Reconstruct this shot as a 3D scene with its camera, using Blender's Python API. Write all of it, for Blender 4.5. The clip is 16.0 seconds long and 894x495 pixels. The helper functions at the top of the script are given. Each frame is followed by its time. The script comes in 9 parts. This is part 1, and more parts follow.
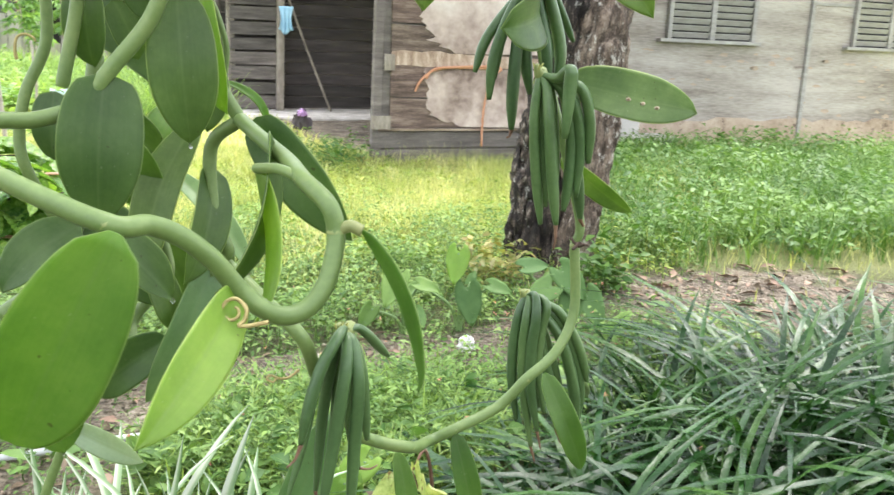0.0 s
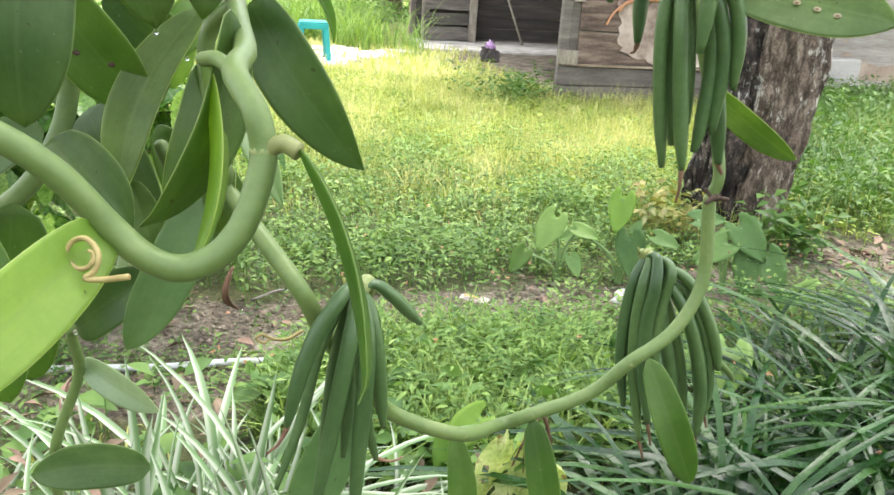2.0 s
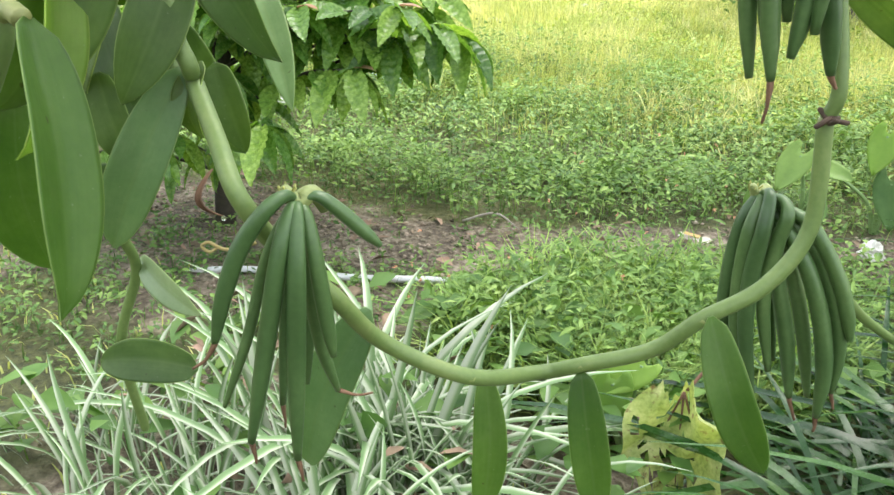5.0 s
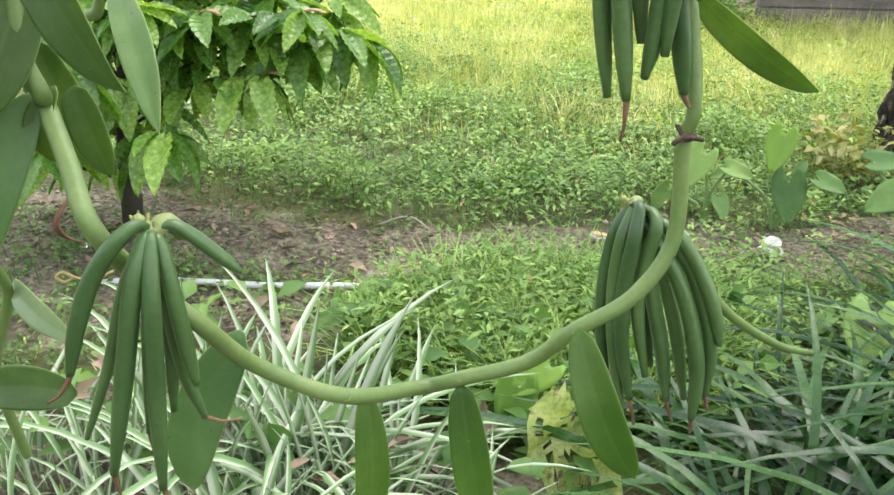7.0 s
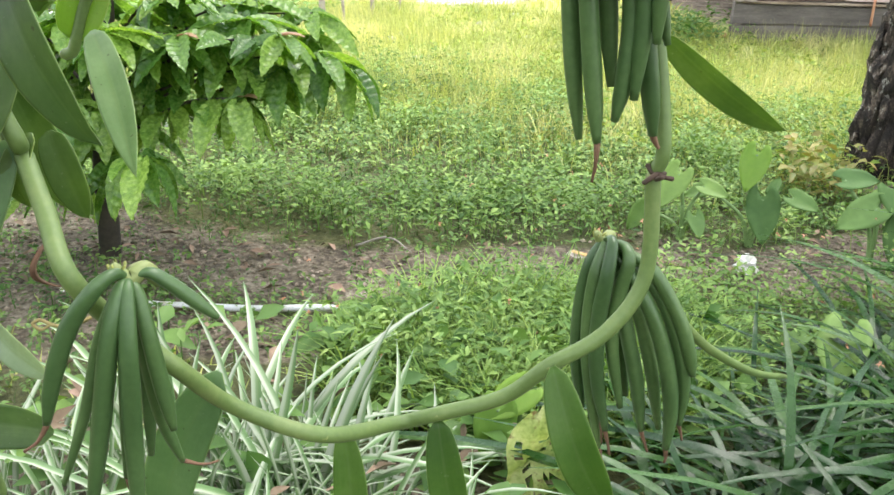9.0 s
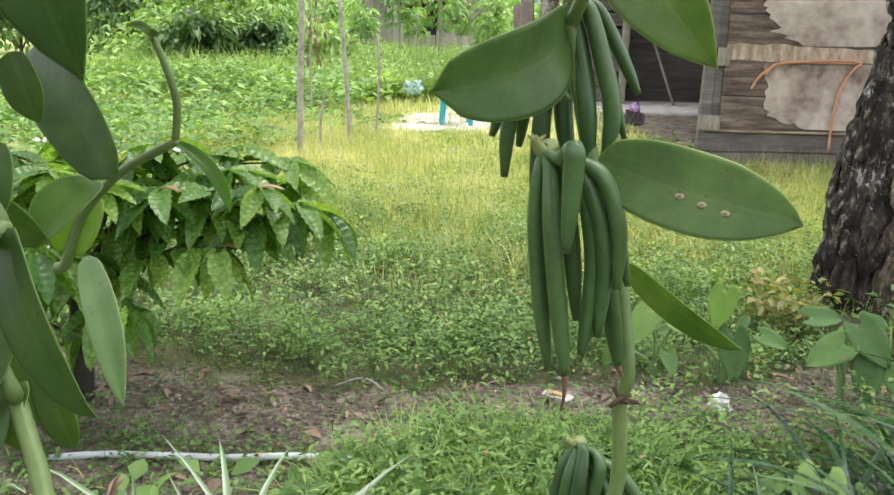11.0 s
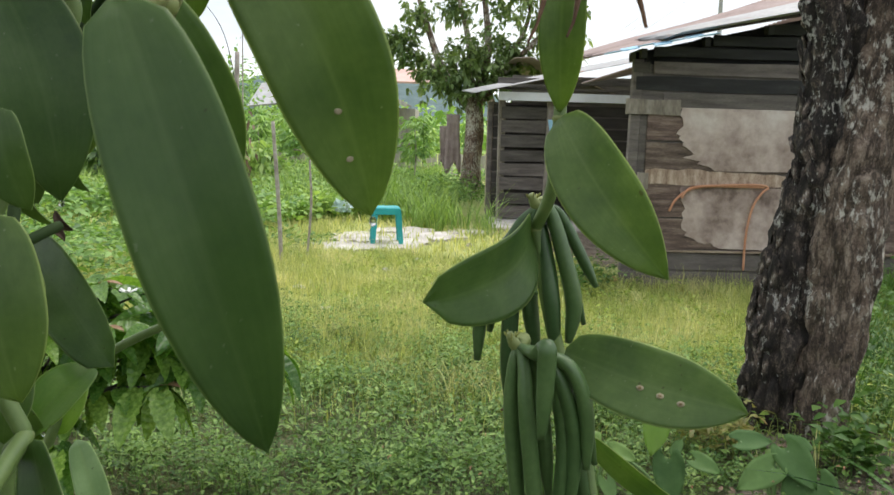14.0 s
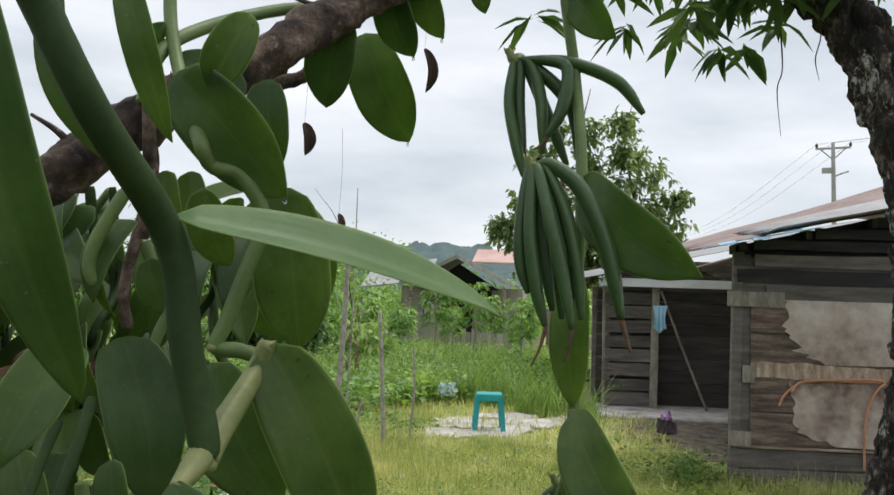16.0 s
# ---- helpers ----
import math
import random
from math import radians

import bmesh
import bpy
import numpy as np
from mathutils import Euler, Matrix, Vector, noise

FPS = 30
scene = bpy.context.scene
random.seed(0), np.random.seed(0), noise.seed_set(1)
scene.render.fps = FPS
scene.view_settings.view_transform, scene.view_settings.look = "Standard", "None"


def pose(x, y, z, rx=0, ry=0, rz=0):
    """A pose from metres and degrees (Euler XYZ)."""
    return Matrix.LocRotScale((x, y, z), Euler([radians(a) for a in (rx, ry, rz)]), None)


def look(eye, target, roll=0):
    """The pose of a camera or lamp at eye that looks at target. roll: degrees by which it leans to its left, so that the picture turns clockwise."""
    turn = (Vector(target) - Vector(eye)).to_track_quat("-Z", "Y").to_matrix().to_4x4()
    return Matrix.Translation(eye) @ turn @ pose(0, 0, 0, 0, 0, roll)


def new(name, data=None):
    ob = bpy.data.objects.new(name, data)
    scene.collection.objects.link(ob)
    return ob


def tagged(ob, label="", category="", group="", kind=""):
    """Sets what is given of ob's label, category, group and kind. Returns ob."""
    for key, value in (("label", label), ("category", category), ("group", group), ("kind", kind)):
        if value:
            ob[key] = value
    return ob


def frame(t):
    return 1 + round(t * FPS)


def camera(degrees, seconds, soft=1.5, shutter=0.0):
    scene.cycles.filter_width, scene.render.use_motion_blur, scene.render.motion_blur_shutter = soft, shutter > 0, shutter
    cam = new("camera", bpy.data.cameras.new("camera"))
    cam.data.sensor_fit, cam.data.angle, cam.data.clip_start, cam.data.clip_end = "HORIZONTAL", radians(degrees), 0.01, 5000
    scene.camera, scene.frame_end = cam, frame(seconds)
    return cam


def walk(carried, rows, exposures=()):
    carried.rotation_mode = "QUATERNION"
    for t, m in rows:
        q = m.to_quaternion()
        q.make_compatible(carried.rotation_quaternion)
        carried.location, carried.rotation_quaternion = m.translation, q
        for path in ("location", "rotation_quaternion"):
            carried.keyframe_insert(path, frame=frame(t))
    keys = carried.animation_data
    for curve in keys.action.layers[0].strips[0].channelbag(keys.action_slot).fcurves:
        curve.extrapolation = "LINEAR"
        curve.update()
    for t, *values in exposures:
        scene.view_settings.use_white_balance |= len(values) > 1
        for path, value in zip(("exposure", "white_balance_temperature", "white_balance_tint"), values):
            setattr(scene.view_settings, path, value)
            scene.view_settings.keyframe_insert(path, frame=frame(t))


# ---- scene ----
cam = camera(55.3, 16.0, soft=1.5, shutter=0.2)
PATH = [
    (0, (0.131, 0.202, 1.166), (0.186, 2.147, 0.702), 2.3),
    (0.5, (0.259, 0.225, 1.188), (0.05, 2.153, 0.7), 3.1),
    (1, (0.274, 0.302, 1.163), (-0.042, 2.206, 0.638), 3.1),
    (1.5, (0.251, 0.383, 1.141), (-0.085, 2.274, 0.585), 3.4),
    (2, (0.236, 0.418, 1.121), (-0.131, 2.284, 0.5), 3.2),
    (2.5, (0.256, 0.472, 1.116), (-0.338, 2.264, 0.454), 1.1),
    (3, (0.339, 0.542, 1.094), (-0.469, 2.228, 0.385), 0.7),
    (3.2, (0.372, 0.56, 1.09), (-0.474, 2.221, 0.366), 1.0),
    (5.3, (0.422, 0.584, 1.087), (-0.516, 2.161, 0.29), 0.3),
    (5.5, (0.429, 0.586, 1.089), (-0.49, 2.174, 0.293), 0.6),
    (6, (0.446, 0.593, 1.097), (-0.421, 2.21, 0.301), 1.0),
    (6.5, (0.453, 0.601, 1.101), (-0.37, 2.242, 0.306), 1.0),
    (7, (0.455, 0.606, 1.105), (-0.335, 2.263, 0.31), 1.1),
    (7.5, (0.457, 0.611, 1.108), (-0.309, 2.279, 0.314), 1.3),
    (8, (0.459, 0.611, 1.113), (-0.296, 2.288, 0.327), 1.2),
    (8.5, (0.457, 0.611, 1.114), (-0.295, 2.29, 0.329), 1.0),
    (9, (0.458, 0.607, 1.128), (-0.295, 2.295, 0.364), 1.2),
    (9.5, (0.459, 0.594, 1.167), (-0.292, 2.302, 0.447), 1.2),
    (10, (0.46, 0.594, 1.191), (-0.301, 2.327, 0.546), 1.3),
    (10.2, (0.458, 0.592, 1.201), (-0.298, 2.338, 0.582), 1.3),
    (12.3, (0.459, 0.621, 1.258), (-0.253, 2.445, 0.852), 0.9),
    (12.5, (0.45, 0.614, 1.257), (-0.244, 2.447, 0.855), 1.0),
    (13, (0.432, 0.594, 1.267), (-0.185, 2.456, 0.876), 1.2),
    (13.5, (0.412, 0.557, 1.284), (-0.182, 2.437, 0.942), 1.5),
    (14, (0.432, 0.528, 1.318), (-0.171, 2.418, 1.061), 1.6),
    (14.5, (0.469, 0.509, 1.356), (-0.189, 2.391, 1.198), 2.1),
    (15, (0.513, 0.457, 1.399), (-0.268, 2.298, 1.339), 2.1),
    (15.2, (0.525, 0.458, 1.409), (-0.291, 2.284, 1.397), 2.5),
    (15.5, (0.544, 0.426, 1.428), (-0.299, 2.239, 1.483), 1.9),
    (16, (0.557, 0.416, 1.443), (-0.297, 2.218, 1.59), 1.9),
]
EXPOSURES = [(0, 2.0, 6450, 13), (3, 1.80, 6600, 11), (5.5, 1.74, 6600, 9), (9, 1.74, 6550, 11), (10, 1.67, 6500, 13), (12.5, 0.80, 6500, 13), (13.5, 0.83, 6500, 12), (14.5, 0.43, 6550, 11), (15.2, 0.26, 6500, 12), (16, 0.17, 6450, 12)]
walk(cam, [(t, look(eye, target, roll)) for t, eye, target, roll in PATH], EXPOSURES)

# ---- light ----
scene.view_settings.exposure = 0.0
world = bpy.data.worlds.new("world")
scene.world = world
world.use_nodes = True
wn, wl = world.node_tree.nodes, world.node_tree.links
wn.clear()
w_out = wn.new("ShaderNodeOutputWorld")
w_bg = wn.new("ShaderNodeBackground")
w_sky = wn.new("ShaderNodeTexSky")
w_sky.sky_type, w_sky.sun_disc = "NISHITA", False
w_sky.sun_elevation, w_sky.sun_rotation = radians(64), radians(28)
w_scale = wn.new("ShaderNodeMix")
w_scale.data_type, w_scale.blend_type = "RGBA", "MULTIPLY"
w_scale.inputs[0].default_value = 1.0
w_scale.inputs[7].default_value = (0.09, 0.09, 0.09, 1)
w_co = wn.new("ShaderNodeTexCoord")
w_map = wn.new("ShaderNodeMapping")
w_map.inputs["Scale"].default_value = (1.0, 1.0, 3.4)
w_noise = wn.new("ShaderNodeTexNoise")
w_noise.inputs["Scale"].default_value = 2.6
w_noise.inputs["Detail"].default_value = 6
w_noise.inputs["Roughness"].default_value = 0.52
w_ramp = wn.new("ShaderNodeValToRGB")
w_ramp.color_ramp.elements[0].position, w_ramp.color_ramp.elements[0].color = 0.36, (0.60, 0.66, 0.70, 1)
w_ramp.color_ramp.elements[1].position, w_ramp.color_ramp.elements[1].color = 0.68, (0.96, 0.98, 1.0, 1)
w_mix = wn.new("ShaderNodeMix")
w_mix.data_type = "RGBA"
w_mix.inputs[0].default_value = 0.88
wl.new(w_co.outputs["Generated"], w_map.inputs[0])
wl.new(w_map.outputs[0], w_noise.inputs["Vector"])
wl.new(w_noise.outputs["Fac"], w_ramp.inputs[0])
wl.new(w_sky.outputs[0], w_scale.inputs[6])
wl.new(w_scale.outputs[2], w_mix.inputs[6])
wl.new(w_ramp.outputs[0], w_mix.inputs[7])
wl.new(w_mix.outputs[2], w_bg.inputs[0])
wl.new(w_bg.outputs[0], w_out.inputs[0])
w_bg.inputs[1].default_value = 1.0

sun_data = bpy.data.lights.new("sun", "SUN")
sun_data.energy, sun_data.angle, sun_data.color = 2.1, radians(40), (1.0, 0.965, 0.90)
sun = new("sun", sun_data)
sun.matrix_world = look((9.0, 17.0, 40.0), (0.0, 0.0, 0.0))


# ---- materials ----
def noise_node(nt, vec, scale, detail=4.0, rough=0.55):
    n = nt.nodes.new("ShaderNodeTexNoise")
    n.inputs["Scale"].default_value, n.inputs["Detail"].default_value, n.inputs["Roughness"].default_value = scale, detail, rough
    nt.links.new(vec, n.inputs["Vector"])
    return n.outputs["Fac"]


def ramp_node(nt, fac, stops):
    r = nt.nodes.new("ShaderNodeValToRGB")
    el = r.color_ramp.elements
    while len(el) < len(stops):
        el.new(0.5)
    for e, (p, c) in zip(el, stops):
        e.position, e.color = p, (*c, 1)
    nt.links.new(fac, r.inputs[0])
    return r.outputs[0]


def mix_rgb(nt, fac, a, b, blend="MIX"):
    m = nt.nodes.new("ShaderNodeMix")
    m.data_type, m.blend_type = "RGBA", blend
    for sock, val in ((m.inputs[0], fac), (m.inputs[6], a), (m.inputs[7], b)):
        if isinstance(val, (int, float)):
            sock.default_value = val
        elif isinstance(val, tuple):
            sock.default_value = (*val, 1)
        else:
            nt.links.new(val, sock)
    return m.outputs[2]


def math_node(nt, op, a, b=0.0):
    m = nt.nodes.new("ShaderNodeMath")
    m.operation = op
    for sock, val in ((m.inputs[0], a), (m.inputs[1], b)):
        if isinstance(val, (int, float)):
            sock.default_value = val
        else:
            nt.links.new(val, sock)
    return m.outputs[0]


def coords(nt, scale=(1, 1, 1), world_space=False):
    if world_space:
        src = nt.nodes.new("ShaderNodeNewGeometry").outputs["Position"]
    else:
        src = nt.nodes.new("ShaderNodeTexCoord").outputs["Object"]
    mp = nt.nodes.new("ShaderNodeMapping")
    mp.inputs["Scale"].default_value = scale
    nt.links.new(src, mp.inputs[0])
    return mp.outputs[0]


def bump_node(nt, height, strength, dist):
    b = nt.nodes.new("ShaderNodeBump")
    b.inputs["Strength"].default_value, b.inputs["Distance"].default_value = strength, dist
    nt.links.new(height, b.inputs["Height"])
    return b.outputs[0]


def surface(name, stops, scale=6.0, fine=60.0, rough=0.7, bump=0.3, dist=0.004, stretch=(1, 1, 1), vary=0.0, island=0.0, metal=0.0,
            translucent=0.0, thin=None, dirt=None, spec=0.5, world_space=False, coat=0.0):
    """A weathered surface: a broad and a fine noise through colour stops, relief, and a spread of tone from piece to piece."""
    m = bpy.data.materials.new(name)
    m.use_nodes = True
    nt = m.node_tree
    bsdf = nt.nodes["Principled BSDF"]
    out = nt.nodes["Material Output"]
    vec = coords(nt, stretch, world_space)
    broad = noise_node(nt, vec, scale, 5)
    small = noise_node(nt, vec, fine, 4, 0.6)
    both = math_node(nt, "ADD", math_node(nt, "MULTIPLY", broad, 0.68), math_node(nt, "MULTIPLY", small, 0.32))
    col = ramp_node(nt, both, stops)
    if dirt:
        spots = ramp_node(nt, noise_node(nt, vec, dirt[1], 6, 0.65), [(dirt[2], (0, 0, 0)), (dirt[2] + 0.1, (1, 1, 1))])
        col = mix_rgb(nt, spots, col, dirt[0])
    if vary or island:
        if island:
            rnd = nt.nodes.new("ShaderNodeNewGeometry").outputs["Random Per Island"]
        else:
            rnd = nt.nodes.new("ShaderNodeObjectInfo").outputs["Random"]
        amount = island or vary
        hsv = nt.nodes.new("ShaderNodeHueSaturation")
        nt.links.new(math_node(nt, "ADD", math_node(nt, "MULTIPLY", rnd, 2 * amount), 1 - amount), hsv.inputs["Value"])
        nt.links.new(math_node(nt, "ADD", math_node(nt, "MULTIPLY", rnd, -0.10 * amount), 0.5 + 0.05 * amount), hsv.inputs["Hue"])
        nt.links.new(col, hsv.inputs["Color"])
        col = hsv.outputs[0]
    nt.links.new(col, bsdf.inputs["Base Color"])
    bsdf.inputs["Metallic"].default_value = metal
    bsdf.inputs["Specular IOR Level"].default_value = spec
    bsdf.inputs["Coat Weight"].default_value = coat
    nt.links.new(math_node(nt, "ADD", math_node(nt, "MULTIPLY", small, 0.25), rough - 0.12), bsdf.inputs["Roughness"])
    if bump:
        nt.links.new(bump_node(nt, both, bump, dist), bsdf.inputs["Normal"])
    if translucent:
        tr = nt.nodes.new("ShaderNodeBsdfTranslucent")
        mx = nt.nodes.new("ShaderNodeMixShader")
        mx.inputs[0].default_value = translucent
        nt.links.new(mix_rgb(nt, 1.0, col, thin or (1.25, 1.3, 0.6), "MULTIPLY"), tr.inputs[0])
        nt.links.new(bsdf.outputs[0], mx.inputs[1])
        nt.links.new(tr.outputs[0], mx.inputs[2])
        nt.links.new(mx.outputs[0], out.inputs["Surface"])
    return m


M = {}


def vanilla_leaf_material(name, stops, thin):
    m = bpy.data.materials.new(name)
    m.use_nodes = True
    nt = m.node_tree
    bsdf, out = nt.nodes["Principled BSDF"], nt.nodes["Material Output"]
    across, along = nt.nodes.new("ShaderNodeAttribute"), nt.nodes.new("ShaderNodeAttribute")
    across.attribute_name, along.attribute_name = "across", "along"
    com = nt.nodes.new("ShaderNodeCombineXYZ")
    rnd = nt.nodes.new("ShaderNodeObjectInfo").outputs["Random"]
    nt.links.new(math_node(nt, "MULTIPLY", across.outputs["Fac"], 1.0), com.inputs[0])
    nt.links.new(math_node(nt, "MULTIPLY", along.outputs["Fac"], 0.06), com.inputs[1])
    nt.links.new(math_node(nt, "MULTIPLY", rnd, 3.0), com.inputs[2])
    veins = noise_node(nt, com.outputs[0], 420, 3, 0.5)
    vec = coords(nt)
    broad, fine = noise_node(nt, vec, 16, 5), noise_node(nt, vec, 220, 4, 0.6)
    both = math_node(nt, "ADD", math_node(nt, "MULTIPLY", broad, 0.74), math_node(nt, "ADD", math_node(nt, "MULTIPLY", fine, 0.14), math_node(nt, "MULTIPLY", veins, 0.12)))
    col = ramp_node(nt, both, [(0.34, stops[0]), (0.5, stops[1]), (0.66, stops[2])])
    rib = ramp_node(nt, math_node(nt, "MULTIPLY", math_node(nt, "ABSOLUTE", across.outputs["Fac"]), 200.0), [(0.0, (1, 1, 1)), (0.45, (0, 0, 0))])
    col = mix_rgb(nt, math_node(nt, "MULTIPLY", rib, 0.25), col, (0.19, 0.26, 0.10))
    blotch = ramp_node(nt, noise_node(nt, vec, 34, 4, 0.6), [(0.60, (0, 0, 0)), (0.78, (1, 1, 1))])
    col = mix_rgb(nt, math_node(nt, "MULTIPLY", blotch, 0.35), col, (0.16, 0.22, 0.075))
    specks = ramp_node(nt, noise_node(nt, vec, 330, 2, 0.4), [(0.735, (0, 0, 0)), (0.765, (1, 1, 1))])
    col = mix_rgb(nt, math_node(nt, "MULTIPLY", specks, 0.35), col, (0.30, 0.34, 0.22))
    bites = ramp_node(nt, noise_node(nt, vec, 150, 1, 0.3), [(0.785, (0, 0, 0)), (0.80, (1, 1, 1))])
    col = mix_rgb(nt, math_node(nt, "MULTIPLY", bites, 0.6), col, (0.07, 0.06, 0.03))
    rim = nt.nodes.new("ShaderNodeAttribute")
    rim.attribute_name = "rim"
    col = mix_rgb(nt, math_node(nt, "MULTIPLY", ramp_node(nt, rim.outputs["Fac"], [(0.955, (0, 0, 0)), (0.99, (1, 1, 1))]), 0.7), col, (0.34, 0.42, 0.18))
    hsv = nt.nodes.new("ShaderNodeHueSaturation")
    nt.links.new(math_node(nt, "ADD", math_node(nt, "MULTIPLY", rnd, 0.45), 0.78), hsv.inputs["Value"])
    nt.links.new(math_node(nt, "ADD", math_node(nt, "MULTIPLY", rnd, -0.026), 0.519), hsv.inputs["Hue"])
    nt.links.new(col, hsv.inputs["Color"])
    col = hsv.outputs[0]
    nt.links.new(col, bsdf.inputs["Base Color"])
    nt.links.new(math_node(nt, "ADD", math_node(nt, "MULTIPLY", broad, 0.22), 0.27), bsdf.inputs["Roughness"])
    bsdf.inputs["Specular IOR Level"].default_value = 0.43
    nt.links.new(bump_node(nt, math_node(nt, "ADD", veins, math_node(nt, "MULTIPLY", broad, 2.0)), 0.16, 0.0012), bsdf.inputs["Normal"])
    tr, mx = nt.nodes.new("ShaderNodeBsdfTranslucent"), nt.nodes.new("ShaderNodeMixShader")
    mx.inputs[0].default_value = thin
    nt.links.new(mix_rgb(nt, 1.0, col, (2.40, 2.20, 1.50), "MULTIPLY"), tr.inputs[0])
    nt.links.new(bsdf.outputs[0], mx.inputs[1])
    nt.links.new(tr.outputs[0], mx.inputs[2])
    nt.links.new(mx.outputs[0], out.inputs["Surface"])
    return m


M["vine_leaf"] = vanilla_leaf_material("vanilla_leaf", ((0.075, 0.131, 0.038), (0.111, 0.176, 0.054), (0.155, 0.226, 0.078)), 0.50)
M["leaf_under"] = vanilla_leaf_material("pale_leaf_underside", ((0.22, 0.30, 0.185), (0.28, 0.36, 0.235), (0.34, 0.42, 0.29)), 0.3)
M["loop_leaf"] = vanilla_leaf_material("mature_vanilla_leaf", ((0.084, 0.157, 0.029), (0.117, 0.198, 0.041), (0.157, 0.242, 0.060)), 0.50)
M["pale_leaf"] = vanilla_leaf_material("pale_vanilla_leaf", ((0.125, 0.215, 0.080), (0.165, 0.262, 0.110), (0.210, 0.312, 0.145)), 0.36)
# yellower, lighter leaf copy; light shining through is put into its colour
M["thin_leaf"] = vanilla_leaf_material("backlit_vanilla_leaf", ((0.125, 0.215, 0.042), (0.165, 0.265, 0.056), (0.215, 0.315, 0.078)), 0.54)
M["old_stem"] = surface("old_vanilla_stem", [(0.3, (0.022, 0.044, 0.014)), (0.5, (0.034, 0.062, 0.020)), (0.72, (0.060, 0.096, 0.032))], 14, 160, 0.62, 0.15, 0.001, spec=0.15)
M["vine_stem"] = surface("vanilla_stem", [(0.3, (0.090, 0.145, 0.040)), (0.5, (0.132, 0.200, 0.060)), (0.72, (0.205, 0.262, 0.092))], 14, 160, 0.45, 0.15, 0.001, spec=0.45)
M["petiole"] = surface("pale_leaf_stalk", [(0.3, (0.135, 0.165, 0.055)), (0.5, (0.205, 0.228, 0.085)), (0.72, (0.300, 0.300, 0.130))], 20, 160, 0.45, 0.15, 0.001, spec=0.4)
M["vine_node"] = surface("vanilla_node", [(0.3, (0.17, 0.22, 0.07)), (0.7, (0.27, 0.30, 0.11))], 60, 300, 0.55, 0.2, 0.001)
M["pod"] = surface("vanilla_pod", [(0.3, (0.036, 0.080, 0.025)), (0.5, (0.056, 0.112, 0.036)), (0.72, (0.090, 0.158, 0.055))], 12, 180, 0.36, 0.12, 0.001,
                   vary=0.2, spec=0.5)
M["dry"] = surface("dry_plant", [(0.3, (0.07, 0.035, 0.02)), (0.55, (0.16, 0.085, 0.05)), (0.8, (0.28, 0.18, 0.11))], 40, 260, 0.8, 0.4, 0.002)
M["dark_dry"] = surface("withered_flower", [(0.3, (0.03, 0.02, 0.015)), (0.7, (0.10, 0.06, 0.04))], 60, 260, 0.85, 0.4, 0.002)
M["yellow"] = surface("yellow_bract", [(0.3, (0.24, 0.27, 0.07)), (0.7, (0.38, 0.38, 0.11))], 60, 260, 0.6, 0.2, 0.001)
M["scar_core"] = surface("scar_middle", [(0.3, (0.15, 0.10, 0.045)), (0.7, (0.24, 0.17, 0.08))], 90, 400, 0.8, 0.2, 0.001)
M["pale_spot"] = surface("worn_leaf_spot", [(0.3, (0.26, 0.22, 0.13)), (0.7, (0.40, 0.35, 0.24))], 90, 400, 0.8, 0.2, 0.001)
M["drop"] = bpy.data.materials.new("water_drop")
M["drop"].use_nodes = True
drop_bsdf = M["drop"].node_tree.nodes["Principled BSDF"]
drop_bsdf.inputs["Transmission Weight"].default_value, drop_bsdf.inputs["Roughness"].default_value, drop_bsdf.inputs["IOR"].default_value = 1.0, 0.02, 1.33


def bark_material(name, dark, mid, pale, lichen, amount):
    m = bpy.data.materials.new(name)
    m.use_nodes = True
    nt = m.node_tree
    bsdf = nt.nodes["Principled BSDF"]
    vec = coords(nt, (1, 1, 0.5))
    whole = coords(nt)
    grain, broad, fine = noise_node(nt, vec, 26, 8, 0.7), noise_node(nt, whole, 5.5, 5, 0.6), noise_node(nt, whole, 110, 5, 0.7)
    long = coords(nt, (1, 1, 0.22))
    furrow = ramp_node(nt, math_node(nt, "ABSOLUTE", math_node(nt, "SUBTRACT", noise_node(nt, long, 13, 8, 0.72), 0.5)), [(0.0, (0, 0, 0)), (0.055, (1, 1, 1))])
    tone = math_node(nt, "ADD", math_node(nt, "MULTIPLY", grain, 0.45), math_node(nt, "ADD", math_node(nt, "MULTIPLY", broad, 0.30), math_node(nt, "MULTIPLY", fine, 0.25)))
    col = ramp_node(nt, tone, [(0.40, dark), (0.50, mid), (0.60, pale)])
    col = mix_rgb(nt, furrow, mix_rgb(nt, 0.85, col, dark), col)
    spots = ramp_node(nt, math_node(nt, "ADD", math_node(nt, "MULTIPLY", noise_node(nt, vec, 38, 7, 0.72), 0.6), math_node(nt, "MULTIPLY", noise_node(nt, whole, 3.2, 3), 0.4)), [(amount, (0, 0, 0)), (amount + 0.05, (1, 1, 1))])
    col = mix_rgb(nt, math_node(nt, "MULTIPLY", spots, 0.8), col, lichen)
    nt.links.new(col, bsdf.inputs["Base Color"])
    bsdf.inputs["Roughness"].default_value = 0.9
    nt.links.new(bump_node(nt, math_node(nt, "ADD", math_node(nt, "MULTIPLY", furrow, 0.5), math_node(nt, "MULTIPLY", tone, 2.0)), 0.65, 0.012), bsdf.inputs["Normal"])
    return m


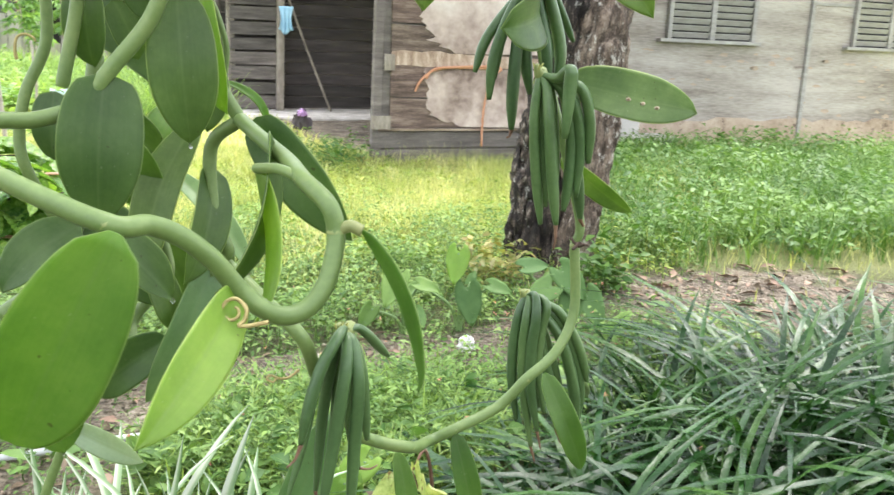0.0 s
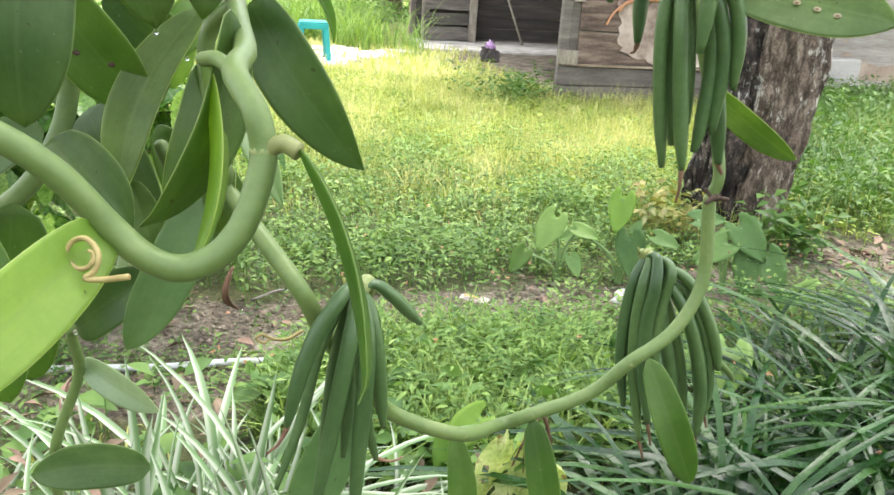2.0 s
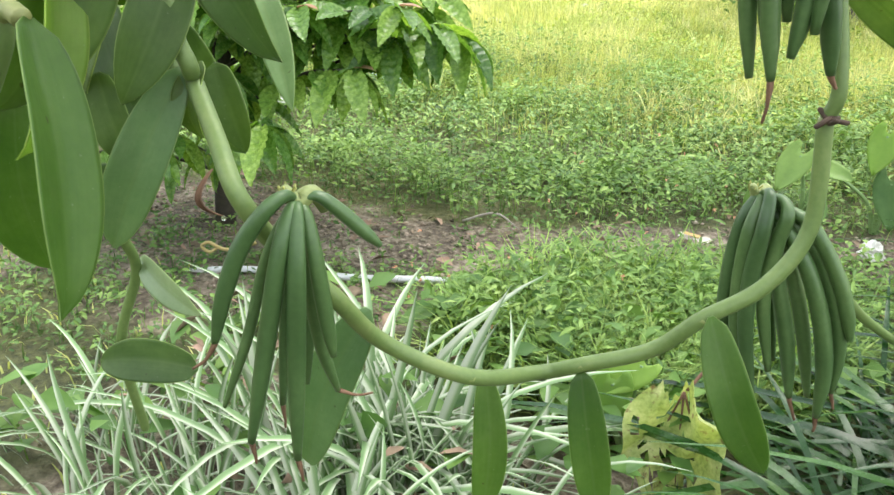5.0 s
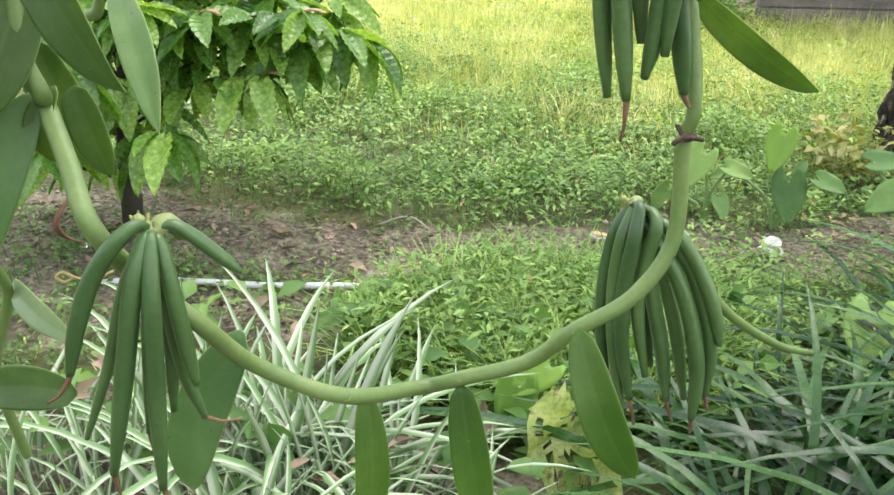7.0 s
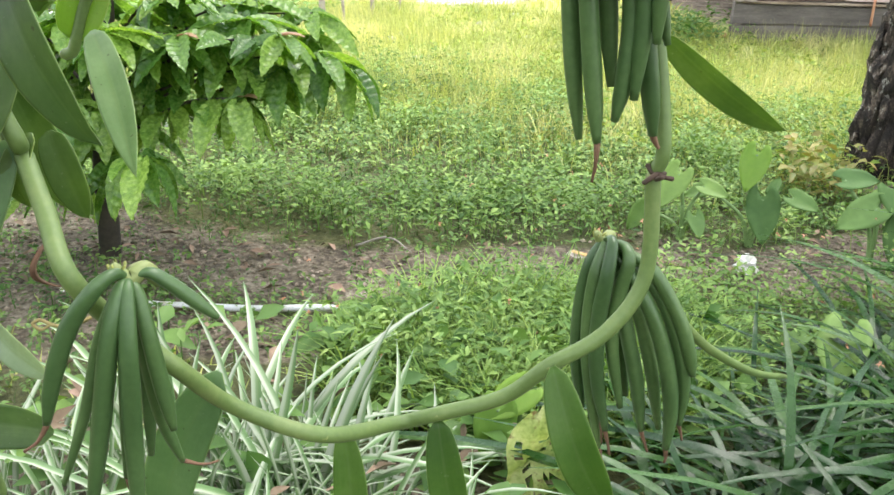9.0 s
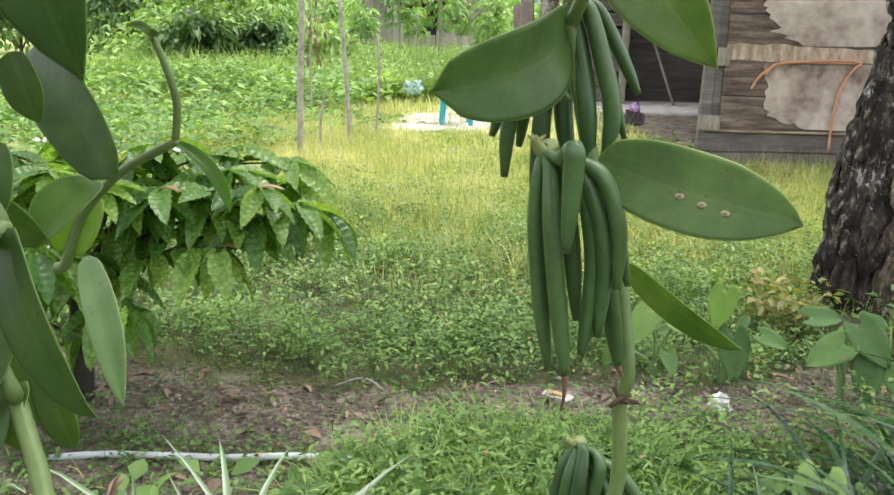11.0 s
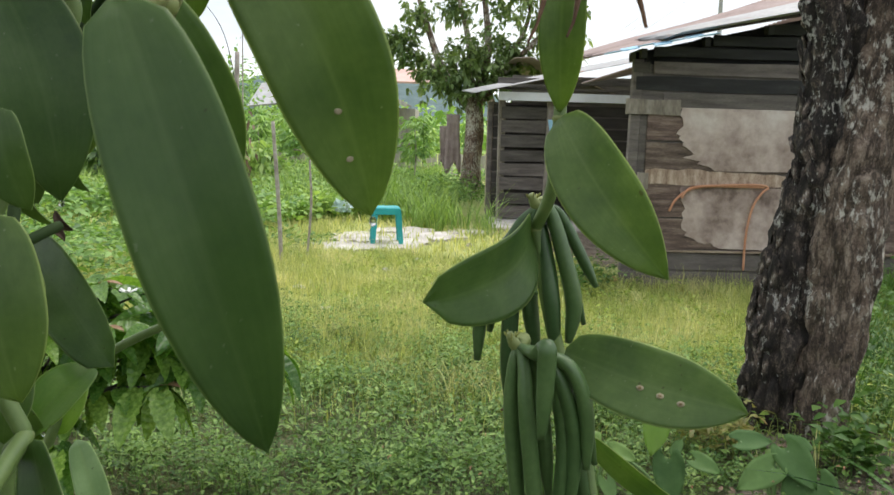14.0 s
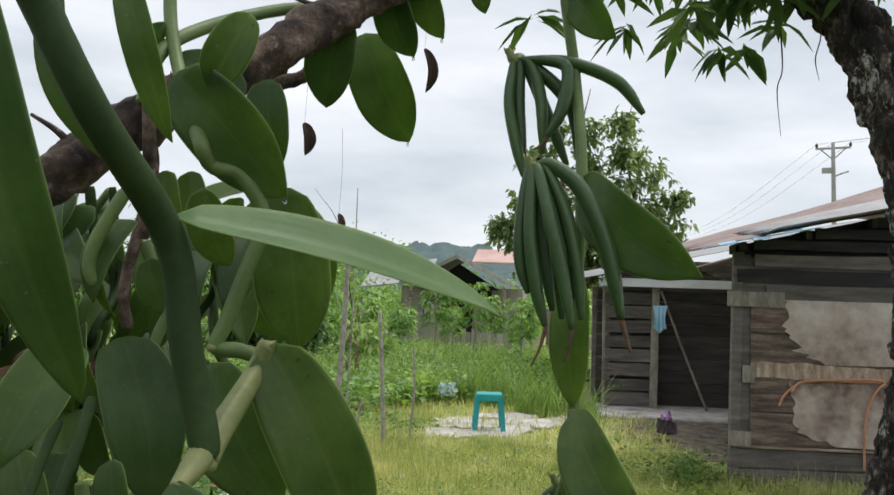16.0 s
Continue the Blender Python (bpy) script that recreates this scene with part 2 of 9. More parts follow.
M["bark"] = bark_material("furrowed_bark", (0.026, 0.018, 0.013), (0.160, 0.116, 0.087), (0.35, 0.282, 0.225), (0.64, 0.61, 0.54), 0.537)
M["black_bark"] = bark_material("blackened_bark", (0.009, 0.007, 0.006), (0.040, 0.031, 0.026), (0.23, 0.175, 0.140), (0.62, 0.60, 0.55), 0.558)
M["patchy_bark"] = bark_material("patchy_pale_bark", (0.075, 0.048, 0.034), (0.225, 0.150, 0.110), (0.40, 0.30, 0.225), (0.66, 0.62, 0.53), 0.500)
M["branch"] = surface("branch_bark", [(0.38, (0.018, 0.012, 0.009)), (0.5, (0.080, 0.052, 0.038)), (0.62, (0.25, 0.175, 0.135))], 24, 130, 0.85, 1.0, 0.008,
                      dirt=((0.34, 0.27, 0.22), 60, 0.60))
M["coffee_bark"] = surface("coffee_bark", [(0.35, (0.02, 0.018, 0.013)), (0.7, (0.075, 0.06, 0.045))], 18, 90, 0.85, 0.6, 0.006)
M["coffee_leaf"] = surface("coffee_leaf", [(0.32, (0.060, 0.148, 0.026)), (0.5, (0.138, 0.270, 0.050)), (0.68, (0.275, 0.425, 0.115))], 14, 120, 0.25, 0.2, 0.002,
                           vary=0.45, translucent=0.42, thin=(1.45, 1.45, 0.6), spec=0.5)
M["taro_bright"] = surface("bright_taro_leaf", [(0.3, (0.20, 0.36, 0.06)), (0.7, (0.30, 0.46, 0.09))], 8, 60, 0.5, 0.2, 0.003, vary=0.2, translucent=0.5, thin=(1.2, 1.2, 0.5))
M["taro_mid"] = surface("green_taro_leaf", [(0.3, (0.115, 0.220, 0.062)), (0.6, (0.170, 0.295, 0.088)), (0.85, (0.25, 0.38, 0.13))], 8, 60, 0.5, 0.2, 0.003, vary=0.25, translucent=0.25, spec=0.35)
M["taro_dark"] = surface("dark_taro_leaf", [(0.3, (0.075, 0.155, 0.046)), (0.6, (0.115, 0.215, 0.066)), (0.85, (0.18, 0.29, 0.10))], 8, 60, 0.55, 0.2, 0.003, vary=0.25, translucent=0.25, spec=0.25)
M["tendril"] = surface("tan_tendril", [(0.3, (0.26, 0.19, 0.07)), (0.7, (0.46, 0.38, 0.16))], 80, 300, 0.6, 0.2, 0.001)
M["young_leaf"] = surface("young_leaf", [(0.3, (0.36, 0.20, 0.14)), (0.7, (0.50, 0.33, 0.20))], 20, 120, 0.4, 0.2, 0.002, translucent=0.25, thin=(1.2, 1, 0.8))
M["flower"] = surface("white_flower", [(0.3, (0.75, 0.75, 0.70)), (0.7, (0.86, 0.86, 0.82))], 40, 160, 0.6, 0.1, 0.001)
M["grass"] = surface("lawn_grass", [(0.34, (0.215, 0.300, 0.072)), (0.5, (0.480, 0.515, 0.195)), (0.64, (0.72, 0.68, 0.38))], 2.1, 13, 0.6, 0.0, 0.002,
                     island=0.35, translucent=0.35, thin=(1.15, 1.15, 0.6), world_space=True, spec=0.3)
M["herb"] = surface("weed_leaf", [(0.34, (0.092, 0.180, 0.038)), (0.5, (0.195, 0.320, 0.088)), (0.66, (0.345, 0.455, 0.180))], 1.6, 14, 0.55, 0.0, 0.002,
                    island=0.34, translucent=0.28, thin=(1.2, 1.25, 0.6), world_space=True, spec=0.25)
M["lawn_herb"] = surface("yellowish_weed_leaf", [(0.34, (0.150, 0.235, 0.040)), (0.5, (0.300, 0.400, 0.085)), (0.66, (0.470, 0.530, 0.170))], 2.4, 18, 0.55, 0.0, 0.002,
                         island=0.36, translucent=0.3, thin=(1.2, 1.2, 0.55), world_space=True, spec=0.25)
# deeper copy of weed_leaf; shade low among the weeds is in its colour
M["deep_herb"] = surface("deep_shaded_weed_leaf", [(0.34, (0.044, 0.105, 0.022)), (0.5, (0.105, 0.200, 0.046)), (0.66, (0.215, 0.335, 0.100))], 2.6, 18, 0.5, 0.0, 0.002,
                         island=0.40, translucent=0.18, thin=(1.2, 1.25, 0.6), world_space=True, spec=0.3)
M["lush"] = surface("lush_weed_leaf", [(0.34, (0.050, 0.122, 0.024)), (0.5, (0.106, 0.212, 0.046)), (0.66, (0.195, 0.320, 0.086))], 1.3, 12, 0.5, 0.0, 0.002,
                    island=0.32, translucent=0.3, thin=(1.2, 1.25, 0.6), world_space=True, spec=0.4)
M["rank"] = surface("rank_grass", [(0.34, (0.13, 0.235, 0.050)), (0.5, (0.255, 0.390, 0.105)), (0.66, (0.42, 0.52, 0.20))], 0.7, 9, 0.55, 0.0, 0.002,
                    island=0.35, translucent=0.35, thin=(1.2, 1.25, 0.6), world_space=True, spec=0.3)
M["bush"] = surface("bush_leaf", [(0.34, (0.100, 0.205, 0.052)), (0.5, (0.222, 0.375, 0.110)), (0.66, (0.40, 0.53, 0.20))], 0.5, 9, 0.55, 0.0, 0.002,
                    island=0.35, translucent=0.3, world_space=True, spec=0.35)
M["liriope"] = surface("dark_strap_leaf", [(0.3, (0.011, 0.042, 0.008)), (0.5, (0.025, 0.080, 0.016)), (0.7, (0.058, 0.148, 0.036))], 3, 40, 0.27, 0.0, 0.002,
                       vary=0.55, translucent=0.22, world_space=True, spec=0.42)
M["taro"] = surface("taro_leaf", [(0.3, (0.12, 0.23, 0.050)), (0.6, (0.18, 0.31, 0.070)), (0.85, (0.27, 0.40, 0.11))], 8, 60, 0.5, 0.2, 0.003, vary=0.25, translucent=0.3)
M["wilted"] = surface("wilted_leaf", [(0.36, (0.20, 0.27, 0.07)), (0.5, (0.40, 0.47, 0.16)), (0.64, (0.58, 0.60, 0.30))], 26, 130, 0.6, 0.6, 0.005, translucent=0.3, dirt=((0.17, 0.10, 0.045), 42, 0.57))
M["taro_stalk"] = surface("taro_stalk", [(0.3, (0.16, 0.27, 0.09)), (0.7, (0.25, 0.38, 0.15))], 20, 120, 0.5, 0.1, 0.001)
M["tree_leaf"] = surface("tree_leaf", [(0.3, (0.040, 0.095, 0.025)), (0.55, (0.08, 0.155, 0.04)), (0.8, (0.20, 0.27, 0.07))], 1.1, 10, 0.5, 0.0, 0.002,
                         island=0.35, translucent=0.3, world_space=True)
# lighter than tree_leaf; haze over the yard tree is in this colour
M["sparse_leaf"] = surface("hazed_pale_leaf", [(0.3, (0.10, 0.17, 0.06)), (0.55, (0.21, 0.29, 0.11)), (0.8, (0.38, 0.43, 0.18))], 1.1, 10, 0.5, 0.0, 0.002,
                           island=0.35, translucent=0.35, world_space=True)
# bluish grey haze of distance is mixed into the hill woods' colour
M["hazy_leaf"] = surface("hazed_woods", [(0.3, (0.095, 0.140, 0.145)), (0.55, (0.130, 0.178, 0.178)), (0.8, (0.170, 0.220, 0.214))], 0.12, 1.2, 0.9, 0.0, 0.1,
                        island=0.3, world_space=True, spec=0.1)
M["plank"] = surface("weathered_plank", [(0.36, (0.105, 0.074, 0.054)), (0.5, (0.285, 0.216, 0.158)), (0.64, (0.49, 0.405, 0.32))], 2.6, 34, 0.85, 0.5, 0.004,
                     stretch=(1, 1, 7), vary=0.22, dirt=((0.10, 0.08, 0.07), 3.0, 0.60))
M["dark_plank"] = surface("smoky_plank", [(0.3, (0.050, 0.043, 0.039)), (0.55, (0.155, 0.136, 0.124)), (0.8, (0.30, 0.272, 0.250))], 2.0, 30, 0.85, 0.5, 0.004,
                          stretch=(1, 1, 7), vary=0.35)
M["stained_board"] = surface("stained_board", [(0.36, (0.046, 0.032, 0.026)), (0.5, (0.142, 0.100, 0.080)), (0.64, (0.285, 0.220, 0.183))], 2.4, 30, 0.85, 0.5, 0.005,
                             stretch=(1, 1, 8), vary=0.15)
# dark boards under the eave; its shade deepens their colour to near black
M["eave_shade_plank"] = surface("eave_shaded_plank", [(0.3, (0.014, 0.014, 0.015)), (0.55, (0.038, 0.037, 0.039)), (0.8, (0.100, 0.097, 0.098))], 2.0, 30, 0.85, 0.5, 0.004,
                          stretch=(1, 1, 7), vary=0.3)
# copy of dark_plank darkened in colour for the shade inside the shed
M["shed_plank"] = surface("shaded_shed_plank", [(0.3, (0.022, 0.019, 0.018)), (0.55, (0.062, 0.054, 0.050)), (0.8, (0.145, 0.130, 0.120))], 2.0, 30, 0.85, 0.5, 0.004,
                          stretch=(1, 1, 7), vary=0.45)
M["pale_wood"] = surface("pale_wood", [(0.34, (0.12, 0.10, 0.082)), (0.5, (0.27, 0.235, 0.195)), (0.66, (0.44, 0.395, 0.335))], 7, 60, 0.85, 0.5, 0.004, stretch=(1, 1, 0.3))
M["ply"] = surface("worn_plywood", [(0.38, (0.16, 0.112, 0.094)), (0.46, (0.37, 0.285, 0.245)), (0.55, (0.54, 0.445, 0.395)), (0.64, (0.67, 0.60, 0.55))], 1.7, 8, 0.75, 0.25, 0.003, stretch=(1, 1, 1))
M["ply_bare"] = surface("split_plywood", [(0.36, (0.20, 0.13, 0.088)), (0.5, (0.42, 0.31, 0.235)), (0.64, (0.60, 0.49, 0.40))], 6, 50, 0.8, 0.5, 0.003, stretch=(3, 1, 1))
M["plaster"] = surface("old_plaster", [(0.38, (0.205, 0.178, 0.155)), (0.5, (0.35, 0.318, 0.285)), (0.62, (0.47, 0.44, 0.405))], 1.6, 22, 0.9, 0.6, 0.010, stretch=(0.35, 1, 2.6),
                       dirt=((0.22, 0.18, 0.155), 5.0, 0.62))
M["plaster_base"] = surface("crumbled_plaster", [(0.3, (0.23, 0.17, 0.12)), (0.5, (0.42, 0.33, 0.26)), (0.75, (0.56, 0.48, 0.40))], 3.5, 24, 0.95, 0.8, 0.02,
                            dirt=((0.14, 0.10, 0.08), 9.0, 0.58))
M["concrete"] = surface("concrete", [(0.3, (0.36, 0.34, 0.32)), (0.5, (0.52, 0.50, 0.475)), (0.75, (0.64, 0.62, 0.59))], 3.0, 40, 0.9, 0.4, 0.006)
M["slab"] = surface("broken_concrete_slab", [(0.34, (0.20, 0.18, 0.155)), (0.45, (0.45, 0.42, 0.385)), (0.57, (0.60, 0.565, 0.535)), (0.7, (0.70, 0.675, 0.65))], 3.5, 22, 0.9, 0.6, 0.02,
                    dirt=((0.22, 0.20, 0.14), 6.0, 0.62))
M["louvre"] = surface("grey_louvre_wood", [(0.3, (0.25, 0.24, 0.225)), (0.7, (0.42, 0.41, 0.39))], 6, 60, 0.8, 0.3, 0.002, stretch=(1, 1, 4))
# near-black for plates that stand in for the shade behind openings
M["unlit_room"] = surface("unlit_interior", [(0.3, (0.010, 0.010, 0.010)), (0.7, (0.025, 0.024, 0.023))], 3, 30, 0.95, 0.0)
# near-white; sky light on the zinc fascia is put into its colour
M["skylit_zinc"] = surface("skylit_zinc_strip", [(0.3, (0.66, 0.68, 0.70)), (0.7, (0.82, 0.84, 0.86))], 3, 30, 0.6, 0.1, 0.002)
M["zinc"] = surface("zinc_sheet", [(0.3, (0.24, 0.235, 0.24)), (0.55, (0.38, 0.38, 0.385)), (0.8, (0.50, 0.505, 0.51))], 2.0, 30, 0.62, 0.15, 0.003, metal=0.15,
                    dirt=((0.36, 0.20, 0.14), 2.2, 0.60))
M["rust"] = surface("rusty_sheet", [(0.3, (0.22, 0.155, 0.140)), (0.5, (0.34, 0.265, 0.250)), (0.75, (0.46, 0.40, 0.39))], 1.2, 20, 0.75, 0.2, 0.003, metal=0.15)
M["red_roof"] = surface("faded_red_roof", [(0.3, (0.42, 0.24, 0.20)), (0.55, (0.58, 0.39, 0.34)), (0.8, (0.68, 0.55, 0.50))], 0.9, 9, 0.75, 0.1, 0.01)
M["blue_sheet"] = surface("blue_tarpaulin", [(0.3, (0.20, 0.42, 0.60)), (0.7, (0.38, 0.60, 0.74))], 5, 50, 0.5, 0.3, 0.004)
M["stool"] = surface("teal_plastic", [(0.3, (0.010, 0.30, 0.33)), (0.7, (0.025, 0.40, 0.42))], 8, 80, 0.42, 0.05, 0.001)
M["orange"] = surface("orange_hose", [(0.3, (0.50, 0.22, 0.12)), (0.7, (0.62, 0.33, 0.20))], 10, 80, 0.6, 0.1, 0.001)
M["pvc"] = surface("white_pipe", [(0.3, (0.52, 0.54, 0.56)), (0.7, (0.70, 0.72, 0.74))], 5, 60, 0.45, 0.1, 0.001, dirt=((0.33, 0.29, 0.24), 12, 0.62))
M["bag"] = surface("pale_blue_plastic", [(0.3, (0.42, 0.58, 0.70)), (0.7, (0.66, 0.76, 0.82))], 14, 60, 0.4, 0.4, 0.006)
M["paper"] = surface("white_litter", [(0.3, (0.58, 0.57, 0.54)), (0.7, (0.78, 0.77, 0.74))], 25, 120, 0.6, 0.3, 0.003)
M["dirty_film"] = surface("dirty_film", [(0.3, (0.34, 0.29, 0.24)), (0.7, (0.56, 0.51, 0.46))], 25, 120, 0.5, 0.3, 0.003)
M["litter_yellow"] = surface("yellow_print", [(0.3, (0.40, 0.24, 0.07)), (0.7, (0.52, 0.34, 0.12))], 25, 120, 0.5, 0.2, 0.002)
M["cloth"] = surface("drab_cloth", [(0.3, (0.20, 0.145, 0.130)), (0.7, (0.40, 0.32, 0.295))], 7, 90, 0.95, 0.5, 0.01)
M["dark_cloth"] = surface("dark_cloth", [(0.3, (0.05, 0.045, 0.05)), (0.7, (0.13, 0.11, 0.12))], 7, 90, 0.95, 0.5, 0.01)
M["clod"] = surface("soil_clod", [(0.34, (0.075, 0.060, 0.043)), (0.5, (0.23, 0.19, 0.14)), (0.66, (0.42, 0.36, 0.285))], 9, 90, 0.95, 0.5, 0.004, island=0.45, world_space=True)
M["croton"] = surface("yellow_red_leaf", [(0.34, (0.26, 0.17, 0.06)), (0.5, (0.32, 0.30, 0.09)), (0.66, (0.22, 0.33, 0.09))], 5, 40, 0.5, 0.0, 0.002,
                      island=0.3, translucent=0.3, world_space=True)
M["purple"] = surface("purple_plastic", [(0.3, (0.38, 0.20, 0.48)), (0.7, (0.55, 0.36, 0.62))], 14, 60, 0.5, 0.2, 0.002)
M["pole"] = surface("grey_pole", [(0.3, (0.26, 0.26, 0.27)), (0.7, (0.40, 0.40, 0.41))], 1, 8, 0.8, 0.1, 0.002)
M["stick"] = surface("grey_stick", [(0.3, (0.18, 0.15, 0.13)), (0.5, (0.36, 0.32, 0.29)), (0.75, (0.54, 0.51, 0.48))], 14, 70, 0.9, 0.5, 0.004)
M["brown_leaf"] = surface("dead_leaf", [(0.3, (0.12, 0.080, 0.055)), (0.55, (0.25, 0.175, 0.120)), (0.8, (0.42, 0.33, 0.245))], 9, 60, 0.85, 0.3, 0.003, island=0.4)
# grey wood lightened in colour for the haze at its distance
M["hazed_fence_wood"] = surface("hazed_fence_wood", [(0.3, (0.21, 0.195, 0.18)), (0.7, (0.44, 0.42, 0.395))], 2, 20, 0.9, 0.3, 0.004, stretch=(4, 4, 0.4), vary=0.25)


def variegated(name):
    m = bpy.data.materials.new(name)
    m.use_nodes = True
    nt = m.node_tree
    bsdf, out = nt.nodes["Principled BSDF"], nt.nodes["Material Output"]
    at = nt.nodes.new("ShaderNodeAttribute")
    at.attribute_name = "across"
    fac = at.outputs["Fac"]
    rnd = nt.nodes.new("ShaderNodeObjectInfo").outputs["Random"]
    stripe = ramp_node(nt, math_node(nt, "ADD", fac, math_node(nt, "MULTIPLY", rnd, 0.35)), [(0.40, (0.58, 0.64, 0.50)), (0.58, (0.46, 0.55, 0.38)), (0.74, (0.25, 0.37, 0.18)), (1.0, (0.16, 0.28, 0.11))])
    hsv = nt.nodes.new("ShaderNodeHueSaturation")
    nt.links.new(math_node(nt, "ADD", math_node(nt, "MULTIPLY", rnd, 0.4), 0.62), hsv.inputs["Value"])
    nt.links.new(stripe, hsv.inputs["Color"])
    nt.links.new(hsv.outputs[0], bsdf.inputs["Base Color"])
    bsdf.inputs["Roughness"].default_value = 0.45
    tr, mx = nt.nodes.new("ShaderNodeBsdfTranslucent"), nt.nodes.new("ShaderNodeMixShader")
    mx.inputs[0].default_value = 0.25
    nt.links.new(hsv.outputs[0], tr.inputs[0])
    nt.links.new(bsdf.outputs[0], mx.inputs[1])
    nt.links.new(tr.outputs[0], mx.inputs[2])
    nt.links.new(mx.outputs[0], out.inputs["Surface"])
    return m


M["variegated"] = variegated("variegated_strap_leaf")


def ground_material():
    m = bpy.data.materials.new("yard_ground")
    m.use_nodes = True
    nt = m.node_tree
    bsdf = nt.nodes["Principled BSDF"]
    vec = coords(nt, (1, 1, 1), True)
    fine, mid = noise_node(nt, vec, 45, 6, 0.65), noise_node(nt, vec, 5, 5, 0.6)
    soil = ramp_node(nt, math_node(nt, "ADD", math_node(nt, "MULTIPLY", fine, 0.55), math_node(nt, "MULTIPLY", mid, 0.45)),
                     [(0.36, (0.040, 0.030, 0.022)), (0.47, (0.130, 0.102, 0.074)), (0.56, (0.270, 0.222, 0.168)), (0.66, (0.47, 0.405, 0.33))])
    tone = math_node(nt, "ADD", math_node(nt, "MULTIPLY", fine, 0.5), math_node(nt, "MULTIPLY", noise_node(nt, vec, 0.9, 4), 0.5))
    # turf under the weeds, darkened in colour for the shade between leaves
    shaded_turf = ramp_node(nt, tone, [(0.36, (0.036, 0.042, 0.016)), (0.5, (0.090, 0.098, 0.034)), (0.64, (0.18, 0.17, 0.070))])
    lawn = ramp_node(nt, tone, [(0.32, (0.23, 0.28, 0.075)), (0.5, (0.41, 0.45, 0.15)), (0.66, (0.60, 0.59, 0.27))])
    lw = nt.nodes.new("ShaderNodeAttribute")
    lw.attribute_name = "lawn"
    turf = mix_rgb(nt, lw.outputs["Fac"], shaded_turf, lawn)
    at = nt.nodes.new("ShaderNodeAttribute")
    at.attribute_name = "bare"
    edge = math_node(nt, "ADD", at.outputs["Fac"], math_node(nt, "MULTIPLY", math_node(nt, "SUBTRACT", noise_node(nt, vec, 7, 5), 0.5), 0.9))
    col = mix_rgb(nt, ramp_node(nt, edge, [(0.35, (0, 0, 0)), (0.6, (1, 1, 1))]), turf, soil)
    nt.links.new(col, bsdf.inputs["Base Color"])
    bsdf.inputs["Roughness"].default_value = 0.92
    nt.links.new(bump_node(nt, math_node(nt, "ADD", fine, mid), 0.9, 0.03), bsdf.inputs["Normal"])
    return m


M["ground"] = ground_material()


# ---- builders ----
def thing(name, label, category, at=(0, 0, 0), group="", kind=""):
    ob = new(name)
    ob.location = at
    return tagged(ob, label, category, group, kind)


def link_mesh(name, me, material, parent=None, label="", smooth=True):
    me.materials.append(material)
    if smooth:
        me.polygons.foreach_set("use_smooth", np.ones(len(me.polygons), bool))
    ob = new(name, me)
    if parent is not None:
        ob.parent = parent
        top = parent
        shift = Vector((0, 0, 0))
        while top is not None:
            shift += top.location
            top = top.parent
        me.transform(Matrix.Translation(-shift))
    if label:
        tagged(ob, label)
    return ob


def part(name, bm, material, parent, label="", smooth=True):
    me = bpy.data.meshes.new(name)
    bm.to_mesh(me)
    bm.free()
    return link_mesh(name, me, material, parent, label, smooth)


def fast(name, verts, tris, material, parent=None, label="", attr=None, smooth=False):
    me = bpy.data.meshes.new(name)
    verts, tris = np.asarray(verts, np.float32).reshape(-1, 3), np.asarray(tris, np.int32).reshape(-1, 3)
    me.vertices.add(len(verts))
    me.vertices.foreach_set("co", verts.ravel())
    me.loops.add(tris.size)
    me.loops.foreach_set("vertex_index", tris.ravel())
    me.polygons.add(len(tris))
    me.polygons.foreach_set("loop_start", np.arange(0, tris.size, 3, dtype=np.int32))
    if attr:
        a = me.attributes.new(attr[0], "FLOAT", "POINT")
        a.data.foreach_set("value", np.asarray(attr[1], np.float32))
    me.update(calc_edges=True)
    return link_mesh(name, me, material, parent, label, smooth)


def box(bm, centre, size, turn=None, bevel=0.0):
    made = bmesh.ops.create_cube(bm, size=1.0)["verts"]
    m = Matrix.Translation(centre) @ (turn or Matrix.Identity(4)) @ Matrix.Diagonal((*size, 1))
    bmesh.ops.transform(bm, matrix=m, verts=made)
    if bevel:
        edges = {e for v in made for e in v.link_edges}
        bmesh.ops.bevel(bm, geom=list(edges), offset=bevel, segments=1, affect="EDGES", profile=0.6)
    return bm


def spline(points, steps):
    """A smooth line through points, as numpy rows."""
    p = np.array(points, float)
    p = np.vstack([2 * p[0] - p[1], p, 2 * p[-1] - p[-2]])
    rows = []
    for i in range(1, len(p) - 2):
        for s in np.linspace(0, 1, steps, endpoint=False):
            a, b, c, d = p[i - 1], p[i], p[i + 1], p[i + 2]
            rows.append(0.5 * (2 * b + (c - a) * s + (2 * a - 5 * b + 4 * c - d) * s ** 2 + (3 * b - a - 3 * c + d) * s ** 3))
    rows.append(p[-2])
    return np.array(rows)


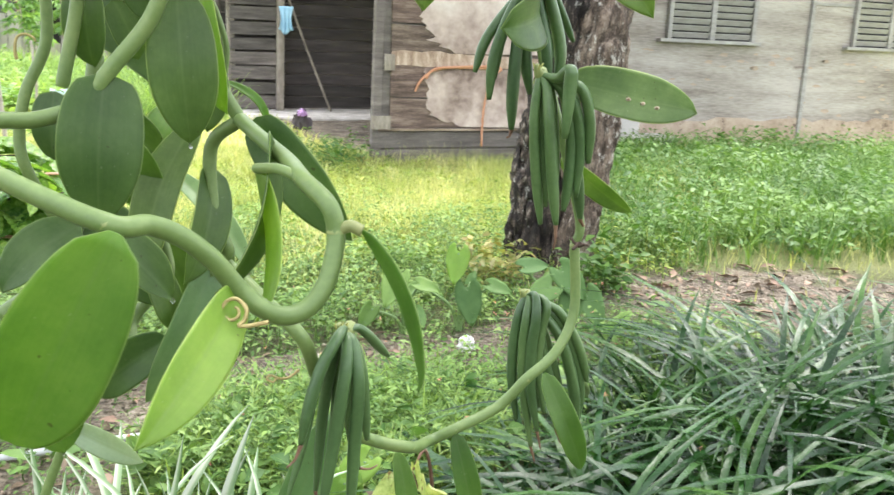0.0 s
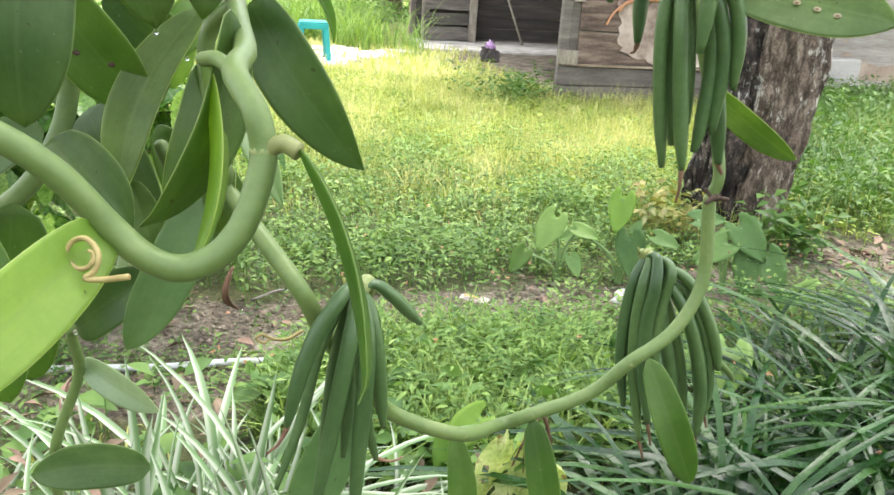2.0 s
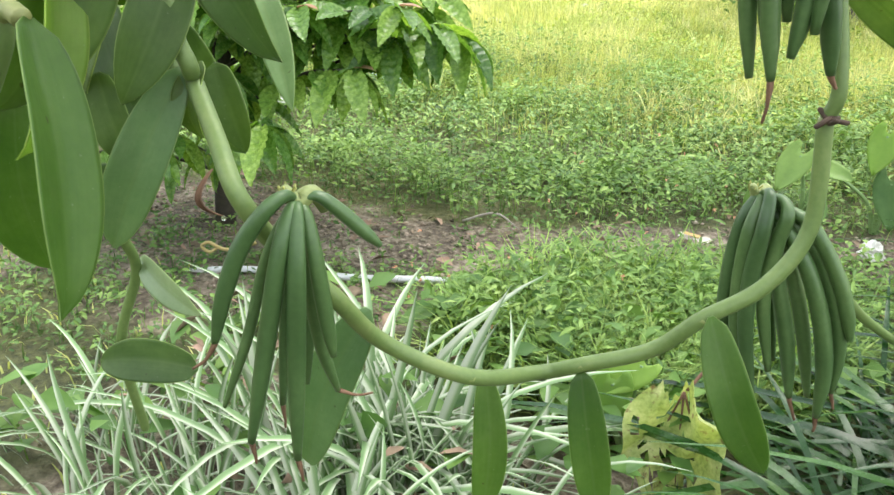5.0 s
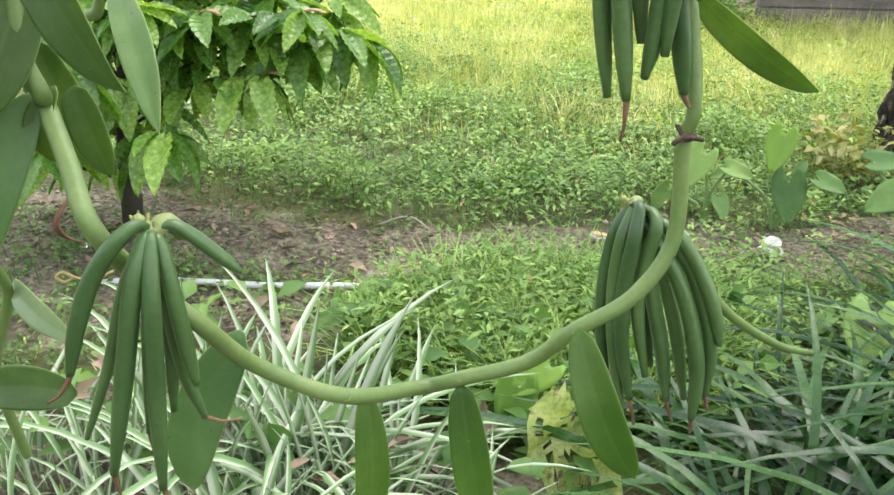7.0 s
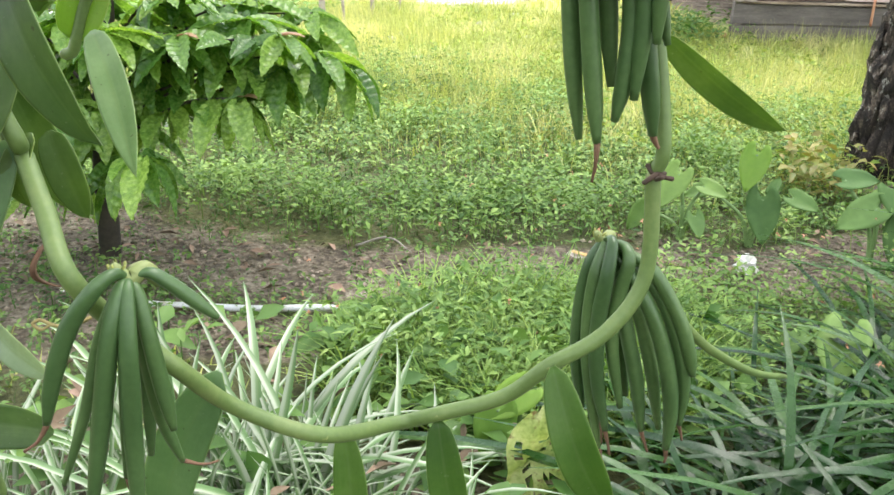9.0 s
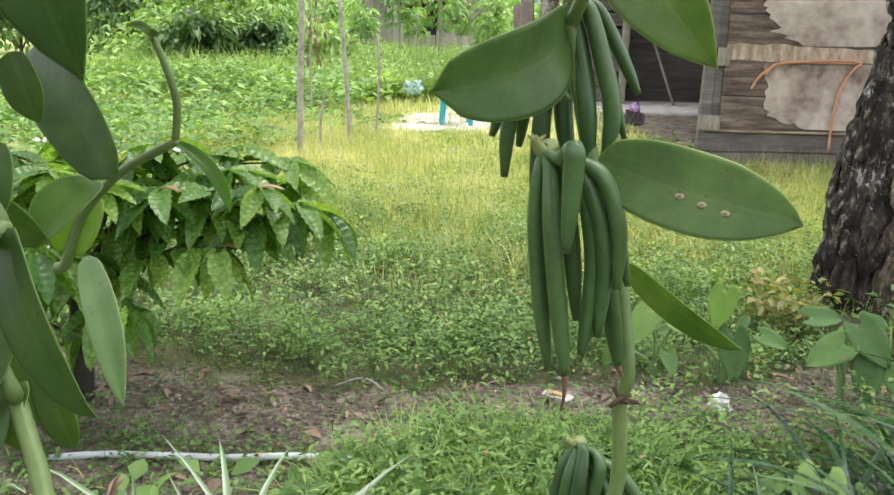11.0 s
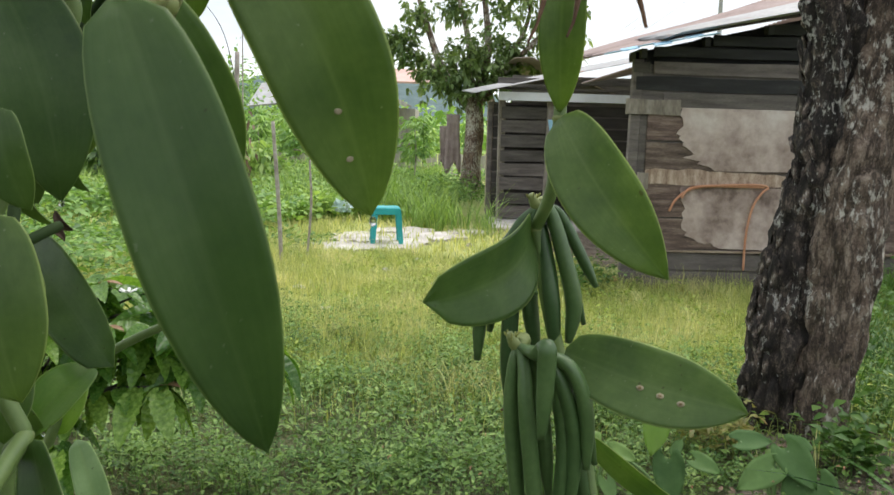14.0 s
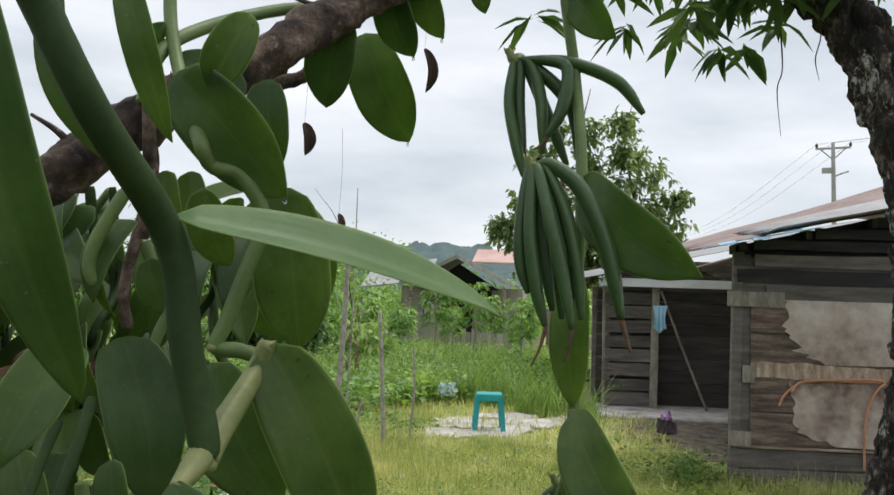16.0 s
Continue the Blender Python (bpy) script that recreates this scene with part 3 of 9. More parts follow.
def tube(points, radii, steps=6, sides=10, uneven=0.0, seed=0, flute=0.0):
    """A bmesh tube along a smooth line; radii at its points."""
    line = spline(points, steps)
    rad = np.interp(np.linspace(0, 1, len(line)), np.linspace(0, 1, len(radii)), radii)
    bm = bmesh.new()
    rng = np.random.RandomState(seed)
    up = np.array([0.13, 0.27, 1.0])
    rings = []
    ph = rng.rand(4) * 6.28
    side = None
    for i, (c, r) in enumerate(zip(line, rad)):
        t = line[min(i + 1, len(line) - 1)] - line[max(i - 1, 0)]
        t /= np.linalg.norm(t) + 1e-9
        if side is None:
            side = np.cross(t, up if abs(t @ up) < 0.95 * np.linalg.norm(up) else np.array([1.0, 0, 0]))
        side = side - t * (side @ t)
        side /= np.linalg.norm(side) + 1e-9
        other = np.cross(t, side)
        ring = []
        for k in range(sides):
            a = 2 * math.pi * k / sides
            rr = r * (1 + uneven * (0.5 * math.sin(3 * a + ph[0] + i * 0.35) + 0.5 * math.sin(5 * a + ph[1] - i * 0.22) + rng.uniform(-0.4, 0.4))
                      + flute * math.cos(3 * a))
            ring.append(bm.verts.new(c + rr * (math.cos(a) * side + math.sin(a) * other)))
        rings.append(ring)
    for a, b in zip(rings, rings[1:]):
        for k in range(sides):
            bm.faces.new((a[k], a[(k + 1) % sides], b[(k + 1) % sides], b[k]))
    bm.faces.new(rings[0][::-1])
    bm.faces.new(rings[-1])
    return bm


def unit(v):
    return v / (np.linalg.norm(v, axis=-1, keepdims=True) + 1e-9)


def leaf_cloud(base, way, length, width, rng, droop=0.25, fold=0.18):
    """Many small folded leaves as one set of verts and triangles."""
    n = len(base)
    way = unit(way)
    side = unit(np.cross(way, np.array([0, 0, 1.0]) + rng.normal(0, 0.35, (n, 3))))
    up = np.cross(side, way)
    L, W = np.reshape(length, (-1, 1)) * np.ones((n, 1)), np.reshape(width, (-1, 1)) * np.ones((n, 1))
    down = np.array([0, 0, -1.0])
    mid = base + way * L * 0.45 + down * L * droop * 0.2
    tip = base + way * L + down * L * droop
    q = base + way * L * 0.78 + down * L * droop * 0.6
    v = np.stack([base, mid + side * W * 0.5 + up * W * fold, mid, mid - side * W * 0.5 + up * W * fold,
                  q + side * W * 0.3 + up * W * fold * 0.5, q - side * W * 0.3 + up * W * fold * 0.5, tip], 1)
    t = np.array([[0, 1, 2], [0, 2, 3], [2, 1, 4], [2, 4, 6], [2, 6, 5], [2, 5, 3]])
    tris = (np.arange(n)[:, None, None] * 7 + t[None]).reshape(-1, 3)
    return v.reshape(-1, 3), tris


def blades(base, way, height, width, rng, bend=0.5, segs=3):
    """Grass blades: base points, lean directions (xy), height, width; they bow over by bend."""
    n = len(base)
    way = np.column_stack([way[:, 0], way[:, 1], np.zeros(n)])
    side = unit(np.cross(way + 1e-6, np.array([0, 0, 1.0])))
    H, Wd, B = [np.reshape(a, (-1, 1)) * np.ones((n, 1)) for a in (height, width, bend)]
    rows, across = [], []
    for s in range(segs):
        u = s / segs
        c = base + way * H * B * u ** 1.8 + np.array([0, 0, 1.0]) * H * (u - 0.45 * np.minimum(B, 1.3) * u ** 2.6)
        w = Wd * (1 - 0.25 * u - 0.55 * u ** 3)
        rows += [c - side * w / 2, c + side * w / 2]
        across += [np.zeros(n), np.ones(n)]
    u = 1.0
    rows.append(base + way * H * B + np.array([0, 0, 1.0]) * H * (1 - 0.45 * np.minimum(B, 1.3)))
    across.append(np.full(n, 0.5))
    k = len(rows)
    v = np.stack(rows, 1)
    t = []
    for s in range(segs - 1):
        a = 2 * s
        t += [[a, a + 1, a + 3], [a, a + 3, a + 2]]
    t.append([k - 3, k - 2, k - 1])
    tris = (np.arange(n)[:, None, None] * k + np.array(t)[None]).reshape(-1, 3)
    return v.reshape(-1, 3), tris, np.stack(across, 1).ravel()


def smooth_noise(x, y, scale, seed):
    r = np.random.RandomState(seed).rand(64, 64)
    fx, fy = np.asarray(x) * scale, np.asarray(y) * scale
    ix, iy = np.floor(fx).astype(int), np.floor(fy).astype(int)
    tx, ty = fx - ix, fy - iy
    tx, ty = tx * tx * (3 - 2 * tx), ty * ty * (3 - 2 * ty)
    a, b = r[ix % 64, iy % 64], r[(ix + 1) % 64, iy % 64]
    c, d = r[ix % 64, (iy + 1) % 64], r[(ix + 1) % 64, (iy + 1) % 64]
    return (a * (1 - tx) + b * tx) * (1 - ty) + (c * (1 - tx) + d * tx) * ty


STRIP_X, STRIP_Y, STRIP_HALF = (-2.6, -1.1, -0.65, -0.2, 0.15, 0.4, 0.9), (2.35, 2.63, 2.88, 3.22, 3.36, 3.50, 3.80), (0.45, 0.30, 0.23, 0.17, 0.17, 0.21, 0.30)


def strip_line(x):
    """Where the trodden strip runs."""
    return np.interp(x, STRIP_X, STRIP_Y)


def bare(x, y):
    """How bare the soil is: 1 on the trodden strips, 0 under the plants."""
    x, y = np.asarray(x, float), np.asarray(y, float)

    def patch(cx, cy, rx, ry, turn=0.0):
        c, s = math.cos(turn), math.sin(turn)
        dx, dy = x - cx, y - cy
        return 1.35 - np.sqrt(((dx * c + dy * s) / rx) ** 2 + ((-dx * s + dy * c) / ry) ** 2)
    strip = np.where((x > -2.6) & (x < 0.9), 1.3 - np.abs(y - strip_line(x)) / np.interp(x, STRIP_X, STRIP_HALF), -1)
    b = np.maximum.reduce([strip, patch(0.5, 3.42, 0.62, 0.24, 0.1), patch(1.75, 4.25, 1.0, 0.50, 0.12),
                           patch(-1.9, 2.3, 0.9, 0.5), patch(-0.95, 2.25, 0.45, 0.16, 0.3), patch(0.9, 4.45, 0.45, 0.25), patch(2.7, 4.3, 0.8, 0.4),
                           patch(-1.0, 11.6, 1.3, 2.4, 0.35), patch(-0.1, 1.5, 1.2, 0.5)])
    return np.clip(b + 0.45 * (smooth_noise(x, y, 3.1, 5) - 0.5) + 0.3 * (smooth_noise(x, y, 9.0, 6) - 0.5), 0, 1)


def lie(x, y):
    """The height of the ground."""
    near = np.exp(-((np.asarray(x) / 30) ** 2 + ((np.asarray(y) - 8) / 30) ** 2))
    return near * (0.030 * (smooth_noise(x, y, 1.3, 1) - 0.5) + 0.018 * (smooth_noise(x, y, 5.0, 2) - 0.5))


# ---- ground ----
def build_ground():
    near = np.arange(-6.0, 6.01, 0.06)
    far = np.geomspace(0.1, 900, 44)
    xs = np.concatenate([-6.0 - far[::-1], near, 6.0 + far])
    ny = np.arange(0.0, 12.01, 0.06)
    ys = np.concatenate([-far[::-1], ny, 12.0 + far])
    gx, gy = np.meshgrid(xs, ys)
    z = lie(gx, gy)
    v = np.column_stack([gx.ravel(), gy.ravel(), z.ravel()])
    nx = len(xs)
    i, j = np.meshgrid(np.arange(nx - 1), np.arange(len(ys) - 1))
    a = (j * nx + i).ravel()
    tris = np.concatenate([np.column_stack([a, a + 1, a + nx + 1]), np.column_stack([a, a + nx + 1, a + nx])])
    ob = fast("ground", v, tris, M["ground"], attr=("bare", bare(gx.ravel(), gy.ravel())), smooth=True)
    ob.data.attributes.new("lawn", "FLOAT", "POINT").data.foreach_set("value", np.clip((gy.ravel() - 4.6) / 1.6, 0, 1).astype(np.float32))
    tagged(ob, "yard ground of brown soil and thin turf", "ground", kind="structure")


build_ground()
RNG = np.random.RandomState(11)


def scatter(n, x0, x1, y0, y1, keep):
    x, y = RNG.uniform(x0, x1, n), RNG.uniform(y0, y1, n)
    ok = keep(x, y) > RNG.rand(n)
    x, y = x[ok], y[ok]
    return np.column_stack([x, y, lie(x, y) - 0.004])


def off_house(x, y):
    u, v = (x + 0.38) * 0.94 + (y - 8.22) * 0.342, -(x + 0.38) * 0.342 + (y - 8.22) * 0.94
    return ~(((u > -0.05) & (v > -0.02) & (u < 2.6)) | ((u > 2.5) & (v > 1.2)) | ((u > -1.2) & (v > 4.6)))


def off_slab(x, y):
    return np.where(((x + 3.5) / 0.9) ** 2 + ((y - 10.5) / 1.6) ** 2 > 0.75, 1.0, 0.22)


# lawn of thin yellow-green grass
def lawn_keep(x, y):
    k = np.clip((y - 3.9) / 1.4, 0, 1) * np.where((x > 0.9) & (y < 6.5), 0.12, 1.0) * (1 - 0.8 * bare(x, y)) * off_house(x, y) * off_slab(x, y)
    return k * (0.22 + 0.5 * smooth_noise(x, y, 1.7, 21) + 0.28 * smooth_noise(x, y, 5.1, 22))


def strewn(name, label, pts, h, w, material, bend, segs=2, spread=1.0):
    ang = RNG.uniform(0, 6.283, len(pts))
    way = np.column_stack([np.cos(ang), np.sin(ang)])
    v, t, _ = blades(pts, way, h, w, RNG, bend, segs)
    return tagged(fast(name, v, t, material), label, "grass", kind="stuff")


pts = scatter(190000, -5.2, 3.4, 3.8, 9.4, lawn_keep)
strewn("lawn_grass", "thin yellow-green lawn grass", pts, RNG.uniform(0.06, 0.20, len(pts)) * (0.45 + 1.1 * smooth_noise(pts[:, 0], pts[:, 1], 1.1, 31)), RNG.uniform(0.003, 0.007, len(pts)), M["grass"],
       RNG.uniform(0.2, 0.9, len(pts)))
pts = scatter(70000, -12, 3.5, 9.2, 20, lawn_keep)
strewn("far_grass", "coarse green grass beyond the lawn", pts, RNG.uniform(0.08, 0.24, len(pts)), RNG.uniform(0.008, 0.018, len(pts)), M["grass"], RNG.uniform(0.3, 1.0, len(pts)))
pts = scatter(60000, -4.8, 2.6, 4.4, 11, lawn_keep)
pts = pts[smooth_noise(pts[:, 0], pts[:, 1], 0.8, 77) > 0.42]
strewn("seed_grass", "tall pale seeding grass stalks", pts, RNG.uniform(0.16, 0.32, len(pts)), RNG.uniform(0.002, 0.004, len(pts)), M["grass"], RNG.uniform(0.1, 0.5, len(pts)))


def herbs(name, label, pts, height, leaves, size, material, spread=0.05, slim=0.44):
    """Small leafy weeds: each a short stem with pairs of leaves."""
    n = len(pts)
    hgt = RNG.uniform(0.55, 1.15, n) * np.asarray(height)
    ang = RNG.uniform(0, 6.283, (n, leaves))
    lv = RNG.uniform(0.25, 1.0, (n, leaves))
    lean = RNG.normal(0, 0.25, (n, 2))
    base = np.stack([pts[:, 0:1] + lean[:, 0:1] * hgt[:, None] * lv, pts[:, 1:2] + lean[:, 1:2] * hgt[:, None] * lv, pts[:, 2:3] + hgt[:, None] * lv], -1)
    off = RNG.uniform(0.0, spread, (n, leaves))
    base[..., 0] += np.cos(ang) * off
    base[..., 1] += np.sin(ang) * off
    way = np.stack([np.cos(ang), np.sin(ang), RNG.uniform(-0.2, 1.0, (n, leaves))], -1).reshape(-1, 3)
    L = (RNG.uniform(0.6, 1.25, (n, leaves)) * np.reshape(size, (-1, 1))).ravel()
    v, t = leaf_cloud(base.reshape(-1, 3), way, L, L * RNG.uniform(0.8, 1.2, len(L)) * slim, RNG)
    sb = np.column_stack([pts[:, 0], pts[:, 1], pts[:, 2]])
    v2, t2, _ = blades(sb, unit(lean + 1e-3), hgt, np.full(n, 0.0035), RNG, np.hypot(lean[:, 0], lean[:, 1]), 2)
    ob = fast(name, np.vstack([v, v2]), np.vstack([t, t2 + len(v)]), material)
    return tagged(ob, label, "weeds", kind="stuff")


def weed_keep(x, y):
    band = np.clip((y - strip_line(x) - 0.12) / 0.22, 0, 1) * np.clip((6.6 - y) / 2.2, 0, 1)
    return band * (1 - 0.97 * bare(x, y)) * (0.12 + 0.6 * smooth_noise(x, y, 1.6, 41) + 0.4 * (smooth_noise(x, y, 5.5, 42) > 0.5)) * off_house(x, y)


pts = scatter(15500, -3.2, 1.6, 2.9, 6.6, weed_keep)
near_pts = scatter(15000, -5.0, 5.0, -2.2, 2.2, lambda x, y: np.clip(np.hypot(x - 0.1, (y - 0.1) * 1.0) - 0.2, 0, 1) * (1 - bare(x, y)))
strewn("near_grass", "short yard grass round the vine", near_pts, RNG.uniform(0.03, 0.09, len(near_pts)), RNG.uniform(0.004, 0.008, len(near_pts)), M["grass"], RNG.uniform(0.3, 0.9, len(near_pts)))
front = (pts[:, 1] < 4.7 + 0.8 * smooth_noise(pts[:, 0], pts[:, 1], 1.5, 48)) & (RNG.rand(len(pts)) < 0.46)
for name, label, share, material, leaf in (("low_weeds", "low leafy green weeds on the soil", pts[~front], M["herb"], 0.034), ("shaded_weeds", "deep green small-leaved weeds along the bare strip", pts[front], M["deep_herb"], 0.030)):
    herbs(name, label, share, 0.07 + 0.17 * smooth_noise(share[:, 0], share[:, 1], 2.3, 45), 11, leaf, material, 0.05, 0.37)
pts = scatter(8500, -4.4, 1.6, 4.5, 8.8, lambda x, y: np.clip((9.4 - y) / 3.0, 0, 1) * 1.3 * np.clip(smooth_noise(x, y, 1.1, 51) - 0.35, 0, 1) * off_house(x, y))
herbs("lawn_weeds", "scattered leafy weeds in the lawn", pts, 0.06 + 0.13 * smooth_noise(pts[:, 0], pts[:, 1], 1.9, 52), 8, 0.042, M["lawn_herb"])
pts = scatter(2300, -0.70, 0.46, 2.05, 2.90, lambda x, y: np.clip(1.3 - np.hypot((x + 0.12) / 0.38, (y - 2.42 - 0.25 * (x + 0.12)) / 0.30), 0, 1) ** 0.6 * (0.35 + 0.65 * smooth_noise(x, y, 6, 91)))
herbs("tall_weeds", "knee-low clump of leafy green weeds", pts[::2], 0.26, 17, 0.032, M["herb"], 0.055, 0.28)
herbs("clump_weeds", "deep green leafy weeds in the same clump", pts[1::2], 0.21, 15, 0.028, M["deep_herb"], 0.05, 0.34)
pts = scatter(1500, -0.72, 0.35, 2.05, 2.80, lambda x, y: 0.9 * (np.hypot((x + 0.12) / 0.42, (y - 2.40 - 0.25 * (x + 0.12)) / 0.36) < 1.1))
strewn("weed_grass", "loose grass among the weeds", np.repeat(pts, 4, 0) + np.column_stack([RNG.normal(0, 0.012, (4 * len(pts), 2)), np.zeros(4 * len(pts))]),
       RNG.uniform(0.08, 0.30, 4 * len(pts)), RNG.uniform(0.003, 0.008, 4 * len(pts)), M["rank"], RNG.uniform(0.3, 1.0, 4 * len(pts)), 3)
pts = scatter(260, -0.75, 0.36, 2.0, 2.85, lambda x, y: 0.8 * (np.hypot((x + 0.12) / 0.42, (y - 2.36 - 0.25 * (x + 0.12)) / 0.36) < 1.1))
herbs("broad_weeds", "broad oval-leaved weeds standing among the finer ones", pts, 0.20, 9, 0.055, M["lush"], 0.03, 0.55)
pts = scatter(1500, 0.05, 1.5, 2.45, 3.75, lambda x, y: 0.6 * np.clip(1 - 0.9 * bare(x, y), 0, 1))
herbs("path_weeds", "sparse weeds beside the strap-leaved plants", pts, 0.15, 11, 0.027, M["herb"], 0.05)
# denser at the left, where dark leaves stand for shade under the coffee
pts = scatter(2500, -3.4, -0.4, 1.6, 3.1, lambda x, y: 0.10 + 0.5 * (smooth_noise(x, y, 2.5, 61) > 0.62) + 0.5 * ((x < -0.95) & (y < 2.45)))
herbs("soil_weeds", "tiny weeds on bare brown soil", pts, 0.07, 8, 0.024, M["deep_herb"], 0.04)


pts = scatter(13500, -2.6, 1.8, 2.2, 4.9, lambda x, y: (0.75 - 0.62 * bare(x, y)) * (0.3 + 0.7 * smooth_noise(x, y, 3.3, 63)))
herbs("sprouts", "tiny sprouts covering the soil between the weeds", pts, 0.035, 4, 0.019, M["deep_herb"], 0.02, 0.45)


def bank_keep(x, y):
    return np.clip((y - 4.55 - 0.10 * x) / 0.4, 0, 1) * np.clip((x - 1.0) / 0.35, 0, 1) * off_house(x, y) * (1 - 0.8 * bare(x, y))


pts = scatter(3000, 1.0, 6.5, 4.5, 10.5, bank_keep)
herbs("weed_bank", "thick bank of bright green weeds before the house", pts, 0.16 + 0.26 * smooth_noise(pts[:, 0], pts[:, 1], 1.7, 65), 11, 0.064, M["lush"], 0.11)
pts = scatter(3900, -10, -4.0, 2.5, 20, lambda x, y: 0.9 * (np.hypot(x + 4.5, y - 11.3) > 1.15))
for name, label, share, material in (("left_ground_cover", "low broad-leaved ground cover", pts[::2], M["bush"]), ("deep_ground_cover", "deep green broad-leaved weeds between the paler ones", pts[1::2], M["lush"])):
    herbs(name, label, share, 0.06 + 0.75 * smooth_noise(share[:, 0] + 20, share[:, 1], 0.9, 73) ** 1.6 * np.clip((np.hypot(share[:, 0] + 3.6, share[:, 1] - 9.6) - 1.2) / 3.0, 0.12, 1), 11, 0.105, material, 0.17)
pts = np.repeat(scatter(5200, -11.5, -2.4, 11.5, 25, lambda x, y: np.clip(2.2 * smooth_noise(x + 9, y, 0.55, 74) - 0.45, 0, 1) * off_house(x, y) * off_slab(x, y) * (np.hypot(x + 4.6, y - 11.6) > 0.9)), 7, 0)
pts[:, :2] += RNG.normal(0, 0.05, (len(pts), 2))
strewn("rank_grass", "tall rank green grass behind the broken slab", pts, RNG.uniform(0.3, 0.95, len(pts)), RNG.uniform(0.008, 0.018, len(pts)), M["rank"], RNG.uniform(0.3, 1.0, len(pts)), 3)
pts = scatter(2600, -14, -5, 10, 27, lambda x, y: np.clip(0.3 + 0.5 * smooth_noise(x, y, 0.35, 71), 0, 1) * np.where(y > 19, 0.45, 1))
herbs("far_ground_cover", "rank green growth behind the yard", pts, 0.45, 11, 0.17, M["bush"], 0.22)
pts = scatter(1500, -9, -2.6, 12, 20, lambda x, y: 0.7 * (((x + 3.5) / 1.5) ** 2 + ((y - 11) / 2.2) ** 2 > 1) * off_house(x, y))
herbs("yard_far_weeds", "grassy weeds near the rear shed", pts, 0.35, 12, 0.10, M["herb"], 0.14)

pts = np.repeat(scatter(3200, 1.1, 6.0, 4.7, 9.8, bank_keep), 5, 0)
pts[:, :2] += RNG.normal(0, 0.03, (len(pts), 2))
strewn("bank_grass", "rank green grass among the weeds by the wall", pts, RNG.uniform(0.18, 0.48, len(pts)), RNG.uniform(0.005, 0.010, len(pts)), M["lush"], RNG.uniform(0.3, 1.1, len(pts)), 3)
pts = scatter(34, 0.36, 0.60, 4.10, 4.36, lambda x, y: 0.7 + 0 * x)
herbs("reddish_seedlings", "yellow and reddish young seedlings by the tree", pts, 0.24, 8, 0.06, M["croton"], 0.05)
pts = scatter(60, 0.92, 1.12, 4.15, 4.42, lambda x, y: 0.7 + 0 * x)
herbs("foot_weeds", "broad-leaved weeds at the foot of the old tree", pts, 0.24, 7, 0.06, M["lush"], 0.05, 0.6)
pts = scatter(260, -0.80, 1.6, 2.1, 3.9, lambda x, y: 0.7 + 0 * x)
pts = np.repeat(pts[::2] + np.column_stack([np.zeros((len(pts[::2]), 2)), RNG.uniform(0.10, 0.24, len(pts[::2]))]), 5, 0)
v, t = leaf_cloud(pts, RNG.normal(0, 1, (len(pts), 3)) + np.array([0, -0.2, 0.6]), RNG.uniform(0.006, 0.011, len(pts)), RNG.uniform(0.004, 0.006, len(pts)), RNG)
tagged(fast("weed_flowers", v, t, M["orange"]), "tiny orange flowers among the weeds", "flowers", kind="stuff")

# tufts that stand out of the lawn
pts = scatter(1500, -4.6, 1.2, 4.3, 9.2, lambda x, y: 0.75 * lawn_keep(x, y))
for name, label, share, material, low, high in (("lawn_tufts", "coarse green tufts in the lawn", pts[::2], M["lush"], 0.07, 0.17), ("straw_tufts", "pale straw-coloured tufts in the lawn", pts[1::2], M["grass"], 0.12, 0.30)):
    share = np.repeat(share, 13, 0)
    share[:, :2] += RNG.normal(0, 0.028, (len(share), 2))
    strewn(name, label, share, RNG.uniform(low, high, len(share)), RNG.uniform(0.003, 0.007, len(share)), material, RNG.uniform(0.3, 1.1, len(share)), 3)

# crumbs of soil
pts = scatter(19000, -2.4, 3.2, 2.0, 5.2, lambda x, y: bare(x, y) ** 2)
n = len(pts)
size = RNG.uniform(0.003, 0.013, (n, 1, 1)) * RNG.uniform(0.6, 1.3, (n, 6, 1))
octa = np.array([[1, 0, 0], [-1, 0, 0], [0, 1, 0], [0, -1, 0], [0, 0, 0.7], [0, 0, -0.7]])
spin = RNG.uniform(0, 6.283, n)
rx, ry = np.cos(spin)[:, None], np.sin(spin)[:, None]
turned = np.stack([octa[:, 0] * rx - octa[:, 1] * ry, octa[:, 0] * ry + octa[:, 1] * rx, np.broadcast_to(octa[:, 2], (n, 6))], -1)
v = pts[:, None, :] + turned * size + np.array([0, 0, 0.006])
t = np.array([[0, 2, 4], [2, 1, 4], [1, 3, 4], [3, 0, 4], [2, 0, 5], [1, 2, 5], [3, 1, 5], [0, 3, 5]])
tagged(fast("soil_crumbs", v.reshape(-1, 3), (np.arange(n)[:, None, None] * 6 + t[None]).reshape(-1, 3), M["clod"]), "loose crumbs and small clods of brown soil", "soil", kind="stuff")

# dead leaves and twigs on the soil
pts = scatter(3200, -2.2, 3.2, 2.2, 5.2, lambda x, y: 0.85 * bare(x, y))
ang = RNG.uniform(0, 6.283, len(pts))
L = RNG.uniform(0.02, 0.075, len(pts)) * np.where(pts[:, 0] > 0.9, 1.7, 1.0)
v, t = leaf_cloud(pts + np.array([0, 0, 0.012]), np.column_stack([np.cos(ang), np.sin(ang), RNG.uniform(-0.05, 0.35, len(pts))]), L, L * RNG.uniform(0.2, 0.5, len(pts)), RNG, 0.1, 0.3)
tagged(fast("leaf_litter", v, t, M["brown_leaf"]), "brown dead leaves and straw on the soil", "leaf litter", kind="stuff")


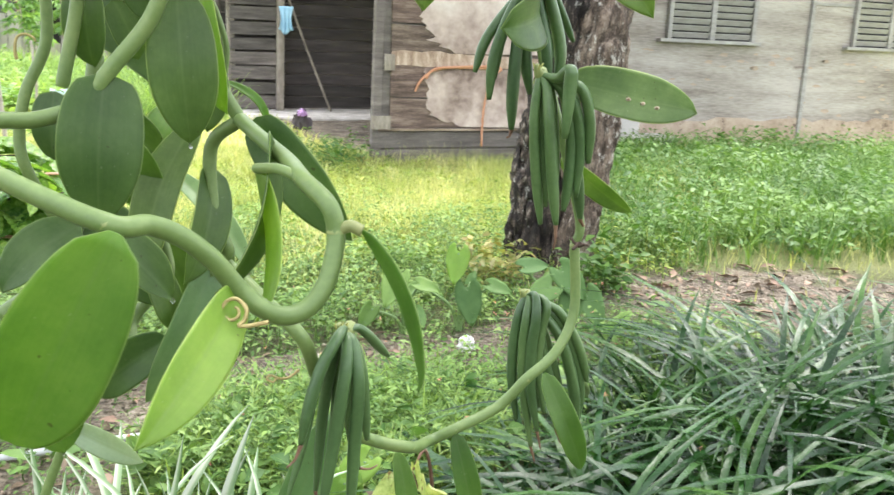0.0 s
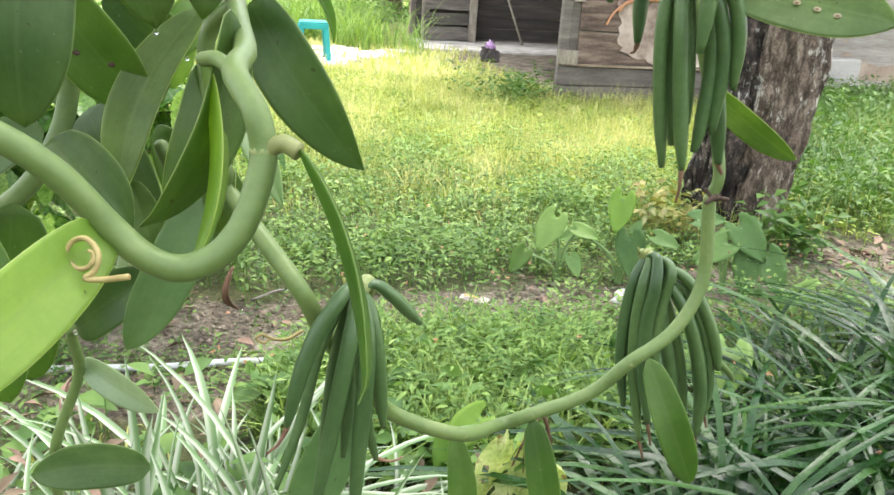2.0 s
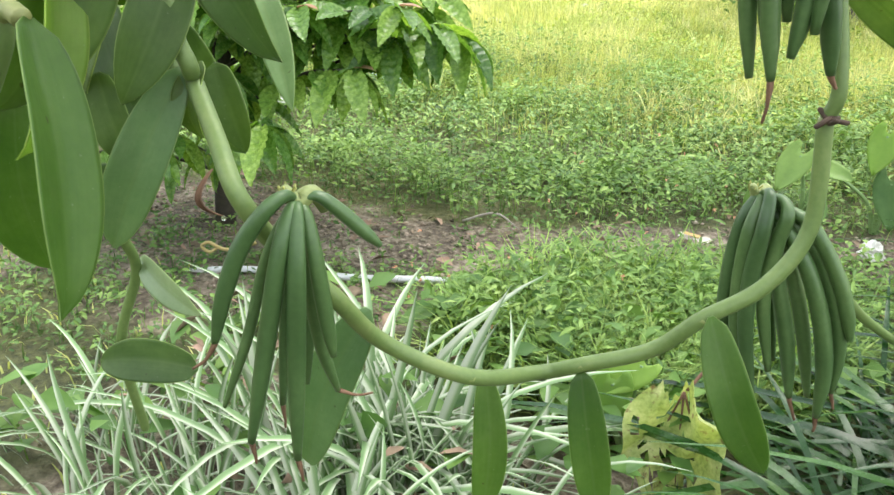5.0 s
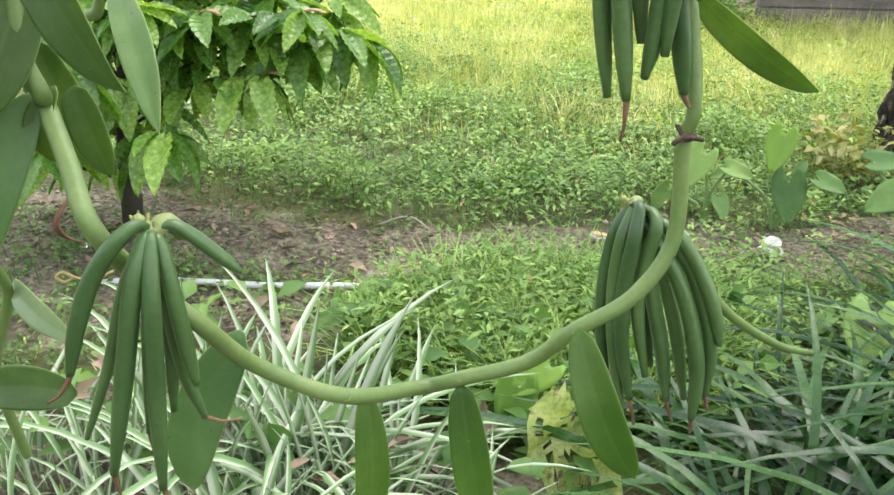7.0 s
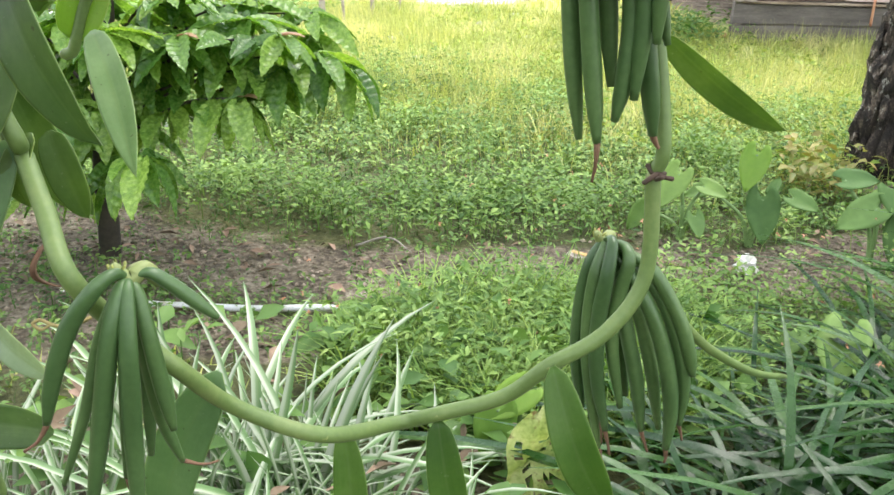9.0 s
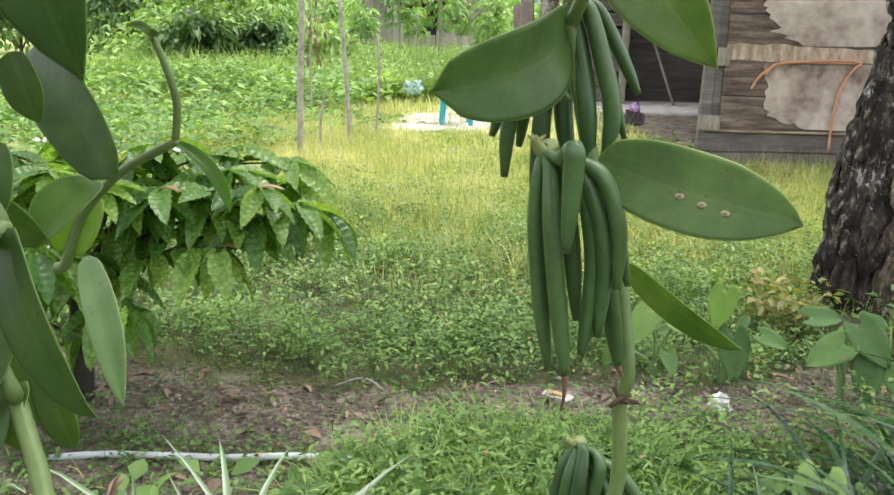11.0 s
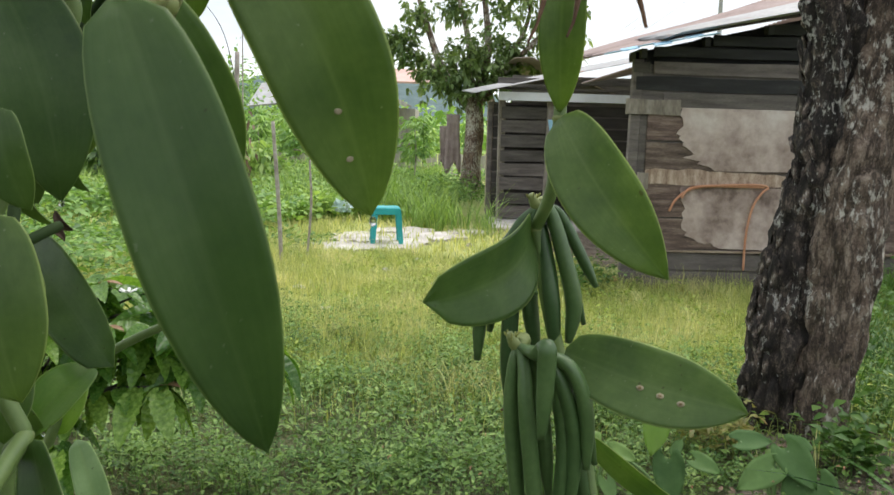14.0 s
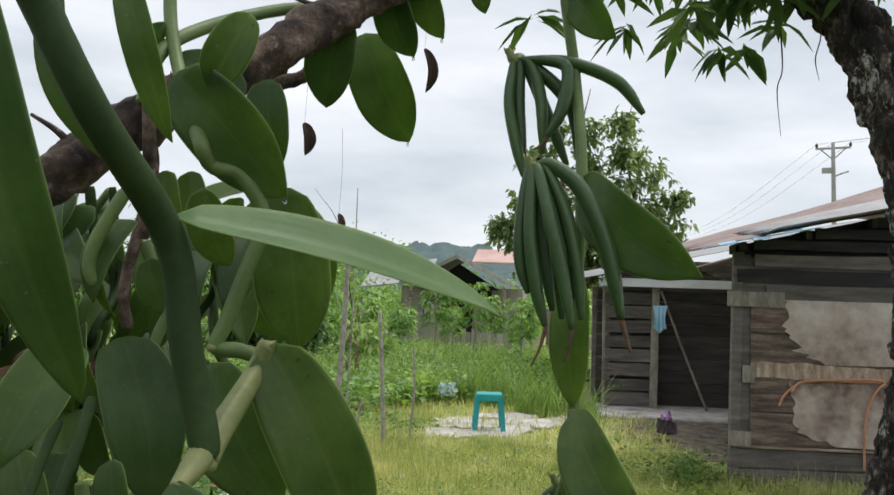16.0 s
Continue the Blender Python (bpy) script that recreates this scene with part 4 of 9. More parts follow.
# ---- strap-leaved clumps ----
def blade_kinds(name, material, width, count, seed, least, more):
    """Strap leaves of unit height, from upright to arching over."""
    r = np.random.RandomState(seed)
    kinds = []
    for k in range(count):
        bend = least + more * k / (count - 1)
        wide = width * r.uniform(0.8, 1.2)
        rows, across = [], []
        n = 8
        for i in range(n + 1):
            u = i / n
            y = bend * u ** 1.9
            z = u - 0.46 * bend * u ** 2.7
            w = wide * 0.5 * (0.8 + 0.4 * math.sin(2.2 * u)) * (1 - u ** 4) + 0.0006
            tw = 0.25 * math.sin(3 * u + k)
            for s in (-1, 0, 1):
                rows.append((s * w * math.cos(tw), y + s * w * math.sin(tw), z - (0.12 * w if s == 0 else 0)))
                across.append(0.5 + 0.5 * s)
        faces = [(3 * i + j, 3 * i + j + 1, 3 * i + j + 4, 3 * i + j + 3) for i in range(n) for j in (0, 1)]
        me = bpy.data.meshes.new(name)
        me.from_pydata(rows, [], faces)
        me.attributes.new("across", "FLOAT", "POINT").data.foreach_set("value", np.array(across, np.float32))
        me.polygons.foreach_set("use_smooth", np.ones(len(me.polygons), bool))
        me.materials.append(material)
        kinds.append(me)
    return kinds


def strap_clump(name, label, centre, count, spread, height, kinds, group, seed, lean=0.0):
    r = random.Random(seed)
    ob = thing(name, label, "plant", (*centre, float(lie(centre[0], centre[1]))), group)
    for k in range(count):
        dx, dy = r.gauss(0, spread), r.gauss(0, spread)
        ang = math.atan2(dy, dx) - math.pi / 2 + r.gauss(0, 0.7)
        h = height * (0.5 + 0.85 * r.random() ** 1.8)
        b = new("blade", r.choice(kinds))
        b.parent = ob
        b.matrix_local = (Matrix.Translation((dx, dy, -0.01)) @ Matrix.Rotation(lean, 4, "Y") @ Matrix.Rotation(ang, 4, "Z") @ Matrix.Rotation(r.gauss(-0.08, 0.12), 4, "X")
                          @ Matrix.Rotation(r.gauss(0, 0.12), 4, "Y") @ Matrix.Diagonal((h, h, h, 1)))
    return ob


PALE = blade_kinds("blade", M["variegated"], 0.037, 9, 1, 0.16, 1.15)
DARK = blade_kinds("blade", M["liriope"], 0.030, 9, 2, 0.60, 1.35)
for i, (x, y, n, high, lean) in enumerate(((-0.44, 1.70, 60, 0.42, 0.16), (-0.32, 1.70, 60, 0.37, 0.22), (-0.20, 1.72, 52, 0.30, 0.22), (-0.34, 1.58, 52, 0.38, 0.10), (-0.56, 1.60, 48, 0.40, 0.0),
                                           (-0.02, 1.62, 40, 0.25, 0.15), (-0.68, 1.48, 40, 0.30, -0.10), (-0.84, 1.46, 36, 0.26, -0.15), (-0.75, 1.32, 34, 0.30, -0.05), (-0.30, 1.40, 34, 0.34, 0.10),
                                           (-1.02, 1.44, 26, 0.22, -0.15), (-0.52, 1.38, 34, 0.32, 0.0))):
    strap_clump("variegated_grass_clump", "white-striped green strap-leaved border plant", (x, y), n, 0.045, high, PALE, "variegated border plants", 100 + i, lean)
for i, (x, y, high) in enumerate(((0.46, 2.22, 0.32), (0.62, 2.05, 0.44), (0.74, 2.46, 0.42), (0.95, 2.25, 0.52), (0.98, 2.72, 0.42), (1.22, 2.50, 0.54), (1.50, 2.70, 0.52), (1.22, 2.12, 0.54), (1.80, 2.95, 0.48),
                                  (2.15, 3.15, 0.46), (2.45, 3.40, 0.46), (0.85, 1.85, 0.50), (1.50, 2.35, 0.54), (1.85, 2.62, 0.52), (2.2, 2.8, 0.5), (0.50, 1.84, 0.44), (2.6, 3.1, 0.46), (1.32, 2.78, 0.46), (1.66, 3.05, 0.44),
                                  (0.86, 2.60, 0.40), (1.08, 2.42, 0.52), (1.40, 2.58, 0.52))):
    strap_clump("strap_leaf_clump", "dark green strap-leaved border plant with arching blades", (x, y), 92, 0.075, high, DARK, "dark strap-leaved border plants", 200 + i, -0.10)


# ---- mango trunk ----
def rough_trunk(points, radii, seed, depth):
    """A trunk whose surface is broken by long furrows, knots and scars."""
    bm = tube(points, radii, 22, 84, 0.0, seed)
    bm.normal_update()
    off = Vector((seed * 3.7, seed * 1.3, 0))
    for v in bm.verts:
        c = v.co
        big = noise.noise(Vector((c.x * 5, c.y * 5, c.z * 1.6)) + off)
        furrow = abs(noise.noise(Vector((c.x * 15, c.y * 15, c.z * 5.5)) + off))
        flake = noise.noise(Vector((c.x * 26, c.y * 26, c.z * 9)) + off)
        v.co = c + v.normal * (0.050 * big + depth * (min(furrow * 2.6, 1.0) - 0.6) + 0.55 * depth * max(flake, -0.2) + 0.3 * depth * noise.noise(Vector((c.x * 70, c.y * 70, c.z * 30)) + off))
    return bm


def old_trunk():
    t = thing("old_tree", "old tree with two fused rough grey-black trunks and lichen", "tree", (0.9, 4.7, 0))
    part("trunk", rough_trunk([(0.92, 4.62, -0.08), (0.925, 4.62, 0.10), (0.955, 4.63, 0.5), (0.99, 4.64, 1.1), (1.04, 4.66, 1.7), (1.12, 4.68, 2.3), (1.30, 4.7, 3.2), (1.5, 4.7, 4.4)],
                       [0.17, 0.13, 0.142, 0.128, 0.138, 0.14, 0.13, 0.10], 3, 0.026), M["bark"], t, "pale grey-brown trunk with furrowed bark")
    part("trunk", rough_trunk([(0.74, 4.72, -0.08), (0.74, 4.72, 0.15), (0.735, 4.71, 0.5), (0.80, 4.70, 0.9), (0.85, 4.68, 1.3), (0.87, 4.64, 1.85), (0.79, 4.64, 2.30), (0.64, 4.62, 2.65),
                        (0.40, 4.6, 3.0), (0.0, 4.5, 3.45), (-0.6, 4.4, 3.9)], [0.18, 0.155, 0.15, 0.115, 0.115, 0.13, 0.145, 0.14, 0.12, 0.09, 0.06], 4, 0.042), M["black_bark"], t,
         "blackened leaning trunk with peeling bark")
    # loose bark flakes standing proud of the black trunk
    r = np.random.RandomState(8)
    kinds = []
    for k in range(6):
        bm = bmesh.new()
        n = 9
        lo = [bm.verts.new(((0.014 + 0.004 * k) * math.cos(6.283 * i / n) * r.uniform(0.5, 1.3), 0.0, (0.035 + 0.012 * k) * math.sin(6.283 * i / n) * r.uniform(0.6, 1.3))) for i in range(n)]
        hi = [bm.verts.new((v.co.x * 0.6, -0.012 + r.uniform(-0.006, 0.004), v.co.z * 0.7)) for v in lo]
        for i in range(n):
            bm.faces.new((lo[i], lo[(i + 1) % n], hi[(i + 1) % n], hi[i]))
        bm.faces.new(hi)
        me = bpy.data.meshes.new("bark_flake")
        bm.to_mesh(me)
        bm.free()
        me.materials.append(M["black_bark"])
        kinds.append(me)
    for _ in range(70):
        z = r.uniform(0.05, 2.3)
        a = r.uniform(2.4, 4.6)
        cx = np.interp(z, [0, 0.5, 1.0, 1.5, 2.0, 2.4], [0.74, 0.735, 0.81, 0.86, 0.865, 0.76])
        rr = np.interp(z, [0, 0.15, 0.5, 1.0, 1.5, 2.3], [0.17, 0.155, 0.148, 0.113, 0.118, 0.143])
        ob = new("bark_flake", r.choice(kinds))
        ob.parent = t
        ob.matrix_local = Matrix.Translation((cx + rr * math.cos(a) - 0.9, 4.70 + rr * math.sin(a) - 4.7, z)) @ Matrix.Rotation(a + 1.57, 4, "Z") @ Matrix.Rotation(r.normal(0, 0.2), 4, "Y") @ Matrix.Rotation(r.normal(0, 0.15), 4, "X")
    r = np.random.RandomState(9)
    n = 44
    c = np.array([0.10, 4.35, 3.0]) + r.normal(0, 1, (n, 3)) * np.array([0.36, 0.28, 0.14])
    c[:, 2] = np.maximum(c[:, 2], 2.78 + r.uniform(0, 0.15, n))
    c = np.repeat(c, 9, 0)
    n = len(c)
    c += r.normal(0, 0.012, (n, 3))
    a = r.uniform(0, 6.283, n)
    way = np.column_stack([np.cos(a), np.sin(a), r.uniform(-0.9, 0.15, n)])
    L = r.uniform(0.12, 0.22, n)
    v, tr = leaf_cloud(c, way, L, L * 0.27, r, 0.3, 0.2)
    # unseen high crown over the near yard, added to shade it
    n2 = 1100
    a, q = r.uniform(0, 6.283, n2), np.sqrt(r.uniform(0, 1, n2))
    c2 = np.column_stack([0.6 + 3.6 * q * np.cos(a), 1.0 + 3.0 * q * np.sin(a), 5.5 + r.uniform(0, 1.6, n2) * (1 - 0.5 * q)])
    c2 = c2[smooth_noise(c2[:, 0], c2[:, 1], 1.1, 88) > 0.34]
    # second unseen cluster, set sunward to shade the weeds by the trunk
    a, q = r.uniform(0, 6.283, 3000), np.sqrt(r.uniform(0, 1, 3000))
    c2 = np.vstack([c2, np.column_stack([2.7 + 2.5 * q * np.cos(a), 5.6 + 2.3 * q * np.sin(a), 7.4 + r.uniform(0, 1.8, 3000)])])
    n2 = len(c2)
    L2 = r.uniform(0.16, 0.26, n2)
    v2, tr2 = leaf_cloud(c2, np.column_stack([r.normal(0, 0.7, n2), r.normal(0, 0.7, n2), r.uniform(-0.9, 0.1, n2)]), L2, L2 * 0.34, r, 0.25, 0.2)
    v, tr = np.vstack([v, v2]), np.vstack([tr, tr2 + len(v)])
    fast("crown", v, tr, M["tree_leaf"], t, "drooping narrow dark green leaves with an unseen shading crown above")
    # unseen limbs that carry the added high crown
    for k, e in enumerate(((3.2, 5.6, 8.2), (2.0, 6.6, 8.0), (-1.6, 1.2, 5.9), (0.4, 0.2, 6.0), (2.6, 1.6, 5.9), (3.2, 4.2, 5.8), (-0.6, 3.4, 6.0))):
        part("limb", tube([(1.48, 4.7, 4.3), (1.2 + 0.3 * e[0], 0.6 * 4.7 + 0.4 * e[1], 5.2), e], [0.09, 0.06, 0.02], 6, 8, 0.1, k), M["bark"], t)
    for x, z0, z1, k in ((0.27, 2.80, 2.28, 0), (0.43, 2.82, 2.52, 1), (0.66, 2.50, 2.25, 2)):
        part("hanging_root", tube([(x, 4.5, z0), (x + 0.01, 4.5, (z0 + z1) / 2 + 0.05), (x - 0.012, 4.5, (z0 + z1) / 2 - 0.05), (x + 0.004, 4.5, z1)], [0.005, 0.003, 0.003, 0.001], 5, 5, 0, k), M["dark_dry"], t)


old_trunk()


# ---- heart-leaved taro ----
def heart_leaf(bm, base, way, length, width, sag, face=(0, 0, 1.0)):
    """A heart-shaped blade on its stalk's end; way points to the tip."""
    way = np.array(way, float)
    way /= np.linalg.norm(way)
    side = np.cross(way, face)
    side /= np.linalg.norm(side)
    up = np.cross(side, way)
    us = np.linspace(-0.32, 1.0, 12)
    rows = []
    for u in us:
        w = width * 0.5 * (max(0.0, 1 - ((u - 0.12) / 0.90) ** 2) ** (0.62 + 0.45 * u) if u > 0.12 else max(0.04, 1 - ((u - 0.12) / 0.60) ** 2) ** 0.6)
        c = np.array(base) + way * u * length - np.array([0, 0, 1.0]) * sag * length * max(u, 0) ** 2
        inner = 0.0 if u >= 0 else 0.55 * (-u / 0.32)
        row = []
        for s in (-1, -0.72, -0.4, -0.12, 0.12, 0.4, 0.72, 1):
            ss = math.copysign(max(abs(s), inner), s)
            wave = 0.03 * width * math.sin(9 * u + 4 * s)
            row.append(bm.verts.new(c + side * w * ss + up * (0.10 * width * abs(ss) ** 1.4 + wave * abs(s))))
        rows.append(row)
    for i in range(len(rows) - 1):
        for k in range(7):
            if us[i + 1] <= 0.0 and k == 3:
                continue
            bm.faces.new((rows[i][k], rows[i][k + 1], rows[i + 1][k + 1], rows[i + 1][k]))
    return bm


def taro(label, at, stalks, group="taro plants", leaf="taro"):
    t = thing("taro_plant", label, "plant", (*at, 0.0), group)
    for ang, reach, height, size, tilt, *more in stalks:
        a = radians(ang)
        skin = more[0] if more else leaf
        face = more[1] if len(more) > 1 else (0, 0, 1.0)
        b = radians(more[2]) if len(more) > 2 else a
        tip = (at[0] + reach * math.cos(a), at[1] + reach * math.sin(a), height)
        stalk = part("stalk", tube([(at[0], at[1], -0.02), (at[0] + 0.25 * reach * math.cos(a), at[1] + 0.25 * reach * math.sin(a), height * 0.55), tip], [0.009, 0.007, 0.0045], 6, 7), M["taro_stalk"], t)
        bm = heart_leaf(bmesh.new(), tip, (math.cos(b), math.sin(b), tilt), size, size * 0.80, 0.10, face)
        lf = part("leaf", bm, M[skin], t)
        mod = lf.modifiers.new("thick", "SOLIDIFY")
        mod.thickness = 0.0012
    return t


taro("light green taro plant with heart-shaped leaves", (0.06, 3.56), ((235, 0.05, 0.25, 0.13, -1.2, "taro", (0, -1, 0.5)), (350, 0.06, 0.21, 0.09, -0.2, "taro", (0, -0.5, 0.8)), (200, 0.14, 0.11, 0.09, -1.4, "taro", (0, -1, 0.4)), (300, 0.10, 0.12, 0.08, -0.8)))
taro("taro plant with one bright upright leaf and a dark hanging one", (0.29, 3.60), ((250, 0.05, 0.345, 0.12, -2.2, "taro_bright", (0.1, -1, 0.3)), (295, 0.06, 0.195, 0.14, -2.4, "taro_dark", (0.1, -1, 0.3)), (182, 0.16, 0.19, 0.09, -0.4, "taro", (0, -0.5, 0.8)), (330, 0.14, 0.22, 0.09, -0.2, "taro", (0, -0.6, 0.8), 340), (60, 0.09, 0.19, 0.06, 1.2)))
taro("taro plant growing at the foot of the tree", (0.68, 3.60), ((200, 0.02, 0.205, 0.135, -0.5, "taro_mid", (0.1, -0.8, 0.6), 205), (165, 0.13, 0.275, 0.11, 0.1, "taro_mid", (0, -0.6, 0.8), 15), (95, 0.08, 0.22, 0.08, 0.2, "taro", (0, -0.5, 0.9), 20)))
taro("large-leaved taro plant at the foot of the tree", (0.75, 3.64), ((200, 0.04, 0.265, 0.145, -0.85, "taro_mid", (-0.25, -0.85, 0.6), 330), (270, 0.05, 0.16, 0.13, -2.2, "taro_dark", (-0.1, -1, 0.3), 262), (330, 0.08, 0.17, 0.14, -1.6, "taro_mid", (0.1, -0.9, 0.5), 320), (75, 0.08, 0.25, 0.08, 0.4, "taro_dark", (0, -0.6, 0.8), 120)))
taro("low broad taro leaf lying over the soil", (1.03, 3.52), ((200, 0.06, 0.09, 0.13, -0.5, "taro", (0, -0.5, 0.9)), (300, 0.08, 0.08, 0.12, -0.6), (40, 0.1, 0.14, 0.12, -0.1)))
taro("bright taro seedling among the border plants", (-0.01, 2.02), ((250, 0.06, 0.190, 0.105, -2.4, "taro_bright", (0.3, -1, 0.3), 262), (320, 0.03, 0.225, 0.095, -0.6, "taro_bright", (0.1, -0.8, 0.6), 215), (150, 0.07, 0.13, 0.08, -0.2, "taro"), (200, 0.12, 0.10, 0.09, -0.6, "taro")))
taro("broad pale taro beside the dark strap leaves", (0.60, 2.72), ((265, 0.05, 0.17, 0.15, -0.5), (330, 0.10, 0.14, 0.12, -0.9), (200, 0.10, 0.13, 0.11, -0.9)))
taro("taro seedling at the weed clump's edge", (-0.50, 2.20), ((120, 0.08, 0.13, 0.11, 0.1), (10, 0.08, 0.12, 0.10, 0.0), (230, 0.08, 0.13, 0.09, -0.2)))


def wilted_leaf():
    t = thing("wilted_leaf", "large yellow-green wilted leaf full of insect holes", "leaf", (0.14, 1.95, 0.0))
    part("stalk", tube([(0.17, 2.01, -0.02), (0.17, 2.00, 0.16), (0.15, 1.95, 0.282), (0.125, 1.905, 0.258)], [0.005, 0.005, 0.004, 0.003], 6, 6), M["dry"], t, "browned stalk")
    r = np.random.RandomState(3)
    bm = bmesh.new()
    n, m = 22, 15
    g = {}
    for i in range(n + 1):
        for j in range(m + 1):
            u, s = i / n, 2 * j / m - 1
            w = 0.098 * (max(0, 1 - (1.6 * u - 0.6) ** 2 * (0.9 if u > 0.375 else 1.6)) ** 0.6) + 0.006 * math.sin(17 * u + 3 * s)
            g[i, j] = bm.verts.new((0.118 + s * w * (0.75 + 0.4 * u) + 0.018 * u, 1.905 - 0.05 * abs(s) + 0.012 * math.sin(9 * u + 5 * s) - 0.02 * u, 0.262 - 0.21 * u + 0.016 * math.sin(6 * s + 8 * u) + 0.010 * math.sin(23 * s + 3 * u)))
    for i in range(n):
        for j in range(m):
            if r.rand() < 0.13 and 1 < i < n - 1 and 0 < j < m - 1:
                continue
            bm.faces.new((g[i, j], g[i, j + 1], g[i + 1, j + 1], g[i + 1, j]))
    part("blade", bm, M["wilted"], t, "eaten yellow-green blade")
    for j in (4, 7, 10):
        part("vein", tube([(0.122, 1.898, 0.258), (0.126 + 0.011 * (j - 7), 1.890, 0.16), (0.134 + 0.016 * (j - 7), 1.872, 0.075)], [0.0022, 0.0016, 0.0008], 4, 5), M["dry"], t)


wilted_leaf()


# ---- coffee tree ----
def coffee_leaf_mesh(seed):
    r = np.random.RandomState(seed)
    bm = bmesh.new()
    rows = []
    n = 28
    for i in range(n + 1):
        u = i / n
        w = 0.215 * (math.sin(math.pi * min(1, u * 0.94 + 0.04)) ** 0.75) * (1 - 0.25 * u)
        wave = 0.026 * math.sin(u * 50)
        row = []
        for s in (-1, -0.5, 0, 0.5, 1):
            z = 0.13 * abs(s) * w / 0.21 * 0.6 + (0.024 * math.sin(u * 50 - abs(s) * 3.2) if s else -0.012) - 0.28 * u * u
            row.append(bm.verts.new((s * w * (1 + 0.06 * math.sin(u * 50) * abs(s)), u, z + (wave * 0.6 if abs(s) == 1 else 0))))
        rows.append(row)
    for a, b in zip(rows, rows[1:]):
        for k in range(4):
            bm.faces.new((a[k], a[k + 1], b[k + 1], b[k]))
    me = bpy.data.meshes.new("coffee_leaf")
    bm.to_mesh(me)
    bm.free()
    me.polygons.foreach_set("use_smooth", np.ones(len(me.polygons), bool))
    me.materials.append(M["coffee_leaf"])
    return me


def coffee_tree():
    r, inner = random.Random(5), random.Random(6)
    t = thing("coffee_tree", "young coffee shrub with glossy wavy-edged leaves and white flowers", "shrub", (-1.62, 2.52, 0))
    part("trunk", tube([(-1.62, 2.52, -0.05), (-1.61, 2.53, 0.2), (-1.60, 2.54, 0.45), (-1.56, 2.58, 0.72), (-1.55, 2.6, 0.82)], [0.038, 0.032, 0.028, 0.02, 0.008], 6, 10, 0.1, 2), M["coffee_bark"], t)
    kinds = [coffee_leaf_mesh(k) for k in range(4)]
    young = kinds[0].copy()
    young.materials.clear()
    young.materials.append(M["young_leaf"])

    def put(at, way, size, roll, me):
        ob = new("leaf", me)
        ob.parent = t
        d = Vector(way).normalized()
        ob.matrix_local = Matrix.Translation(Vector(at) - t.location) @ d.to_track_quat("Y", "Z").to_matrix().to_4x4() @ Matrix.Rotation(roll, 4, "Y") @ Matrix.Diagonal((size, size, size, 1))
    # branch ends: place, size of the rosette, droop of its leaves
    ends = [((-1.07, 2.55, 0.585), 0.20, 0.95), ((-1.22, 2.32, 0.45), 0.19, 0.85), ((-0.90, 2.72, 0.70), 0.19, 0.9), ((-0.86, 2.80, 0.66), 0.19, 0.9), ((-0.95, 2.60, 0.76), 0.17, 0.45),
            ((-1.13, 2.70, 0.78), 0.18, 0.3), ((-1.22, 2.50, 0.75), 0.18, 0.4), ((-1.37, 2.40, 0.76), 0.18, 0.35), ((-1.48, 2.36, 0.80), 0.18, 0.35), ((-1.38, 2.70, 0.84), 0.18, 0.25),
            ((-1.22, 2.84, 0.82), 0.18, 0.35), ((-1.05, 2.92, 0.78), 0.18, 0.5), ((-1.55, 2.56, 0.88), 0.17, 0.2), ((-1.60, 2.30, 0.72), 0.19, 0.6), ((-1.72, 2.42, 0.82), 0.18, 0.3),
            ((-1.86, 2.52, 0.76), 0.19, 0.5), ((-2.02, 2.60, 0.68), 0.19, 0.6), ((-1.75, 2.74, 0.80), 0.18, 0.3), ((-1.50, 2.95, 0.78), 0.18, 0.4), ((-1.85, 2.20, 0.62), 0.19, 0.7),
            ((-2.05, 2.36, 0.58), 0.19, 0.8), ((-1.42, 2.22, 0.62), 0.18, 0.8), ((-1.70, 3.02, 0.66), 0.18, 0.6), ((-1.95, 2.90, 0.64), 0.18, 0.6), ((-1.36, 3.05, 0.66), 0.18, 0.7),
            ((-1.16, 2.62, 0.70), 0.17, 0.6), ((-1.30, 2.58, 0.86), 0.16, 0.15), ((-1.82, 2.12, 0.30), 0.17, 0.8), ((-1.50, 2.14, 0.42), 0.17, 0.9),
            ((-1.00, 2.66, 0.66), 0.19, 0.6), ((-1.27, 2.62, 0.72), 0.19, 0.5), ((-1.10, 2.98, 0.70), 0.18, 0.6),
            ((-1.42, 2.38, 0.56), 0.17, 1.0), ((-1.54, 2.36, 0.50), 0.16, 1.0)]
    for k, (p2, size, droop) in enumerate(ends):
        d = Vector(p2) - Vector((-1.60, 2.54, 0.0))
        a = math.atan2(d.y, d.x)
        z0 = max(0.18, p2[2] - 0.16 - 0.12 * r.random())
        p0 = (-1.605, 2.535, z0)
        p1 = (-1.605 + 0.6 * d.x, 2.535 + 0.6 * d.y, 0.5 * (z0 + p2[2]) + 0.07)
        part("branch", tube([p0, p1, p2], [0.006, 0.0045, 0.0025], 6, 6, 0.05, k), M["coffee_bark"], t)
        line = spline([p0, p1, p2], 6)
        for frac in (0.42, 0.56, 0.70, 0.84):
            c = line[int(frac * (len(line) - 1))]
            for sgn in (-1, 1):
                yaw = a + sgn * r.uniform(0.7, 1.4)
                put(c, (math.cos(yaw), math.sin(yaw), r.uniform(-0.45, 0.35) - 0.25 * droop), size * r.uniform(0.6, 1.0), r.uniform(-0.6, 0.6), r.choice(kinds))
